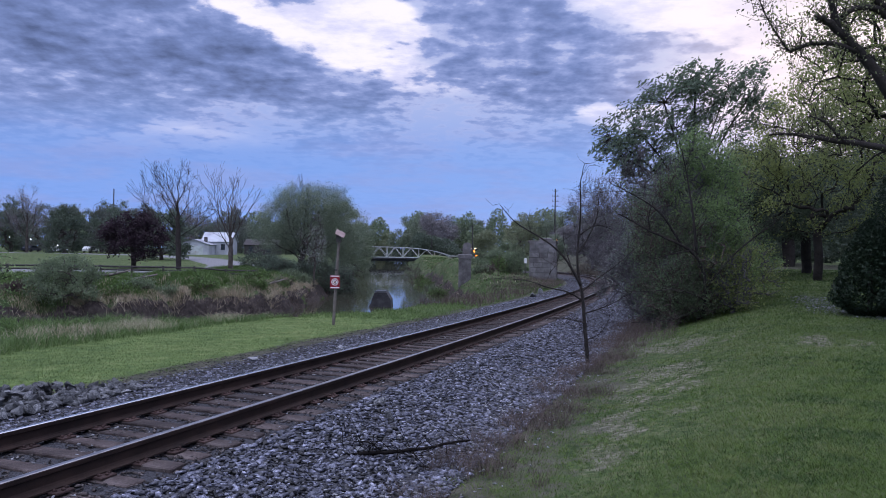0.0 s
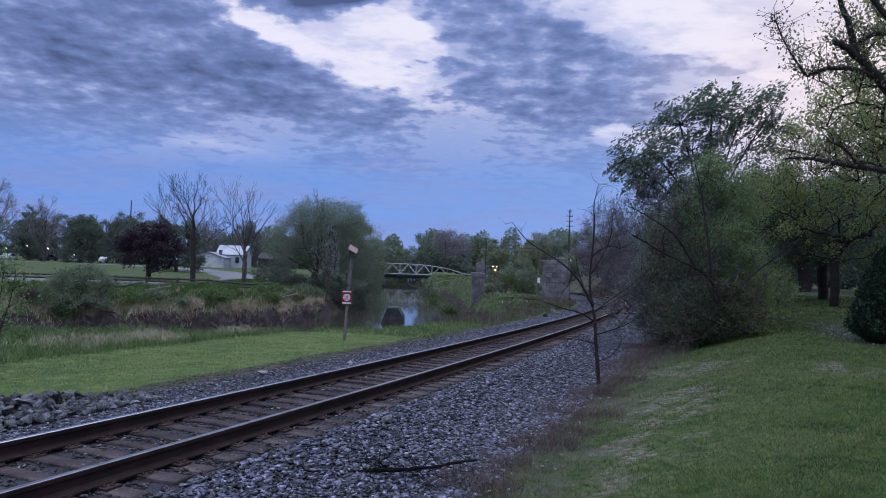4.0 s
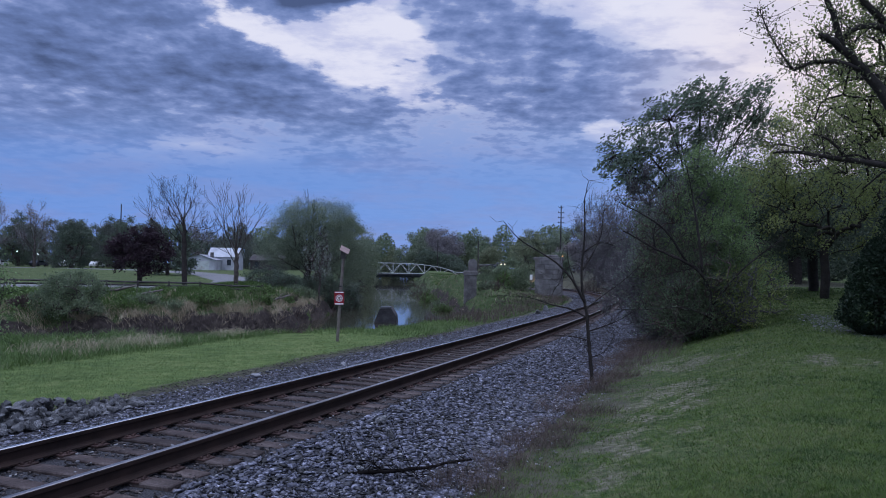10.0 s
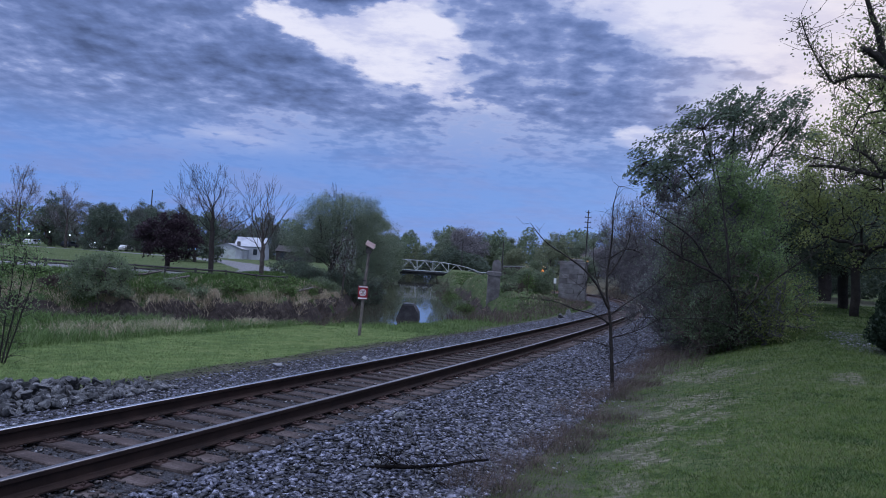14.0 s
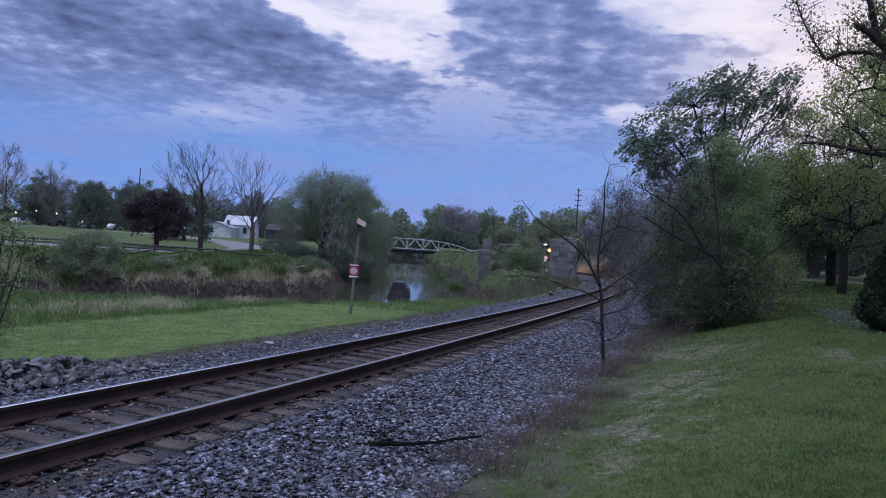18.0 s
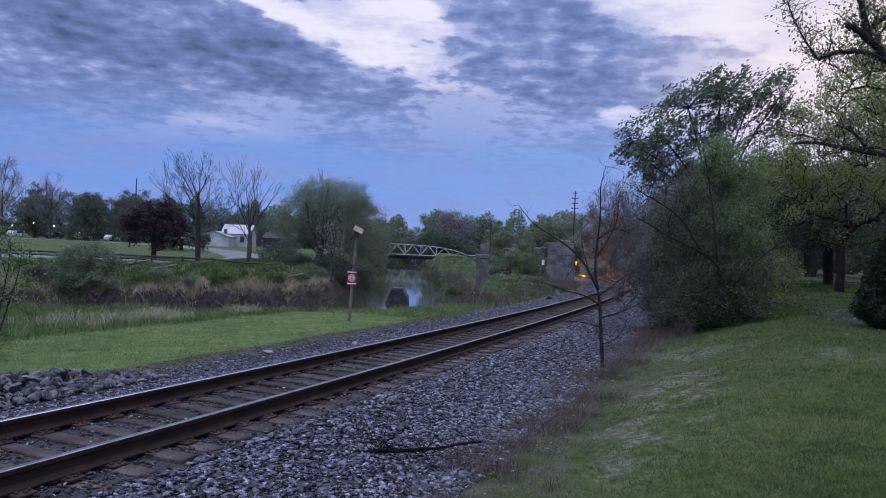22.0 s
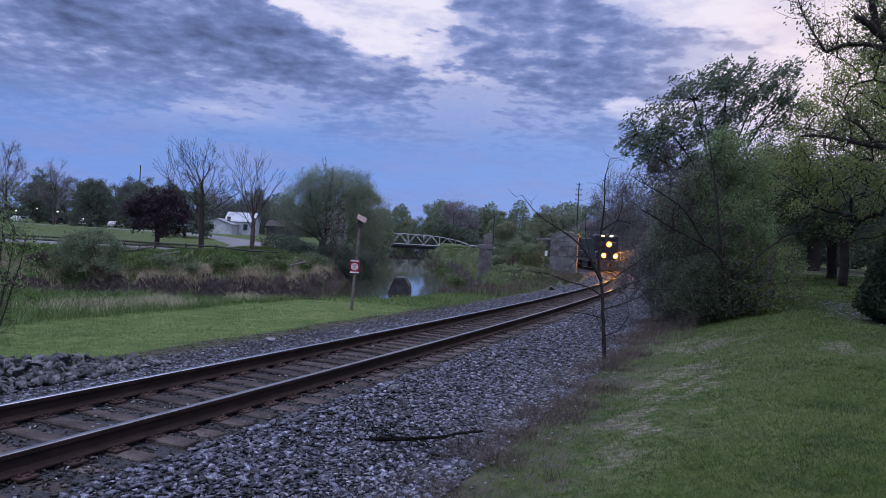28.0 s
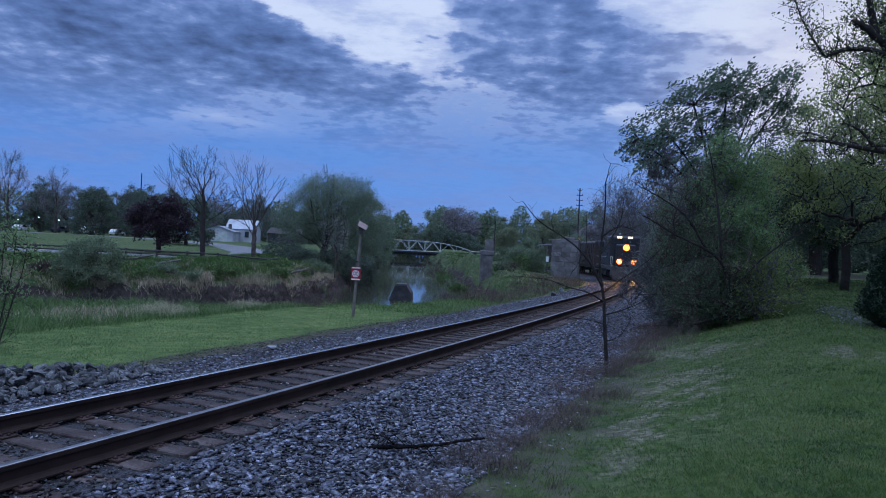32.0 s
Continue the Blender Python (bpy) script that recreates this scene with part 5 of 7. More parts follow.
for i, (s, d, w, h) in enumerate([(78, 5.0, 4.0, 3.6), (84, 6.0, 4.4, 4.2), (90, 5.4, 4.4, 4.4), (97, 6.4, 5.0, 5.0), (105, 6.0, 5.0, 5.0), (114, 7.0, 5.5, 5.4), (70, 4.8, 3.4, 3.0), (64, 5.0, 3.2, 3.0)]):
    x, y, _ = track_at(s, d)
    far_tree("half-bare brush of tangled violet-grey twigs beyond the bend", x, y, w, h, 270 + i, M_LEAF_HAZY, 0.02, 2600, 0.13, name="bush", targets=160, twigs=2600, trunk=0.06, cluster=0.7, fan=0.9,
             shell=0.3, group="brush along the bend", category="bush", bark=M_GREYTWIG)


# ---- distant woods that close the view ----
def woods(label, x0, y0, x1, y1, depth, height, n, size, mat, seed, clump=14):
    """A belt of far trees too many to count."""
    rng = np.random.default_rng(seed)
    k = max(6, int(math.hypot(x1 - x0, y1 - y0) / clump * 2.2))
    f = rng.uniform(0, 1, k)
    cx, cy = x0 + (x1 - x0) * f + rng.normal(size=k) * depth * 0.3, y0 + (y1 - y0) * f + rng.normal(size=k) * depth * 0.4
    ch = height * rng.uniform(0.55, 1.1, k)
    w = rng.integers(0, k, n)
    u = rng.normal(size=(n, 3))
    u /= np.linalg.norm(u, axis=1)[:, None]
    r = rng.uniform(0.2, 1.05, n)[:, None] ** (1 / 3)
    p = np.stack([cx[w], cy[w], ch[w] * 0.5], 1) + u * r * np.stack([np.full(n, clump * 0.5), np.full(n, clump * 0.5), ch[w] * 0.52], 1)
    p[:, 2] = np.maximum(p[:, 2], 0.1) + ground_z(p[:, 0], p[:, 1])
    tagged(new("woods", leaf_mesh("woods", p, size, mat, rng, 0.8)), label, "woods", kind="stuff")


woods("belt of distant trees in dull spring leaf behind the park", -420, 225, -30, 232, 20, 12, 80000, 0.8, M_LEAF, 201, 12)
woods("distant trees in dull spring leaf behind the bridge", -80, 350, 70, 370, 26, 20, 42000, 0.9, M_LEAF, 202, 11)
woods("low bank growth behind the road bridge", -48, 292, 4, 296, 8, 8, 26000, 0.5, M_LEAF_DARK, 206, 10)
woods("distant trees in dull spring leaf beyond the track", 30, 246, 140, 200, 24, 14, 30000, 0.7, M_LEAF, 203)
woods("low dark growth behind the park trees", -320, 214, -40, 220, 8, 6, 36000, 0.55, M_LEAF_DARK, 207, 9)
woods("dark woods behind the lawn", 60, 130, 150, 20, 16, 13, 12000, 0.7, M_LEAF_DARK, 204)
woods("dark shrubs closing the end of the lawn", 22, 90, 80, 60, 6, 10, 70000, 0.36, M_LEAF_DARK, 205, 8)


# ---- ties, plates and gravel ----
def build_ties():
    rng = np.random.default_rng(5)
    variants = []
    for v in range(5):
        bm = bmesh.new()
        bmesh.ops.create_cube(bm, size=1.0)
        bmesh.ops.subdivide_edges(bm, edges=[e for e in bm.edges if abs(e.verts[0].co.x - e.verts[1].co.x) > 0.5], cuts=3)
        for w in bm.verts:
            w.co = Vector((w.co.x * 2.58, w.co.y * 0.225, w.co.z * 0.17))
            w.co += Vector(rng.normal(size=3) * np.array([0.012, 0.006, 0.004]))
        bmesh.ops.bevel(bm, geom=[e for e in bm.edges if e.is_manifold and e.calc_face_angle(0) > 0.8], offset=0.012, segments=1, affect="EDGES")
        variants.append(as_mesh("tie", bm, M_TIE))
    plate = Shape().box(0, 0, 0, 0.36, 0.19, 0.02, bevel=0.006)
    for x, y in ((-0.115, 0.06), (-0.115, -0.06), (0.115, 0.06), (0.115, -0.06), (0.15, 0.0), (-0.15, 0.0)):
        plate.box(x, y, 0.018, 0.032, 0.026, 0.03, bevel=0.008)
    plate_mesh = as_mesh("tie_plate", plate, M_PLATE)
    for i, s in enumerate(np.arange(-34, 122, 0.497)):
        x, y, h = track_at(s)
        d = rng.normal() * 0.03
        ob = new("tie", variants[int(rng.integers(0, 5))])
        ob.parent = track_thing
        zr = float(rail_level(s))
        ob.matrix_basis = pose(x + d * math.cos(h), y - d * math.sin(h), zr - 0.206 - 0.085 + rng.normal() * 0.006, rng.normal() * 0.7, rng.normal() * 0.4,
                               -math.degrees(h) + rng.normal() * 0.9)
        if s < 40:
            for q in (-0.7525, 0.7525):
                px, py, _ = track_at(s, q)
                pl = new("tie_plate", plate_mesh)
                pl.parent = track_thing
                pl.matrix_basis = pose(px, py, zr - 0.195, 0, 0, -math.degrees(h))


def track_places(n, s0, s1, d0, d1, rng, falloff=0.0):
    s = s0 + (s1 - s0) * rng.uniform(0, 1, n) ** (1 + falloff)
    d = rng.uniform(d0, d1, n)
    x = np.interp(s, TRACK[:, 0], TRACK[:, 1]) + d * np.cos(np.interp(s, TRACK[:, 0], TRACK[:, 3]))
    y = np.interp(s, TRACK[:, 0], TRACK[:, 2]) - d * np.sin(np.interp(s, TRACK[:, 0], TRACK[:, 3]))
    return x, y


def build_gravel():
    rng = np.random.default_rng(6)
    x, y = track_places(46000, -7, 26, 1.34, 3.75, rng, 0.6)
    scatter_stones("gravel", "loose grey crushed-stone ballast beside the rails", x, y, 0.018 + 0.042 * rng.uniform(0, 1, len(x)) ** 1.5, M_STONE, 61, 0.3)
    x, y = track_places(18500, -7, 30, -1.36, 1.36, rng, 0.5)
    scatter_stones("gravel", "loose grey crushed stone between the ties", x, y, rng.uniform(0.012, 0.034, len(x)), M_STONE_BROWN, 62, 0.6)
    x, y = track_places(16000, -3, 34, -3.7, -1.15, rng, 0.4)
    scatter_stones("gravel", "loose grey crushed-stone shoulder beyond the rails", x, y, rng.uniform(0.018, 0.042, len(x)), M_STONE, 63, 0.3)
    x, y = track_places(9000, 24, 80, 1.15, 3.6, rng, 0.3)
    scatter_stones("gravel", "loose grey crushed-stone ballast along the bend", x, y, rng.uniform(0.03, 0.06, len(x)), M_STONE, 64, 0.2)
    x, y = track_places(5000, 32, 90, -3.6, -1.15, rng, 0.3)
    scatter_stones("gravel", "loose grey crushed-stone shoulder along the bend", x, y, rng.uniform(0.03, 0.06, len(x)), M_STONE, 65, 0.2)
    x, y = track_places(5000, -4, 24, -4.4, -3.0, rng, 0.2)
    scatter_stones("gravel", "small brown gravel at the edge of the grass strip", x, y, rng.uniform(0.012, 0.032, len(x)), M_STONE_BROWN, 69, 0.3)
    x, y = track_places(1100, -5, 20, -3.6, 3.7, rng, 0.3)
    scatter_stones("gravel", "scattered pale chips of stone in the ballast", x, y, rng.uniform(0.012, 0.03, len(x)), M_PALESTONE, 68, 1.1)
    x, y = track_places(7000, -34, -7, -3.6, 3.75, rng)
    scatter_stones("gravel", "loose grey crushed-stone ballast along the track", x, y, rng.uniform(0.03, 0.06, len(x)), M_STONE, 67, 0.2)
    # paler washed stone along the edge of the lawn
    s = rng.uniform(-4, 9, 2600)
    d = 3.1 + rng.normal(size=2600) * 0.45
    h = np.interp(s, TRACK[:, 0], TRACK[:, 3])
    scatter_stones("gravel", "pale washed gravel along the edge of the lawn", np.interp(s, TRACK[:, 0], TRACK[:, 1]) + d * np.cos(h),
                   np.interp(s, TRACK[:, 0], TRACK[:, 2]) - d * np.sin(h), rng.uniform(0.014, 0.034, 2600), M_PALESTONE, 66, 0.45)


M_PEBBLE = material("grey_bed_pebble", [(0.09, 0.092, 0.10), (0.15, 0.152, 0.16), (0.24, 0.242, 0.25)], 0.9, 0, 9, 70, 0.4, 0.004, 0.25, isle=True)
M_PALESTONE = material("pale_washed_stone", [(0.14, 0.142, 0.15), (0.24, 0.242, 0.252), (0.36, 0.362, 0.37)], 0.85, 0, 9, 70, 0.4, 0.004, 0.25, isle=True)


def rock_mesh(seed, sx, sy, sz):
    """A broken rock: a lump cut by flat breaks, with chipped edges."""
    rng = np.random.default_rng(seed)
    bm = bmesh.new()
    bmesh.ops.create_icosphere(bm, subdivisions=2, radius=1.0)
    cuts = rng.normal(size=(9, 3))
    cuts /= np.linalg.norm(cuts, axis=1)[:, None]
    depth = rng.uniform(0.34, 0.66, 9)
    for w in bm.verts:
        p = np.array(w.co[:]) * rng.uniform(0.92, 1.08)
        for c, q in zip(cuts, depth):
            p = p - max(0.0, float(p @ c) - q) * c
        w.co = Vector((p[0] * sx * 1.2, p[1] * sy * 1.2, p[2] * sz * 1.2)) * 1.25 + Vector(rng.normal(size=3) * 0.015)
    return as_mesh("rock", bm, M_ROCK)


def build_rocks():
    rng = np.random.default_rng(7)
    kinds = [rock_mesh(300 + i, 1, rng.uniform(0.75, 1.1), rng.uniform(0.6, 0.85)) for i in range(10)]
    pale = [kinds[i].copy() for i in range(5)]
    for me in pale:
        me.materials[0] = M_PEBBLE
    pile = thing("rock_pile", "heap of broken grey limestone rocks beside the track", "rock pile", (0, 0, 0))
    loose, built = [], 0
    for i in range(2100):
        s, d = rng.uniform(-6.0, 4.2), -2.8 - abs(rng.normal()) * 1.35
        if d < -5.6 or (s > 3.2 and d < -3.6):
            continue
        x, y, _ = track_at(s, d)
        r = rng.uniform(0.04, 0.08)
        heap = 0.42 * math.exp(-((d + 3.9) / 0.9) ** 2) * (1 - max(0, s) / 6)
        m = pose(x, y, float(ground_z(x, y)[0]) + r * 0.3 + heap * rng.uniform(0, 1), *rng.uniform(-40, 40, 3)) @ Matrix.Diagonal((r, r, r, 1))
        if s > 0.6 and built < 300:
            built += 1
            ob = new("rock", kinds[i % 10])
            ob.parent = pile
            ob.matrix_basis = m
        else:
            loose.append((kinds[i % 10], m))
    rubble = Shape()
    for me, m in loose:
        rubble.add([m @ w.co for w in me.vertices], [tuple(p.vertices) for p in me.polygons])
    tagged(part("rubble", rubble, M_ROCK, pile), kind="stuff")
    for s, d, r, tag in ((7.95, -3.27, 0.10, "single pale limestone rock at the edge of the grass"), (10.0, -2.2, 0.10, "single pale rock on the gravel shoulder"),
                         (3.2, 2.05, 0.10, "pale flat rock lying on the ballast"), (3.8, 1.6, 0.09, "pale flat rock lying on the ballast"),
                         (1.7, 2.35, 0.07, "grey rock lying on the ballast"), (44, -3.3, 0.3, "dark rock beside the track"), (40, -3.2, 0.25, "dark rock beside the track")):
        x, y, _ = track_at(s, d)
        ob = new("rock", kinds[int(rng.integers(0, 10))])
        ob.matrix_basis = pose(x, y, float(ground_z(x, y)[0]) + r * 0.4, 0, 0, rng.uniform(0, 360)) @ Matrix.Diagonal((r, r * 0.8, r * 0.8, 1))
        if "single" in tag:
            ob.data = ob.data.copy()
            ob.data.materials[0] = M_PEBBLE
        tagged(ob, tag, "rock")
    f = rng.uniform(size=2600)
    bx = np.interp(f, [0, 0.6, 1], [13.4, 11.1, 11.8]) + rng.normal(size=2600) * 0.35
    by = np.interp(f, [0, 0.6, 1], [27, 20.8, 18.4]) + rng.normal(size=2600) * 0.5
    scatter_stones("gravel", "pale pebbles of the planting bed under the cedars", bx, by, rng.uniform(0.012, 0.035, 2600), M_PEBBLE, 72, 0.3)
    for i in range(40):
        x, y = float(bx[i]), float(by[i])
        r = rng.uniform(0.03, 0.055)
        ob = new("rock", pale[i % 5])
        ob.matrix_basis = pose(x, y, float(ground_z(x, y)[0]) + r * 0.3, 0, 0, rng.uniform(0, 360)) @ Matrix.Diagonal((r, r, r * 0.7, 1))
        tagged(ob, "small pale rock edging the planting bed under the cedars", "rock", "bed edging rocks")


# ---- grass and weeds ----
def build_grass():
    rng = np.random.default_rng(8)

    def lawn_at(n):
        """Places on the lawn, thinner with distance and on the worn patches."""
        y = 4.0 * (52 / 4.0) ** rng.uniform(0, 1, n) ** 1.12
        x = y * rng.uniform(-0.06, 0.68, n) + rng.uniform(-0.5, 0.5, n)
        _, d = beside(x, y)
        worn = 0.5 + 0.5 * lumps(x, y, 1.3, 3.0) + 0.35 * lumps(x, y, 0.45, 1.0)
        bare = worn_at(x, y, d)
        full = smooth01((d - 4.2) / 3.2)
        keep = (d > 3.75 + rng.normal(size=n) * 0.3) & (rng.uniform(size=n) < np.clip(full * (0.75 + 0.3 * worn) + (1 - full) * worn * 0.8, 0.05, 1) * (1 - 0.8 * bare))
        return x[keep], y[keep]
    x, y = lawn_at(400000)
    _, ld = beside(x, y)
    # deep green blades gather towards the lane, imitating the trees' shade there
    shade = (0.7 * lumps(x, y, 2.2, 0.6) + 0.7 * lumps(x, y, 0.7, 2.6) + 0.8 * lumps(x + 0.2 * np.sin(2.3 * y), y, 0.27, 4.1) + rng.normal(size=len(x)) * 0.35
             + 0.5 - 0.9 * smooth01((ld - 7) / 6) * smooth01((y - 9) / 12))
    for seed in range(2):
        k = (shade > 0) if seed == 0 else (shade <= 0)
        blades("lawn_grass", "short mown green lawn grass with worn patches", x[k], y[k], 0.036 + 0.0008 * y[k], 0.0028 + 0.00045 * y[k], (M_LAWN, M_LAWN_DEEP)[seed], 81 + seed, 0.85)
    # small tufts that the mower missed
    tx, ty = x[::1301], y[::1301]
    _, cd = beside(tx, ty)
    pick = np.flatnonzero((cd > 4.0) & (cd < 9.0))
    tx, ty = np.repeat(tx[pick], 26), np.repeat(ty[pick], 26)
    blades("grass_tufts", "small dark green grass tufts on the thin lawn", tx + rng.normal(size=len(tx)) * 0.06, ty + rng.normal(size=len(tx)) * 0.06, 0.06, 0.007, M_LAWN, 98, 0.6)
    # dead thatch among the green
    dx, dy = lawn_at(90000)
    _, dd = beside(dx, dy)
    k = rng.uniform(size=len(dx)) < 0.15 + 0.75 * smooth01((10 - dd) / 5) * (0.6 + 0.4 * lumps(dx, dy, 0.9, 3.3))
    blades("dry_grass", "dead straw-coloured thatch among the lawn grass", dx[k], dy[k], 0.028 + 0.0006 * dy[k], 0.003 + 0.0005 * dy[k], M_DRYLAWN, 104, 0.9)
    # worn, drier band beside the ballast
    x, y = track_places(14000, -5, 24, 3.5, 7.2, rng, 0.3)
    k = lumps(x, y, 1.3, 3.0) + 0.5 * lumps(x, y, 0.45, 1.0) < 0.1
    blades("dry_grass", "thin dry grass along the edge of the lawn", x[k], y[k], 0.04, 0.005, M_DRYLAWN, 84)
    x, y = track_places(52000, -4, 24, 3.1, 4.7, rng, 0.2)
    _, wd = beside(x, y)
    k = lumps(x, y, 0.9, 1.2) + 0.5 * lumps(x, y, 0.3, 2.2) > -0.35 + 1.2 * np.abs(wd - 3.8)
    blades("dead_weeds", "dead reddish-brown weed stems along the ballast", x[k], y[k], 0.17, 0.004, M_STEM, 85, 0.8, "weeds", 0.7)
    x, y = track_places(1100, 14, 28, 3.8, 5.4, rng)
    blades("dead_weeds", "pale dry weed stems leaning at the foot of the bushes", x, y, 0.5, 0.007, M_STEM, 86, 0.35, "weeds", 0.5, (0.35, 0))
    # strip beyond the rails
    x, y = track_places(130000, 0.5, 34, -10.6, -3.6, rng, 0.35)
    _, d = beside(x, y)
    k = d < -4.15 + 0.35 * lumps(x, y, 1.2)
    blades("lawn_grass", "bright green mown grass strip between track and river", x[k], y[k], 0.035, 0.011, M_STRIP, 87, 0.6)
    x, y = track_places(11000, 0, 34, -12.6, -10.0, rng)
    k = lumps(x, y, 2.6, 0.3) + 0.5 * lumps(x, y, 0.9, 1.3) > 0.0
    blades("reeds", "pale dry reeds and grass at the top of the river bank", x[k], y[k], 0.28, 0.012, M_DRY, 88, 0.7, "reeds", 0.5)
    x, y = track_places(26000, 0, 40, -13.0, -9.4, rng)
    blades("wild_grass", "rough green grass at the top of the river bank", x, y, 0.22, 0.015, M_BANK, 89, 0.8)
    x, y = track_places(16000, 0, 34, -17.5, -12.6, rng)
    rd, bank = river_offset(x, y)
    k = (rd > 0.3) & (bank > 0)
    blades("wild_grass", "rough green growth on the near river bank", x[k], y[k], 0.34, 0.03, M_BANK, 103, 0.8)
    x, y = track_places(30000, 20, 66, -12, -3.8, rng)
    blades("wild_grass", "rough green grass beside the bend", x, y, 0.13, 0.018, M_BANK, 90, 0.6)
    x, y = track_places(9000, 28, 78, -10, -3.9, rng)
    k = lumps(x, y, 4, 0.7) > -0.2
    blades("dead_weeds", "brown dead weeds beside the bend", x[k], y[k], 0.45, 0.02, M_STEM, 91, 0.35, "weeds", 0.5)
    x, y = track_places(9000, 52, 125, 3.6, 8.5, rng)
    blades("dead_weeds", "brown dead weeds beyond the bend", x, y, 0.45, 0.03, M_STEM, 99, 0.4, "weeds", 0.5)
    n = 150000
    x, y = rng.uniform(-12, 18, n), rng.uniform(58, 215, n)
    rd, bank = river_offset(x, y)
    _, d = beside(x, y)
    land = (rd > 0.3) & (d < -4) & (bank > 0)
    patch = lumps(x, y, 3.2, 0.9) + 0.6 * lumps(x, y, 1.2, 2.0)
    low = 1 - smooth01((rd - 2) / 4)
    k = land & (patch > -0.25) & (rng.uniform(size=n) > 0.7 * low)
    blades("wild_grass", "rough grass on the mound by the old pier", x[k], y[k], 0.2, 0.05, M_LAWN_DEEP, 92, 0.8)
    k = land & (patch + 0.6 * smooth01((y - 70) / 22) < 0.2) & (rng.uniform(size=n) < 0.18)
    blades("dead_weeds", "brown dead weeds on the mound by the old pier", x[k], y[k], 0.4, 0.035, M_STEM, 96, 0.6, "weeds", 0.5)
    k = land & (patch < -0.2) & (rng.uniform(size=n) < 0.1)
    blades("dry_grass", "tan dry grass on the mound by the old pier", x[k], y[k], 0.18, 0.045, M_DRY, 97, 0.9)
    # far bank
    n = 90000
    x, y = rng.uniform(-48, -8, n), rng.uniform(38, 82, n)
    rd, bank = river_offset(x, y)
    patch = lumps(x, y, 2.4, 0.9) + 0.5 * lumps(x, y, 0.9, 2.0)
    k = (bank < 0) & (rd > 0.2) & (rd < 13) & (patch + 1.8 * smooth01((rd - 2.2) / 2) > 0.55)
    blades("wild_grass", "rough green growth on the far river bank", x[k], y[k], 0.28, 0.045, M_BANK, 93, 0.45)
    k = (bank < 0) & (rd > 1.9) & (rd < 6.5) & (patch < -0.1) & (rng.uniform(size=n) < 0.4)
    blades("dry_grass", "tan dry grass hanging over the far river bank", x[k], y[k], 0.5, 0.045, M_DRY, 94, 0.5, wind=(0, -0.3))
    m = 60000
    bx, by = rng.uniform(-48, -8, m), rng.uniform(38, 72, m)
    brd, bside = river_offset(bx, by)
    hang = lumps(bx, by, 1.9, 3.0) + 0.6 * lumps(bx, by, 0.6, 1.0)
    q = (bside < 0) & (brd > 1.5) & (brd < 3.3) & (hang > 0.45 - 0.4 * smooth01((bx + 24) / 4))
    blades("dry_grass", "pale dead grass drooping over the eroded far bank", bx[q], by[q], 0.36, 0.04, M_DRY, 101, 1.0, wind=(0.25, -0.9))
    q = (bside < 0) & (brd > 0.3) & (brd < 1.9) & (hang < 0.1)
    blades("dead_weeds", "dark roots and brush hanging from the eroded far bank", bx[q], by[q], 0.36, 0.03, M_STEM, 102, 1.0, "weeds", wind=(0.1, -0.5))
    k = (bank < 0) & (rd > 0.0) & (rd < 2.2) & (rng.uniform(size=n) < 0.06)
    blades("dead_weeds", "dark dead brush at the foot of the far bank", x[k], y[k], 0.6, 0.03, M_STEM, 95, 0.5, "weeds")


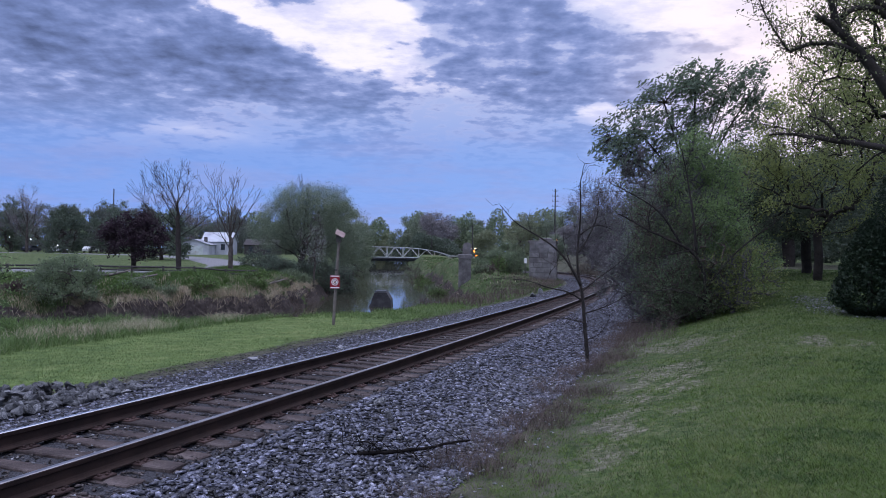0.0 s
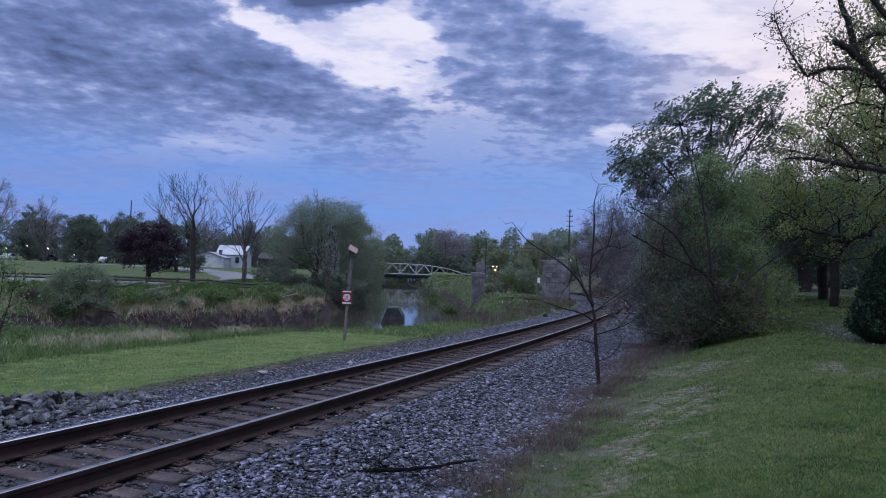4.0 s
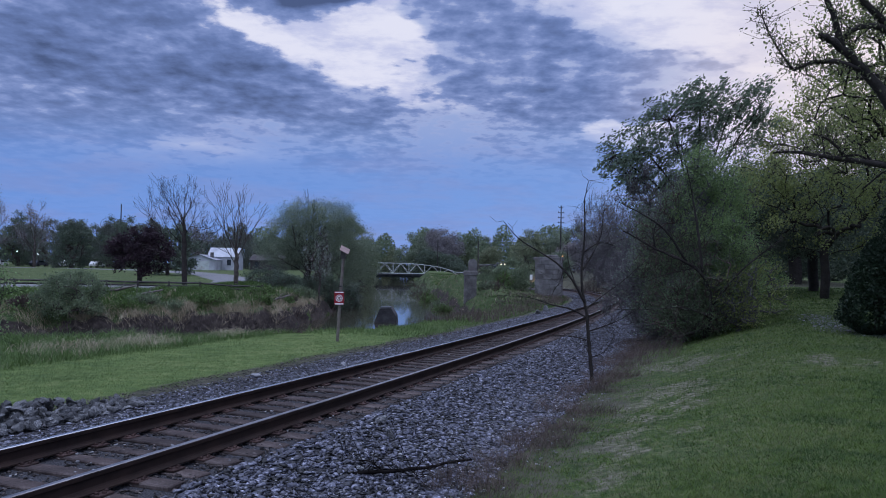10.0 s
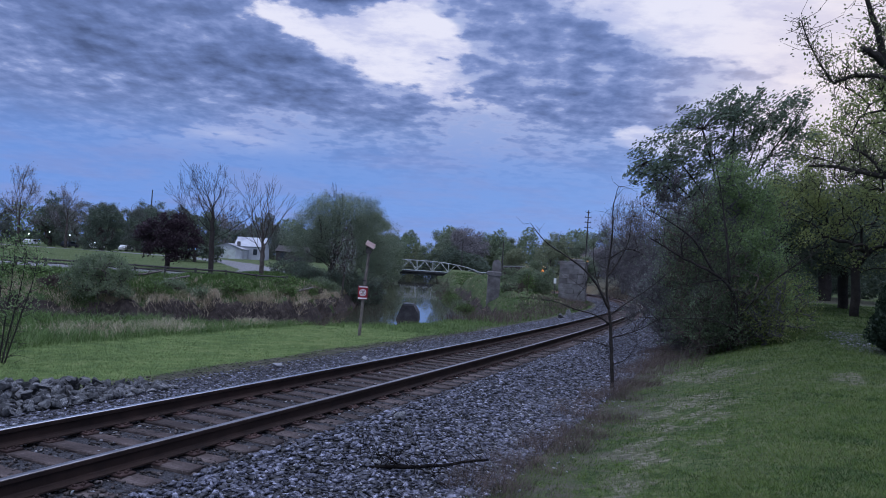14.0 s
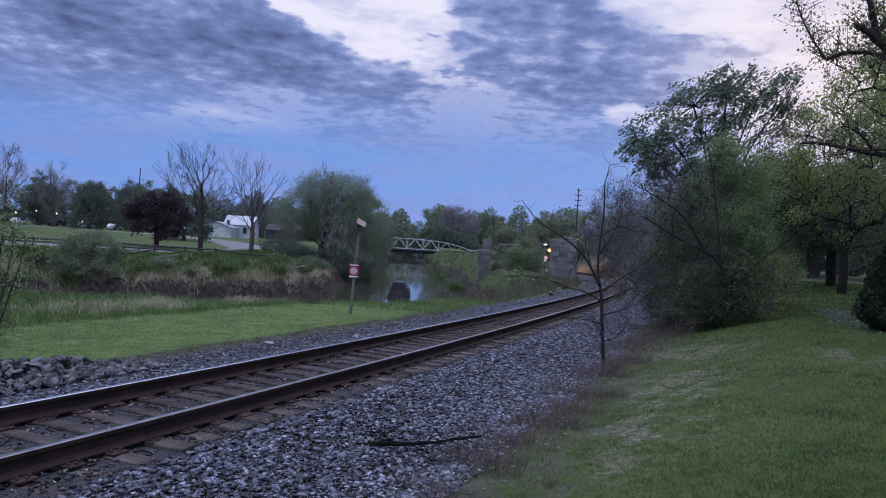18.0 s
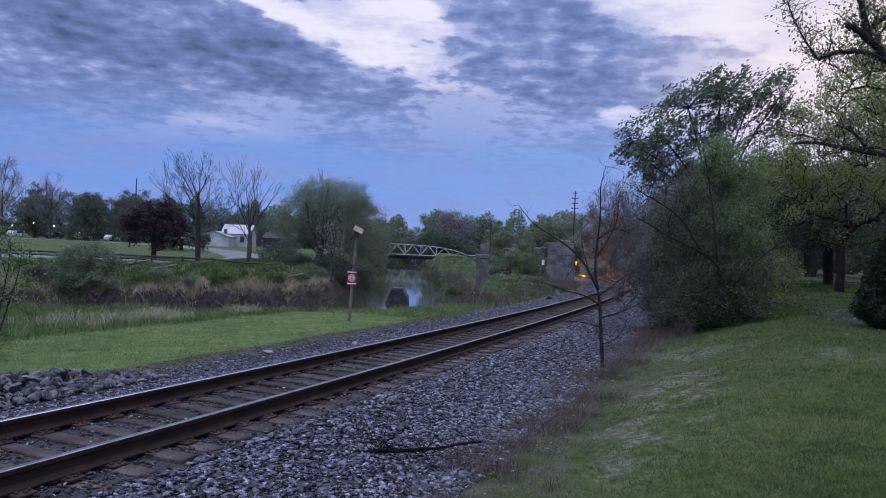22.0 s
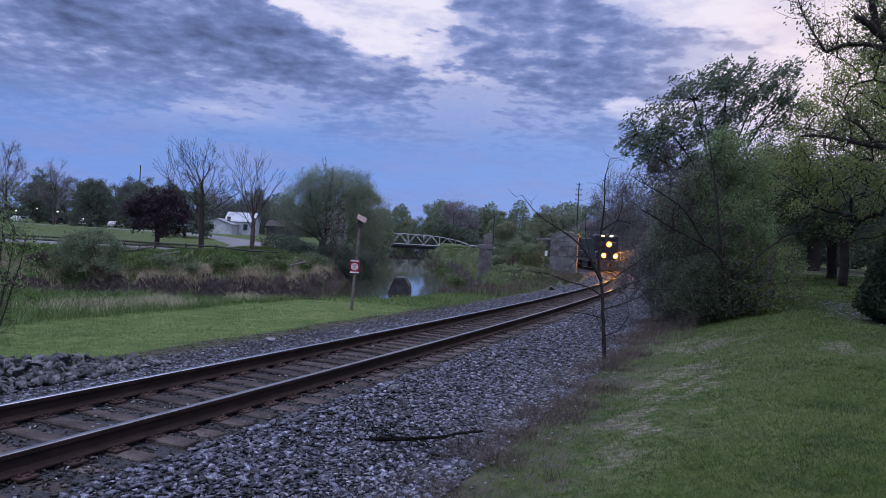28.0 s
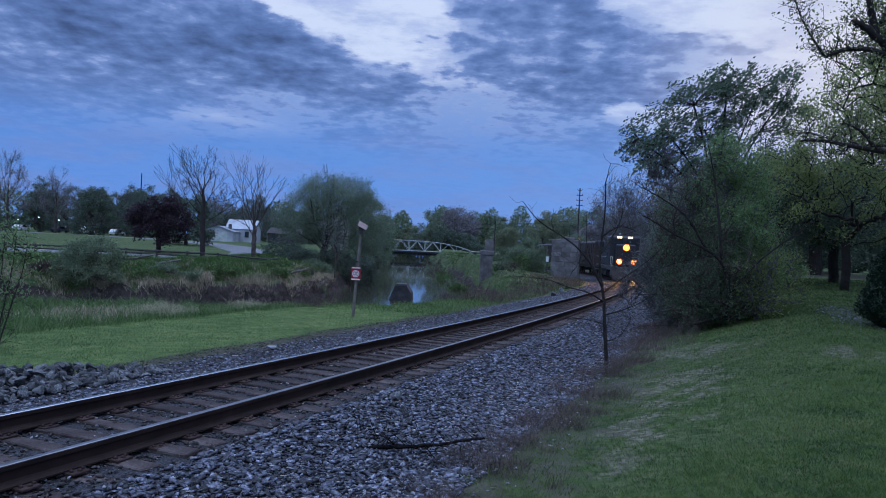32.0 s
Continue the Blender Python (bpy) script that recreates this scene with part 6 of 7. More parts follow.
# ---- by the track: bird box, sign, sapling, sticks ----
def build_signpost():
    x, y = -3.57, 26.6
    base = stand(x, y, 0.05)
    post = thing("bird_box_post", "weathered wooden post carrying a bird box with a slanted roof", "post", base)
    top = 2.42 - base[2]
    part("pole", Shape().tube([(-0.10, 0, 0), (-0.03, 0, top * 0.5), (0.06, 0, top - 0.2)], [0.055, 0.055, 0.05], 8), M_POST, post)
    box = part("box", Shape().box(0.05, 0, top - 0.12, 0.17, 0.18, 0.26), M_POSTDARK, post, "small weathered wooden bird box")
    part("entrance_hole", Shape().tube([(0.06, -0.112, top - 0.1), (0.06, -0.10, top - 0.1)], [0.022, 0.022], 10), M_BLACK, box)
    part("roof", Shape().box(0, 0, 0, 0.34, 0.34, 0.025, bevel=0.006).mesh("roof"), M_BIRDROOF, post, "pale pinkish slanted board roof").matrix_basis = \
        pose(0.10, -0.03, top + 0.06, 34, 26, 12)
    for zz in (0.45, 0.62):
        part("bracket", Shape().box(-0.03, -0.06, top * zz, 0.1, 0.03, 0.04), M_BLACK, post)
    sign = thing("prohibition_sign", "small red sign with a white ring and pictogram on a post", "sign", (x - 0.055, y - 0.085, base[2] + 1.58), 0)
    part("panel", Shape().box(0, 0, 0, 0.34, 0.012, 0.47), M_RED, sign)
    for zz, hh in ((0.205, 0.035), (-0.2, 0.045)):
        part("band", Shape().box(0, -0.011, zz, 0.31, 0.006, hh), M_WHITE, sign, "white band of unreadable lettering")
    ring = Shape()
    ang = np.linspace(0, 2 * math.pi, 29)
    ring.add([(0, -0.009, 0)] + [(0.125 * math.cos(a), -0.009, 0.125 * math.sin(a)) for a in ang[:-1]], [(0, 1 + i, 1 + (i + 1) % 28) for i in range(28)])
    part("disc", ring, M_WHITE, sign, "white round disc")
    hoop = Shape()
    hoop.add([(r * math.cos(a), -0.013, r * math.sin(a)) for a in ang[:-1] for r in (0.083, 0.1)], [(2 * i, 2 * i + 1, (2 * i + 3) % 56, (2 * i + 2) % 56) for i in range(28)])
    part("ring", hoop, M_RED, sign, "dark red ring")
    part("slash", Shape().box(0, -0.0155, 0, 0.022, 0.005, 0.17, pose(0, 0, 0, 0, 45, 0)), M_RED, sign)
    part("pictogram", Shape().box(0.01, -0.012, 0.0, 0.03, 0.004, 0.09).box(-0.015, -0.012, 0.03, 0.05, 0.004, 0.025).box(0.02, -0.012, -0.045, 0.06, 0.004, 0.02), M_BLACK, sign)


M_BIRDROOF = material("pale_pink_board", [(0.22, 0.15, 0.135), (0.34, 0.25, 0.23)], 0.7, 0, 5, 50, 0.3, 0.003)


def twiggy(root, name, lines, mat, rng, twigs=0, twig_len=0.4, twig_r=0.004):
    """Limbs along drawn lines of (place, radius), each a part, with thin side shoots."""
    ends = []
    for pts, r0, r1 in lines:
        pts = np.asarray(pts, float)
        t = np.linspace(0, 1, len(pts))
        fine = np.linspace(0, 1, max(6, 4 * len(pts)))
        p = np.stack([np.interp(fine, t, pts[:, i]) for i in range(3)], 1)
        k = np.ones(3) / 3
        q = np.stack([np.convolve(np.pad(p[:, i], 1, mode="edge"), k, "valid") for i in range(3)], 1)
        q[0], q[-1] = p[0], p[-1]
        for _ in range(3):
            q[1:-1] = (q[:-2] + 2 * q[1:-1] + q[2:]) / 4
        q[1:-1] += rng.normal(size=(len(q) - 2, 3)) * r0 * 0.10
        part(name, Shape().tube(q, np.linspace(r0, r1, len(q)), 7), mat, root, smooth=True)
        ends.append(q)
    if twigs:
        allp = np.concatenate(ends)
        k = rng.integers(2, len(allp), twigs)
        a = allp[k]
        way = rng.normal(size=(twigs, 3)) + np.array([0, 0, 0.5])
        way /= np.linalg.norm(way, axis=1)[:, None]
        reach = rng.uniform(0.3, 1.0, twigs)[:, None] * twig_len
        mid = a + way * reach * 0.5
        end = mid + (way + rng.normal(size=(twigs, 3)) * 0.4) * reach * 0.5
        pos = np.concatenate([a, mid, end])
        par = np.concatenate([np.full(twigs, -1), np.arange(twigs), np.arange(twigs) + twigs])
        tagged(part("twig_spray", limb_mesh("twig_spray", pos, par, np.concatenate([np.full(twigs, 1.0), np.full(twigs, 0.7), np.full(twigs, 0.2)]), twig_r * 0.4, twig_r, mat,
                                            np.ones(3 * twigs, bool), 3, 1.0), None, root), kind="stuff")
        return np.concatenate([mid, end])
    return np.concatenate(ends)


def build_sapling():
    rng = np.random.default_rng(21)
    foot = stand(3.45, 17.2, 0.05)
    root = thing("sapling", "thin leafless sapling with long crooked branches beside the ballast", "sapling", foot)
    top = 4.55
    lines = [
        ([(0, 0, 0), (-0.07, 0, 0.8), (-0.13, 0.02, 1.5), (-0.19, 0, 1.85)], 0.038, 0.028),
        ([(-0.19, 0, 1.85), (-0.30, 0, 2.35), (-0.22, 0.05, 3.1), (-0.20, 0, 3.7), (-0.24, 0.02, 4.2), (-0.13, 0, top + 0.1)], 0.026, 0.005),
        ([(-0.19, 0, 1.85), (-0.42, -0.1, 2.25), (-0.68, -0.15, 2.62), (-1.25, -0.2, 3.0), (-1.75, -0.2, 3.25), (-2.1, -0.25, 3.68)], 0.028, 0.005),
        ([(-0.13, 0.02, 1.5), (-0.5, -0.2, 1.72), (-1.0, -0.3, 1.80), (-1.45, -0.3, 1.98), (-2.2, -0.4, 2.0)], 0.018, 0.004),
        ([(-0.22, 0.05, 3.0), (0.05, 0.1, 3.2), (0.25, 0.1, 3.25), (0.55, 0.15, 3.15)], 0.016, 0.005),
        ([(-0.25, 0.0, 2.6), (0.0, 0.1, 2.95), (0.2, 0.1, 3.4), (0.22, 0.1, 3.9)], 0.018, 0.004),
        ([(-0.42, -0.1, 2.25), (-0.60, 0, 2.8), (-0.62, 0, 3.3)], 0.012, 0.003),
        ([(-0.1, 0, 1.2), (0.25, -0.2, 1.35), (0.5, -0.2, 1.45), (0.95, -0.3, 1.75)], 0.014, 0.004),
        ([(-0.08, 0, 1.0), (-0.5, -0.3, 1.1), (-0.9, -0.4, 1.15)], 0.012, 0.003),
        ([(-0.16, 0, 1.7), (0.2, 0.1, 2.0), (0.7, 0.1, 2.35), (1.3, 0.2, 2.9)], 0.014, 0.004),
        ([(-0.05, 0, 0.6), (0.25, -0.2, 0.75), (0.45, -0.2, 1.15)], 0.010, 0.003),
        ([(-0.7, -0.15, 2.62), (-0.8, -0.2, 2.3), (-0.95, -0.2, 2.1)], 0.010, 0.003)]
    lines = [(p, a * 1.25, b * 1.2) for p, a, b in lines]
    twiggy(root, "branch", lines, M_DARKBARK, rng, 240, 0.6, 0.005)
    foot = stand(-9.36, 15.0, 0.05)
    root = thing("sapling", "thin multi-stemmed sapling with a few fresh leaves by the rock pile", "sapling", foot)
    lines = [([(0.05 * i, 0, 0), (0.1 * i + 0.05, 0.05 * i, 0.8), (0.16 * i + 0.14, 0.1 * i, 1.7), (0.24 * i + 0.1, 0.1, 2.5 - 0.15 * abs(i))], 0.018, 0.005) for i in (-2, -1, 0, 1, 2)]
    at = twiggy(root, "stem", lines, M_DARKBARK, rng, 200, 0.6, 0.006)
    at = at[at[:, 2] > 1.2]
    k = rng.integers(0, len(at), 1400)
    tagged(part("crown", leaf_mesh("crown", at[k] + rng.normal(size=(1400, 3)) * 0.12, 0.06, M_LEAF_BRIGHT, rng), None, root), kind="stuff")
    # half-dead shrub tree that leans out of the bushes towards the track
    foot = stand(8.5, 23.4, 0.05)
    root = thing("leaning_tree", "crooked half-dead tree leaning out of the bushes, long bare boughs", "tree", foot)
    twiggy(root, "bough", [
        ([(-0.20, 0.00, 0.22), (-0.12, 0.00, 1.34), (-0.48, -0.20, 2.06), (-1.15, -0.40, 2.42), (-2.06, -0.60, 2.73), (-2.59, -0.80, 3.01), (-3.12, -0.90, 3.25)], 0.07, 0.015),
        ([(-0.48, -0.20, 2.06), (-0.64, -0.20, 3.42), (-0.75, 0.00, 4.47), (-0.91, 0.10, 5.35)], 0.05, 0.01),
        ([(-2.06, -0.60, 2.73), (-2.15, -0.60, 3.20), (-1.92, -0.60, 3.82)], 0.03, 0.008),
        ([(-1.01, -0.30, 2.36), (-1.73, -0.50, 3.39), (-2.62, -0.60, 3.88), (-3.32, -0.60, 4.21)], 0.04, 0.008),
        ([(-0.14, 0.00, 0.64), (-1.15, -0.60, 1.04), (-2.19, -0.90, 0.92), (-3.32, -1.00, 0.92)], 0.022, 0.006),
        ([(-0.17, 0.00, 0.38), (-1.48, -0.70, 0.07), (-2.69, -1.00, 0.00)], 0.02, 0.006),
        ([(-0.15, 0.00, 0.99), (0.56, -0.30, 2.06), (1.41, -0.40, 2.79), (2.09, -0.40, 3.25)], 0.04, 0.006),
        ([(-0.75, -0.40, 2.19), (-1.87, -0.80, 1.98), (-3.08, -1.20, 1.50)], 0.02, 0.005),
    ], M_DARKBARK, rng, 420, 0.9, 0.006)
    # crooked dead branch on the ballast
    root = thing("dead_branch", "crooked dark dead branch lying on the ballast", "branch", (-0.56, 8.69, float(ground_z(-0.56, 8.69)[0]) + 0.05))
    twiggy(root, "limb", [([(-0.45, 0.0, 0.0), (-0.22, -0.10, 0.07), (-0.02, 0.06, 0.02), (0.22, 0.02, 0.07), (0.45, 0.26, 0.03), (0.68, 0.32, 0.08), (0.95, 0.58, 0.05)], 0.026, 0.014),
                          ([(-0.1, 0.02, 0.05), (-0.25, 0.25, 0.1), (-0.5, 0.42, 0.06)], 0.012, 0.005), ([(-0.42, 0.05, 0), (-0.62, 0.3, 0.08), (-0.55, 0.5, 0.1)], 0.012, 0.004),
                          ([(0.25, 0.1, 0.03), (0.3, -0.15, 0.05)], 0.01, 0.005)], M_BLACKBARK, rng, 60, 0.45, 0.005)
    for s, d, ln, tag in ((9.5, 2.6, 0.5, "pale dry twig lying on the ballast"), (8.2, 3.0, 0.6, "pale dry twig lying on the ballast")):
        x, y, _ = track_at(s, d)
        root = thing("twig", tag, "twig", (x, y, float(ground_z(x, y)[0]) + 0.04))
        twiggy(root, "stick", [([(-ln / 2, -0.1, 0), (0, 0.05, 0.05), (ln / 2, 0.1, 0.03)], 0.008, 0.004), ([(0, 0.05, 0.05), (0.1, 0.2, 0.03)], 0.005, 0.003)], M_DRYWOOD, rng)
    # drift logs on the far bank
    for x, y, turn in ((-22.0, 55.0, 20), (-23.6, 54.4, -10), (-13.8, 61.5, 35)):
        root = thing("log", "weathered fallen log on the far river bank", "log", (x, y, float(ground_z(x, y)[0]) + 0.15), turn)
        twiggy(root, "trunk", [([(-1.5, 0, 0), (0, 0, 0.12), (1.5, 0.2, 0.5)], 0.13, 0.06), ([(0.3, 0, 0.15), (0.9, -0.2, 0.75)], 0.05, 0.02), ([(-0.4, 0, 0.1), (-0.2, -0.3, 0.6)], 0.04, 0.02)],
               M_DRYWOOD, rng)


M_BLACKBARK = material("wet_black_bark", [(0.008, 0.007, 0.007), (0.016, 0.014, 0.013)], 0.95, 0, 3, 25, 0.6, 0.01, spec=0.05)
M_DRYWOOD = material("bleached_dead_wood", [(0.11, 0.095, 0.085), (0.19, 0.168, 0.152)], 0.9, 0, 3, 40, 0.4, 0.004)


# ---- old railway masonry and the road bridge ----
def build_masonry():
    pier = thing("old_pier", "weathered concrete bridge pier with a rounded top on the river bank", "bridge pier", (2.95, 80, -1.9))
    part("shaft", Shape().box(0, 0, 1.55, 1.30, 1.5, 3.1, bevel=0.05), M_CONCRETE, pier)
    for i in range(7):
        part("stave", Shape().box(-0.58 + i * 0.193, -0.77, 1.55, 0.10, 0.06, 3.0, bevel=0.02), M_CONCRETE, pier)
    part("cap", Shape().box(0, 0, 3.32, 1.5, 1.7, 0.45, bevel=0.08), M_CONCRETE, pier)
    arch = [(-0.45, 0), (0.45, 0)] + [(0.45 * math.cos(a), 0.8 + 0.45 * math.sin(a)) for a in np.linspace(0, math.pi, 11)]
    part("upper_block", Shape().prism(arch, 0.9, pose(0.22, 0, 3.54)), M_CONCRETE, pier)
    abut = thing("old_abutment", "tall stone-block abutment of a removed railway bridge", "abutment", (10.6, 86, -2.0), -12)
    rng = np.random.default_rng(31)
    z = 0.0
    for c in range(9):
        hgt = 0.56
        for face in ("front", "side"):
            length = 3.0 if face == "front" else 3.2
            q = -0.0 if c % 2 else -0.45
            while q < length:
                w = rng.uniform(0.75, 1.15)
                lo, hi = max(q, 0), min(q + w, length)
                q += w
                if hi - lo < 0.12:
                    continue
                push = rng.uniform(0, 0.05)
                sh = Shape()
                if face == "front":
                    sh.box(lo + (hi - lo) / 2, -0.25 - push, z + hgt / 2, hi - lo - 0.025, 0.5, hgt - 0.025, bevel=0.03)
                else:
                    sh.box(-0.03 - push + 0.25, 0.05 + lo + (hi - lo) / 2, z + hgt / 2, 0.5, hi - lo - 0.025, hgt - 0.025, bevel=0.03)
                part("block", sh, M_BLOCK, abut)
        z += hgt
    part("core", Shape().box(1.6, 1.6, 2.5, 2.7, 3.1, 4.98), M_CONCRETE, abut)
    part("coping", Shape().box(1.45, 1.4, z + 0.12, 3.3, 3.8, 0.26, bevel=0.05), M_CONCRETE, abut, "worn concrete coping")
    part("parapet", Shape().box(1.7, 1.8, z + 0.40, 1.5, 2.4, 0.34, bevel=0.12), M_CONCRETE, abut)
    stub = thing("pier_stub", "broken sloping concrete pier stub standing in the river", "pier stub", (-4.9, 66, WATER_Z - 0.6))
    part("body", Shape().prism([(-1.15, 0), (1.05, 0), (0.95, 1.2), (0.55, 1.85), (-0.45, 1.85)], 2.6), M_WETSTONE, stub)
    part("broken_top", Shape().box(0.05, 0, 1.92, 0.95, 2.2, 0.12, bevel=0.05), M_STEEL_DARK, stub, "dark wet broken top")


def build_bridge():
    root = thing("road_bridge", "pale steel truss bridge with arched top chord over the river", "bridge", (-24.5, 250, -0.55))
    half, panels, deep = 29.0, 22, 3.7
    xs = np.linspace(-half, half, panels + 1)

    def top(x):
        return 1.0 + (deep - 1.0) * (1 - abs(x / half) ** 4.0)
    for yy in (-3.0, 3.0):
        part("top_chord", Shape().tube([(x, yy, top(x)) for x in np.linspace(-half, half, 41)], 0.13, 6), M_STEEL_PALE, root)
        part("bottom_chord", Shape().box(0, yy, 0.32, 2 * half, 0.26, 0.26), M_STEEL_PALE, root)
        for i, x in enumerate(xs[1:-1], 1):
            if i % 2 == 0:
                part("upright", Shape().tube([(x, yy, 0.3), (x, yy, top(x))], 0.07, 5), M_STEEL_PALE, root)
        for i in range(panels):
            a, b = xs[i], xs[i + 1]
            p, q = ((a, yy, 0.4), (b, yy, top(b))) if i % 2 == 0 else ((a, yy, top(a)), (b, yy, 0.4))
            part("diagonal", Shape().tube([p, q], 0.075, 5), M_STEEL_PALE, root)
        part("railing", Shape().box(0, yy * 0.93, 1.1, 2 * half, 0.06, 0.08), M_STEEL_DARK, root)
    part("deck", Shape().box(0, 0, 0.0, 2 * half + 2, 6.6, 0.5), M_STEEL_DARK, root, "dark deck girder")
    for yy in (-2.6, 0, 2.6):
        part("girder", Shape().box(0, yy, -0.55, 2 * half, 0.25, 0.75), M_STEEL_DARK, root)
    for x in (-half, half):
        part("abutment", Shape().box(x, 0, -1.4, 2.2, 7.2, 2.6, bevel=0.1), M_CONCRETE, root, "concrete bridge abutment")
    for x0, x1 in ((half, half + 9),):
        for yy in (-3.2, 3.2):
            part("guard_rail", Shape().tube([(x0, yy, 1.0), (x0 + 4, yy, 0.95), (x1, yy, 0.6)], 0.12, 5), M_STEEL_PALE, root)


# ---- park: fence, houses, poles, lamps, cars ----
def build_park():
    fence = thing("park_fence", "low dark wooden rail fence along the park road", "fence", (0, 0, 0))
    spots = [(x, 64.5 - 0.02 * x) for x in np.arange(-56, -13, 2.7)]
    tops = []
    post = as_mesh("post", Shape().box(0, 0, 0.3, 0.16, 0.16, 0.9, bevel=0.02), M_POSTDARK)
    for x, y in spots:
        z = max(float(ground_z(x, y)[0]), -0.6)
        ob = new("post", post)
        ob.parent = fence
        ob.matrix_basis = pose(x, y, z)
        tops.append((x, y, z))
    for (xa, ya, za), (xb, yb, zb) in zip(tops[:-1], tops[1:]):
        for lift in (0.34, 0.62):
            part("fence_rail", Shape().tube([(xa, ya, za + lift), (xb, yb, zb + lift)], 0.075, 5), M_POSTDARK, fence)
    house("white_house", "white clapboard house with a pale grey roof behind the park trees", -49.0, 170, 6.2, 6.0, 3.0, 2.0, M_SIDING, M_SIDING)
    house("garage", "low white garage with a gable facing the park road", -52.4, 165, 6.6, 5.0, 2.3, 1.1, M_SIDING, M_ROOF, door=True)
    house("grey_house", "dim grey house with a shallow roof behind the willow", -41.0, 178, 7.5, 6.0, 2.4, 1.3, M_POSTDARK, M_POSTDARK)
    for x, y, top, arms in ((26.9, 172, 16.6, 4), (-73.0, 170, 15.0, 0), (-2.0, 285, 12.5, 1), (8.9, 190, 8.8, 1)):
        z = float(ground_z(x, y)[0])
        pole = thing("utility_pole", "tall wooden utility pole with crossarms" if arms > 1 else "slim wooden utility pole above the trees", "utility pole", (x, y, z))
        part("shaft", Shape().tube([(0, 0, -0.3), (0, 0, top - z)], [0.19, 0.12], 8), M_POSTDARK, pole)
        for i in range(arms):
            arm = part("crossarm", Shape().box(0, 0, top - z - 0.5 - i * 1.15, 1.5 if i else 0.9, 0.12, 0.14), M_POSTDARK, pole)
            for q in (-0.6, 0.6):
                part("insulator", Shape().tube([(q, 0, top - z - 0.4 - i * 1.15), (q, 0, top - z - 0.2 - i * 1.15)], [0.06, 0.04], 6), M_STEEL_DARK, arm)
    for za, zb in ((10.8, 8.4), (9.9, 7.9)):
        mid = [(-2 + 10.9 * f, 285 - 95 * f, za + (zb - za) * f - 1.2 * math.sin(math.pi * f)) for f in np.linspace(0, 1, 9)]
        solid("overhead_wire", Shape().tube(mid, 0.03, 4), M_BLACK, "thin black overhead wire between the poles", "wire")
    for zz in (9.2, 8.0):
        mid = [(8.9 + 18 * f, 190 - 18 * f, zz - 0.5 * math.sin(math.pi * f)) for f in np.linspace(0, 1, 9)]
        solid("overhead_wire", Shape().tube(mid, 0.025, 4), M_BLACK, "thin black overhead wire between the poles", "wire")
    lamps = ((19.9, 125, 4.15, M_LAMP, 0.13), (20.9, 200, 3.1, M_LAMP, 0.10), (20.1, 200, 3.1, M_LAMP, 0.10), (-91.5, 170, 3.4, M_LAMP_WHITE, 0.15), (-86.5, 172, 2.1, M_LAMP_WHITE, 0.13),
             (-97.4, 172, 3.9, M_LAMP_WHITE, 0.15), (-55.5, 160, 4.7, M_LAMP_WHITE, 0.14), (-104, 175, 3.2, M_LAMP_WHITE, 0.13))
    for x, y, top, glow, r in lamps:
        z = float(ground_z(x, y)[0])
        top = max(top, z + 1.2)
        lamp = thing("street_lamp", "lit street lamp on a thin dark pole among the trees", "street lamp", (x, y, z))
        part("pole", Shape().tube([(0, 0.1, -0.2), (0, 0.1, top - z - 0.1)], [0.07, 0.05], 6), M_POSTDARK, lamp)
        bulb = bmesh.new()
        bmesh.ops.create_icosphere(bulb, subdivisions=2, radius=r, matrix=Matrix.Translation((0, 0, top - z)))
        part("lamp_globe", bulb, glow, lamp, "glowing lamp globe")
        part("hood", Shape().tube([(0, 0, top - z + r * 0.7), (0, 0, top - z + r * 1.5)], [r * 1.3, r * 0.5], 8), M_POSTDARK, lamp)
    for x, y, turn, mat in ((-56.5, 160, 90, M_CARDARK), (-86, 172, 90, M_WHITE), (-93, 173, 85, M_CARDARK), (-79, 172, 90, M_WHITE), (-99, 168, 90, M_WHITE)):
        car(x, y, turn, mat)
    x, y = 12.0, 102.0
    box = thing("marker_sign", "small white marker board on a post beside the track", "sign", stand(x, y))
    part("post", Shape().box(0, 0, 0.9, 0.1, 0.1, 1.8), M_POSTDARK, box)
    part("board", Shape().box(0, -0.07, 2.0, 0.35, 0.04, 0.7), M_WHITE, box)


M_POSTDARK = material("dark_weathered_timber", [(0.035, 0.032, 0.032), (0.075, 0.068, 0.066)], 0.9, 0, 4, 30, 0.4, 0.004)
M_CARDARK = material("dark_car_paint", [(0.03, 0.035, 0.05), (0.045, 0.05, 0.07)], 0.3, 0, 1, 8, 0, 0.001, spec=0.5)


def car(x, y, turn, mat):
    root = thing("car", "parked car in dark paint by the park drive" if mat is M_CARDARK else "parked white car by the park drive", "car", stand(x, y, 0), turn, "parked cars")
    side = [(-2.15, 0.35), (2.15, 0.35), (2.2, 0.75), (1.2, 0.9), (0.55, 1.4), (-1.2, 1.42), (-1.9, 0.95), (-2.2, 0.85)]
    part("body", Shape().prism(side, 1.75, pose(0, 0, 0)), mat, root)
    for q in (-0.885, 0.885):
        part("side_window", Shape().prism([(-1.05, 0.95), (1.0, 0.95), (0.5, 1.32), (-1.0, 1.34)], 0.02, pose(0, q, 0)), M_GLASSDARK, root)
        for w in (-1.35, 1.35):
            part("wheel", Shape().tube([(w, q * 0.9 - 0.1, 0.32), (w, q * 0.9 + 0.1, 0.32)], 0.32, 12), M_BLACK, root)


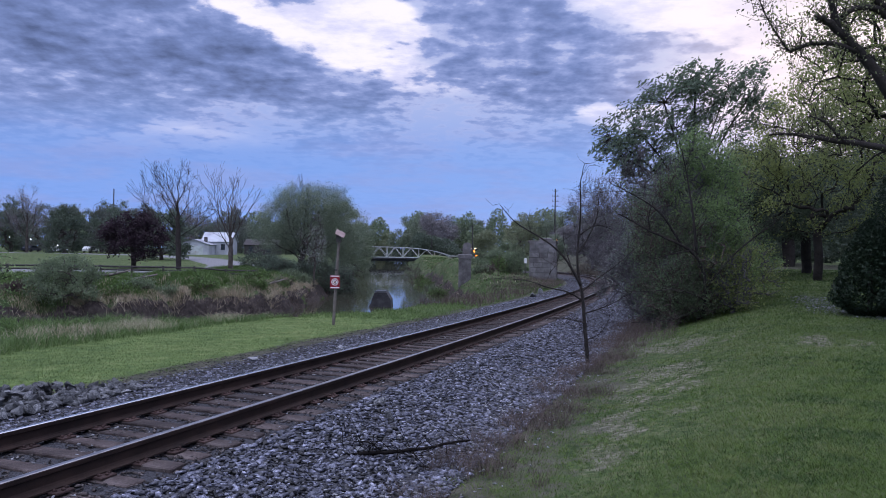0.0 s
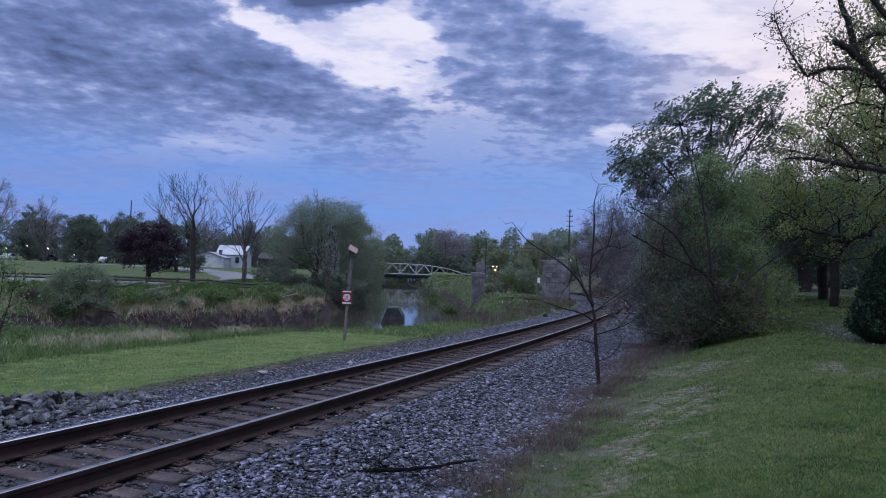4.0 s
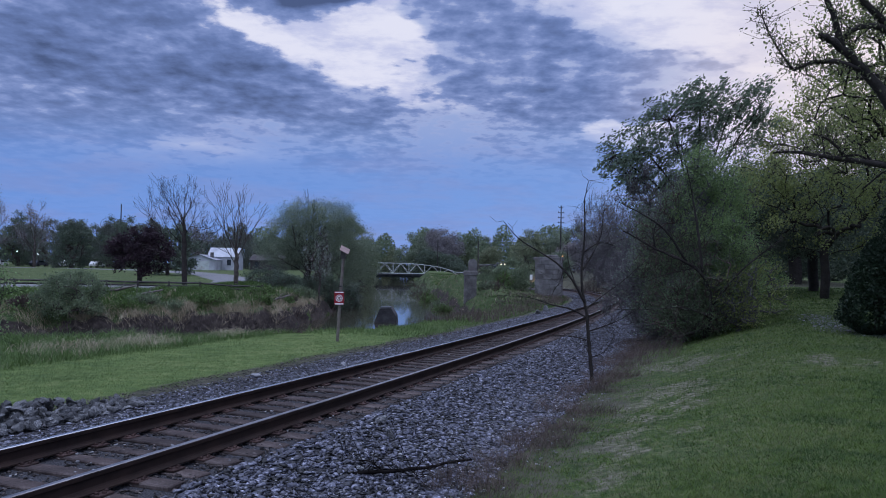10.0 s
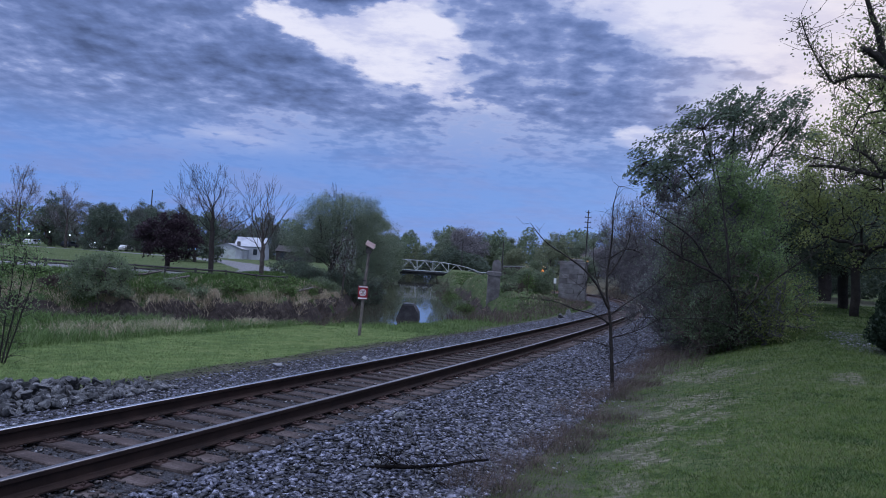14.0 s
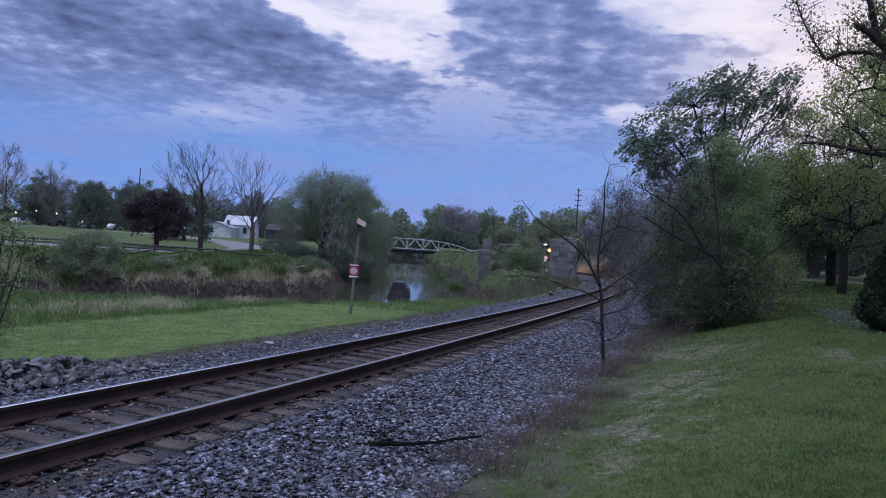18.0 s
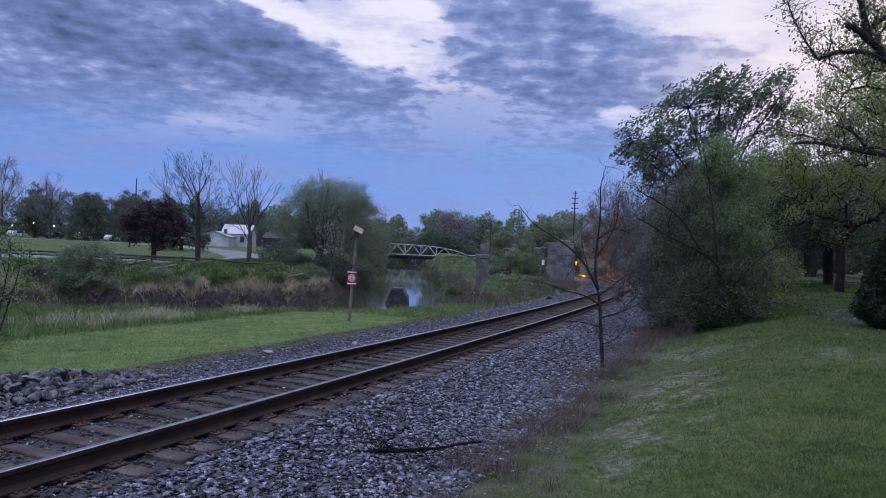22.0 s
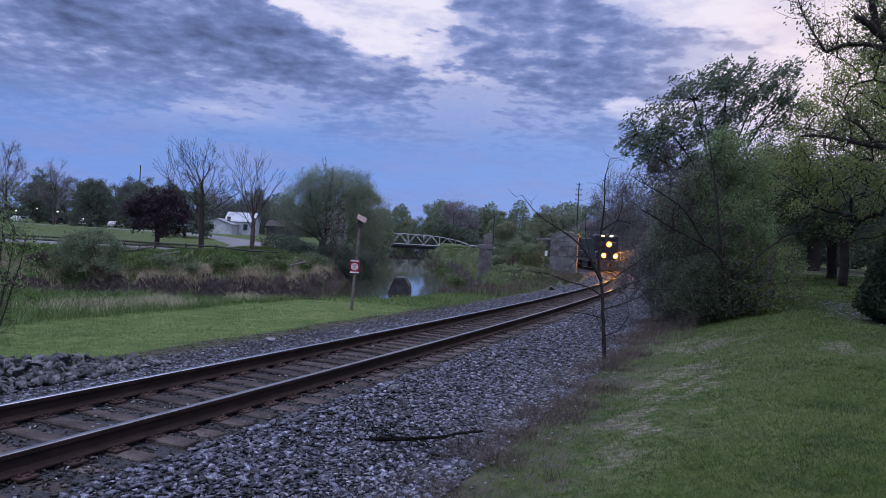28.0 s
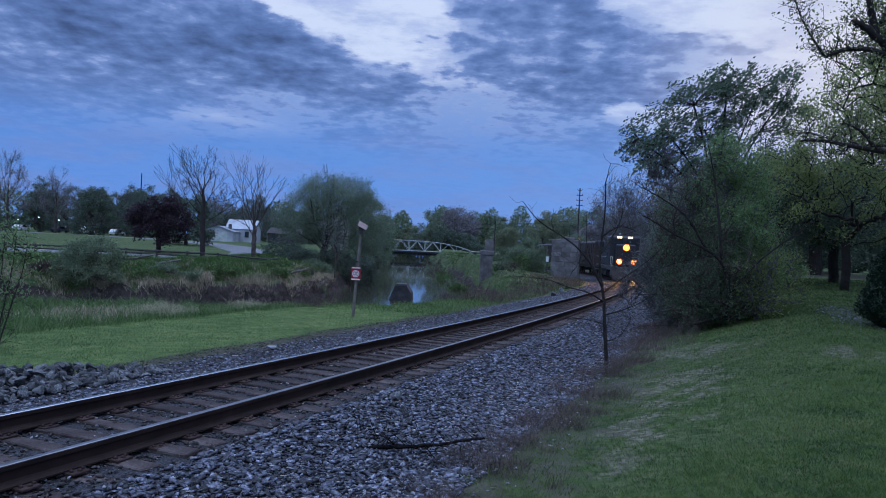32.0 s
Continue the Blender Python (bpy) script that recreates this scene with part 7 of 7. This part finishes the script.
def house(name, label, x, y, w, depth, wall, rise, mat, roof, door=False):
    root = thing(name, label, "house", stand(x, y, 0.1))
    part("wall", Shape().box(0, 0, wall / 2, w, depth, wall), mat, root)
    if door:
        part("gable", Shape().prism([(-w / 2, wall), (w / 2, wall), (0, wall + rise)], depth), mat, root)
        for sgn in (-1, 1):
            ln = math.hypot(w / 2 + 0.3, rise)
            part("roof", Shape().box(0, 0, 0, ln, depth + 0.6, 0.12, pose(sgn * (w / 4 + 0.1), 0, wall + rise / 2, 0, sgn * math.degrees(math.atan2(rise, w / 2)), 0)), roof, root)
        part("garage_door", Shape().box(0.6, -depth / 2 - 0.03, 1.05, 2.6, 0.06, 2.1), M_STEEL_PALE, root)
        part("window", Shape().box(-2.2, -depth / 2 - 0.03, 1.4, 0.8, 0.06, 0.9), M_GLASSDARK, root)
    else:
        for sgn in (-1, 1):
            ln = math.hypot(depth / 2 + 0.3, rise)
            part("roof", Shape().box(0, 0, 0, w + 0.6, ln, 0.12, pose(0, sgn * (depth / 4 + 0.1), wall + rise / 2, -sgn * math.degrees(math.atan2(rise, depth / 2)), 0, 0)), roof, root)
        part("gable", Shape().prism([(-depth / 2, wall), (depth / 2, wall), (0, wall + rise)], w - 0.1, pose(0, 0, 0, 0, 0, 90)), mat, root)
        for q in (-0.3, 0.25):
            win = part("window", Shape().box(q * w, -depth / 2 - 0.03, wall * 0.6, 0.9, 0.06, 1.3), M_GLASSDARK, root)
            part("window_frame", Shape().box(q * w, -depth / 2 - 0.05, wall * 0.6 - 0.7, 1.1, 0.08, 0.1), mat, win)
    part("chimney", Shape().box(w * 0.25, 0.4, wall + rise, 0.6, 0.6, 1.2), M_BLOCK, root)


# ---- the near tree and cedars on the lawn ----
def build_near_trees():
    rng = np.random.default_rng(41)
    foot = stand(9.6, 13.4, 0.1)
    root = thing("oak", "large spreading tree with dark limbs and sparse young leaves", "tree", foot)
    g = foot[2]

    def P(x, z, y=13.0):
        return (x - foot[0], y - foot[1], z - g)
    lines = [([(0, 0, -0.1), (-0.05, 0, 1.2), (-0.25, -0.1, 2.6)], 0.36, 0.27),
             ([(-0.25, -0.1, 2.6), P(8.0, 4.4), P(7.65, 5.05), P(7.15, 5.6), P(6.75, 5.98), P(6.5, 6.08)], 0.17, 0.07),
             ([P(7.3, 5.45), P(6.85, 5.62), P(6.4, 5.62), P(6.05, 5.45)], 0.075, 0.035),
             ([P(6.05, 5.45), P(5.85, 5.7), P(5.6, 6.1), P(5.45, 6.5)], 0.03, 0.012),
             ([P(6.9, 5.8), P(6.75, 6.35), P(6.55, 6.9), P(6.3, 7.5)], 0.09, 0.03),
             ([(-0.25, -0.1, 2.6), P(8.4, 5.3), P(7.75, 6.2), P(7.2, 6.3), P(6.9, 6.05)], 0.14, 0.04),
             ([P(7.75, 6.2), P(7.2, 6.75), P(6.9, 7.3), P(6.7, 7.9)], 0.09, 0.03),
             ([(-0.25, -0.1, 2.6), P(8.3, 3.7), P(7.4, 3.85), P(6.6, 3.95), P(6.0, 4.05), P(5.7, 4.0)], 0.11, 0.02),
             ([P(7.0, 3.9), P(6.7, 4.25), P(6.4, 4.35)], 0.05, 0.015),
             ([(-0.05, 0, 2.0), P(10.6, 5.0), P(11.4, 7.0), P(12.0, 9.0)], 0.22, 0.06)]
    lines = [(p, a * 0.74, b * 0.74) for p, a, b in lines]
    at = twiggy(root, "limb", lines, M_DARKBARK, rng, 760, 0.55, 0.006)
    inview = at[(at[:, 0] + foot[0] < 9.5)]
    k = rng.integers(0, len(inview), 3600)
    tagged(part("crown", leaf_mesh("crown", inview[k] + rng.normal(size=(3600, 3)) * 0.06, 0.056, M_LEAF_YOUNG, rng), None, root), kind="stuff")
    # leaves above the view, added to shade the lawn and lane below
    upper = crown_points([(1.2, 0.6, 11.6, 4.6, 4.2, 2.4), (3.6, -1.0, 10.6, 3.6, 3.6, 2.0), (3.0, 3.0, 11.6, 3.6, 3.0, 2.0), (2.4, 6.2, 13.2, 4.6, 4.0, 2.2)], 24000, rng, 0.4)
    tagged(part("crown", leaf_mesh("crown", upper, 0.16, M_LEAF_YOUNG, rng), None, root), kind="stuff")
    for x, y, w, h, seed in ((11.45, 19.8, 0.88, 2.6, 1), (12.0, 18.4, 0.9, 2.9, 2), (12.75, 20.0, 1.35, 4.8, 3)):
        c = thing("cedar", "dense dark conical evergreen cedar in the planting bed", "cedar", stand(x, y), group="cedars")
        r2 = np.random.default_rng(seed)
        part("trunk", Shape().tube([(0, 0, -0.1), (0, 0, h * 0.8)], [0.09, 0.02], 7), M_DARKBARK, c)
        n = 17000
        zz = r2.uniform(0.02, 1, n)
        prof = np.minimum(1, (zz + 0.06) / 0.22) * (1 - zz) ** 0.55 * 1.12
        a = r2.uniform(0, 2 * math.pi, n)
        rr = w * prof * (0.80 + 0.28 * r2.uniform(size=n) + 0.10 * np.sin(a * 6 + zz * 18))
        p = np.stack([rr * np.cos(a), rr * np.sin(a), zz * h], 1)
        tagged(part("foliage", leaf_mesh("foliage", p, 0.085, M_CEDAR, r2, 0.5, -0.8), None, c), kind="stuff")


M_LEAF_YOUNG = foliage("young_olive_leaves", (0.11, 0.13, 0.065), (0.19, 0.21, 0.11), translucent=0.5)
M_CEDAR = foliage("dark_cedar_sprays", (0.010, 0.022, 0.010), (0.022, 0.04, 0.018), translucent=0.05)

build_ties()
build_gravel()
build_rocks()
build_grass()
build_signpost()
build_sapling()
build_masonry()
build_bridge()
build_park()
build_near_trees()


# ---- the locomotive ----
def build_engine():
    root = thing("locomotive", "dark diesel freight locomotive with headlights lit, coming round the bend", "locomotive")
    body = Shape().box(0, -1.5, 2.9, 2.0, 15.5, 2.7, bevel=0.12)
    part("hood", body, M_ENGINE, root)
    part("frame", Shape().box(0, 0, 1.25, 3.05, 20.5, 0.35), M_ENGINE_GREY, root)
    part("cab", Shape().box(0, 6.6, 3.15, 3.05, 2.6, 3.2, bevel=0.25), M_ENGINE, root)
    part("nose", Shape().box(0, 8.7, 2.6, 1.9, 1.7, 2.4, bevel=0.15), M_ENGINE, root)
    def lamp(name, x, y, z, r):
        """Round lamp: dark housing, small bright lens, glowing disc imitating glare, facing forward."""
        housing = part(name, Shape().tube([(x, y - 0.25, z), (x, y + 0.03, z)], [r * 0.7, r * 1.06], 16), M_BLACK, root)
        ang = np.linspace(0, 2 * math.pi, 17)[:-1]
        part("glare_disc", Shape().add([(x + q * math.cos(a), y + 0.036, z + q * math.sin(a)) for a in ang for q in (r * 0.1, r)],
                                      [(2 * i, (2 * i + 2) % 32, (2 * i + 3) % 32, 2 * i + 1) for i in range(16)]), M_GLARE, housing, "orange glowing disc imitating lamp glare")
        part("lens", Shape().add([(x + r * 0.1 * math.cos(a), y + 0.04, z + r * 0.1 * math.sin(a)) for a in ang], [tuple(range(15, -1, -1))]), M_HEAD, housing, "brightly lit lens")
    for x in (-0.75, 0.75):
        lamp("ditch_light", x, 10.4, 2.0, 0.28)
    lamp("headlight", 0.0, 9.62, 3.45, 0.33)
    for x in (-0.55, 0.55):
        part("number_board", Shape().box(x, 7.98, 4.52, 0.46, 0.08, 0.18), M_NUMBER, root)
    for x in (-0.75, 0.75):
        part("windshield", Shape().box(x, 7.93, 4.05, 1.1, 0.06, 0.62), M_GLASSDARK, root, "dark cab windshield")
        part("step_well", Shape().box(x * 1.75, 9.9, 0.85, 0.42, 0.7, 0.9), M_ENGINE_GREY, root)
        part("handrail", Shape().tube([(x * 1.9, 10.1, 1.4), (x * 1.9, 10.1, 2.45), (x * 1.9, 8.2, 2.45), (x * 1.9, 8.2, 1.4)], 0.025, 6), M_STEEL_PALE, root)
        part("side_window", Shape().box(x * 2.04, 6.7, 3.95, 0.05, 1.3, 0.7), M_GLASSDARK, root)
        part("walkway_rail", Shape().tube([(x * 1.95, 5.2, 2.4), (x * 1.95, -9.6, 2.4)], 0.025, 6), M_STEEL_PALE, root)
    part("pilot", Shape().prism([(-1.35, 0.12), (1.35, 0.12), (1.45, 1.1), (-1.45, 1.1)], 0.25, pose(0, 10.25, 0)), M_ENGINE_GREY, root, "grey snow-plough pilot")
    part("coupler", Shape().box(0, 10.6, 0.88, 0.3, 0.6, 0.3, bevel=0.05), M_RAIL, root)
    part("fuel_tank", Shape().box(0, 0, 0.72, 2.6, 5.2, 0.85, bevel=0.1), M_BLACK, root)
    part("radiator", Shape().box(0, -7.6, 3.95, 2.9, 3.2, 0.8, bevel=0.15), M_ENGINE, root)
    part("horn", Shape().tube([(0.3, 5.2, 4.85), (0.3, 5.7, 4.95)], [0.04, 0.1], 8), M_STEEL_PALE, root)
    for y in (-6.8, 6.8):
        bogie = part("truck", Shape().box(0, y, 0.62, 2.3, 4.2, 0.4, bevel=0.05), M_ENGINE_GREY, root, "grey three-axle truck frame")
        for q in (-1.65, 0, 1.65):
            for x in (-0.75, 0.75):
                part("wheel", Shape().tube([(x - 0.07, y + q, 0.51), (x + 0.07, y + q, 0.51)], 0.5, 18), M_RAIL, bogie)
    return root


engine = build_engine()


def build_freight_car():
    root = thing("freight_car", "dark steel box car coupled behind the locomotive", "freight car", group="freight cars")
    part("body", Shape().box(0, 0, 2.75, 2.95, 15.6, 3.1, bevel=0.06), M_CARBODY, root)
    part("roof", Shape().prism([(-1.5, 0), (1.5, 0), (1.2, 0.22), (0, 0.34), (-1.2, 0.22)], 15.7, pose(0, 0, 4.3)), M_ENGINE_GREY, root)
    part("sill", Shape().box(0, 0, 1.1, 2.7, 15.8, 0.24), M_BLACK, root)
    for x in (-1.5, 1.5):
        door = part("door", Shape().box(x, 0, 2.7, 0.08, 3.0, 2.8, bevel=0.01), M_CARBODY, root, "sliding steel side door")
        part("handle", Shape().tube([(x * 1.04, 1.3, 2.2), (x * 1.04, 1.3, 3.0)], 0.03, 6), M_ENGINE_GREY, door)
        for y in np.arange(-7.4, 7.5, 1.2):
            if abs(y) > 1.7:
                part("rib", Shape().box(x, y, 2.7, 0.1, 0.1, 2.9), M_CARBODY, root)
    for y in (-5.6, 5.6):
        bogie = part("truck", Shape().box(0, y, 0.6, 2.2, 2.6, 0.34, bevel=0.05), M_ENGINE_GREY, root, "grey two-axle truck frame")
        for q in (-0.88, 0.88):
            for x in (-0.75, 0.75):
                part("wheel", Shape().tube([(x - 0.07, y + q, 0.46), (x + 0.07, y + q, 0.46)], 0.45, 16), M_RAIL, bogie)
    for y in (-8.1, 8.1):
        part("coupler", Shape().box(0, y, 0.88, 0.26, 0.7, 0.26, bevel=0.04), M_RAIL, root)
    return root


M_CARBODY = material("dull_brown_car_paint", [(0.035, 0.026, 0.024), (0.06, 0.044, 0.04)], 0.7, 0, 1, 10, 0.2, 0.005)
cars = [build_freight_car()]
cars += [copy_thing(cars[0], pose(0, 0, 0)) for _ in range(3)]


# ---- what moves ----
def ride(vehicle, offset, reach):
    """Keys a vehicle along the rails, its middle offset metres behind the engine's front end."""
    rows = []
    for t in range(0, 33):
        s = float(np.interp(t, [0, 14.4, 16.6, 18, 20, 22, 23, 25, 28, 30, 32], [258.0, 159.5, 146.0, 139.5, 128.5, 117.0, 111.5, 102.5, 90.5, 81.0, 72.5])) + offset
        xa, ya, _ = track_at(s - reach)
        xb, yb, _ = track_at(s + reach)
        h = math.degrees(math.atan2(xa - xb, ya - yb))
        rows.append((t, pose((xa + xb) / 2, (ya + yb) / 2, float(rail_level(s)), 0, 0, -h)))
    walk(vehicle, rows)


def motions():
    ride(engine, 10.0, 6.8)
    for i, wagon in enumerate(cars):
        ride(wagon, 29.6 + 17.0 * i, 5.6)


motions()
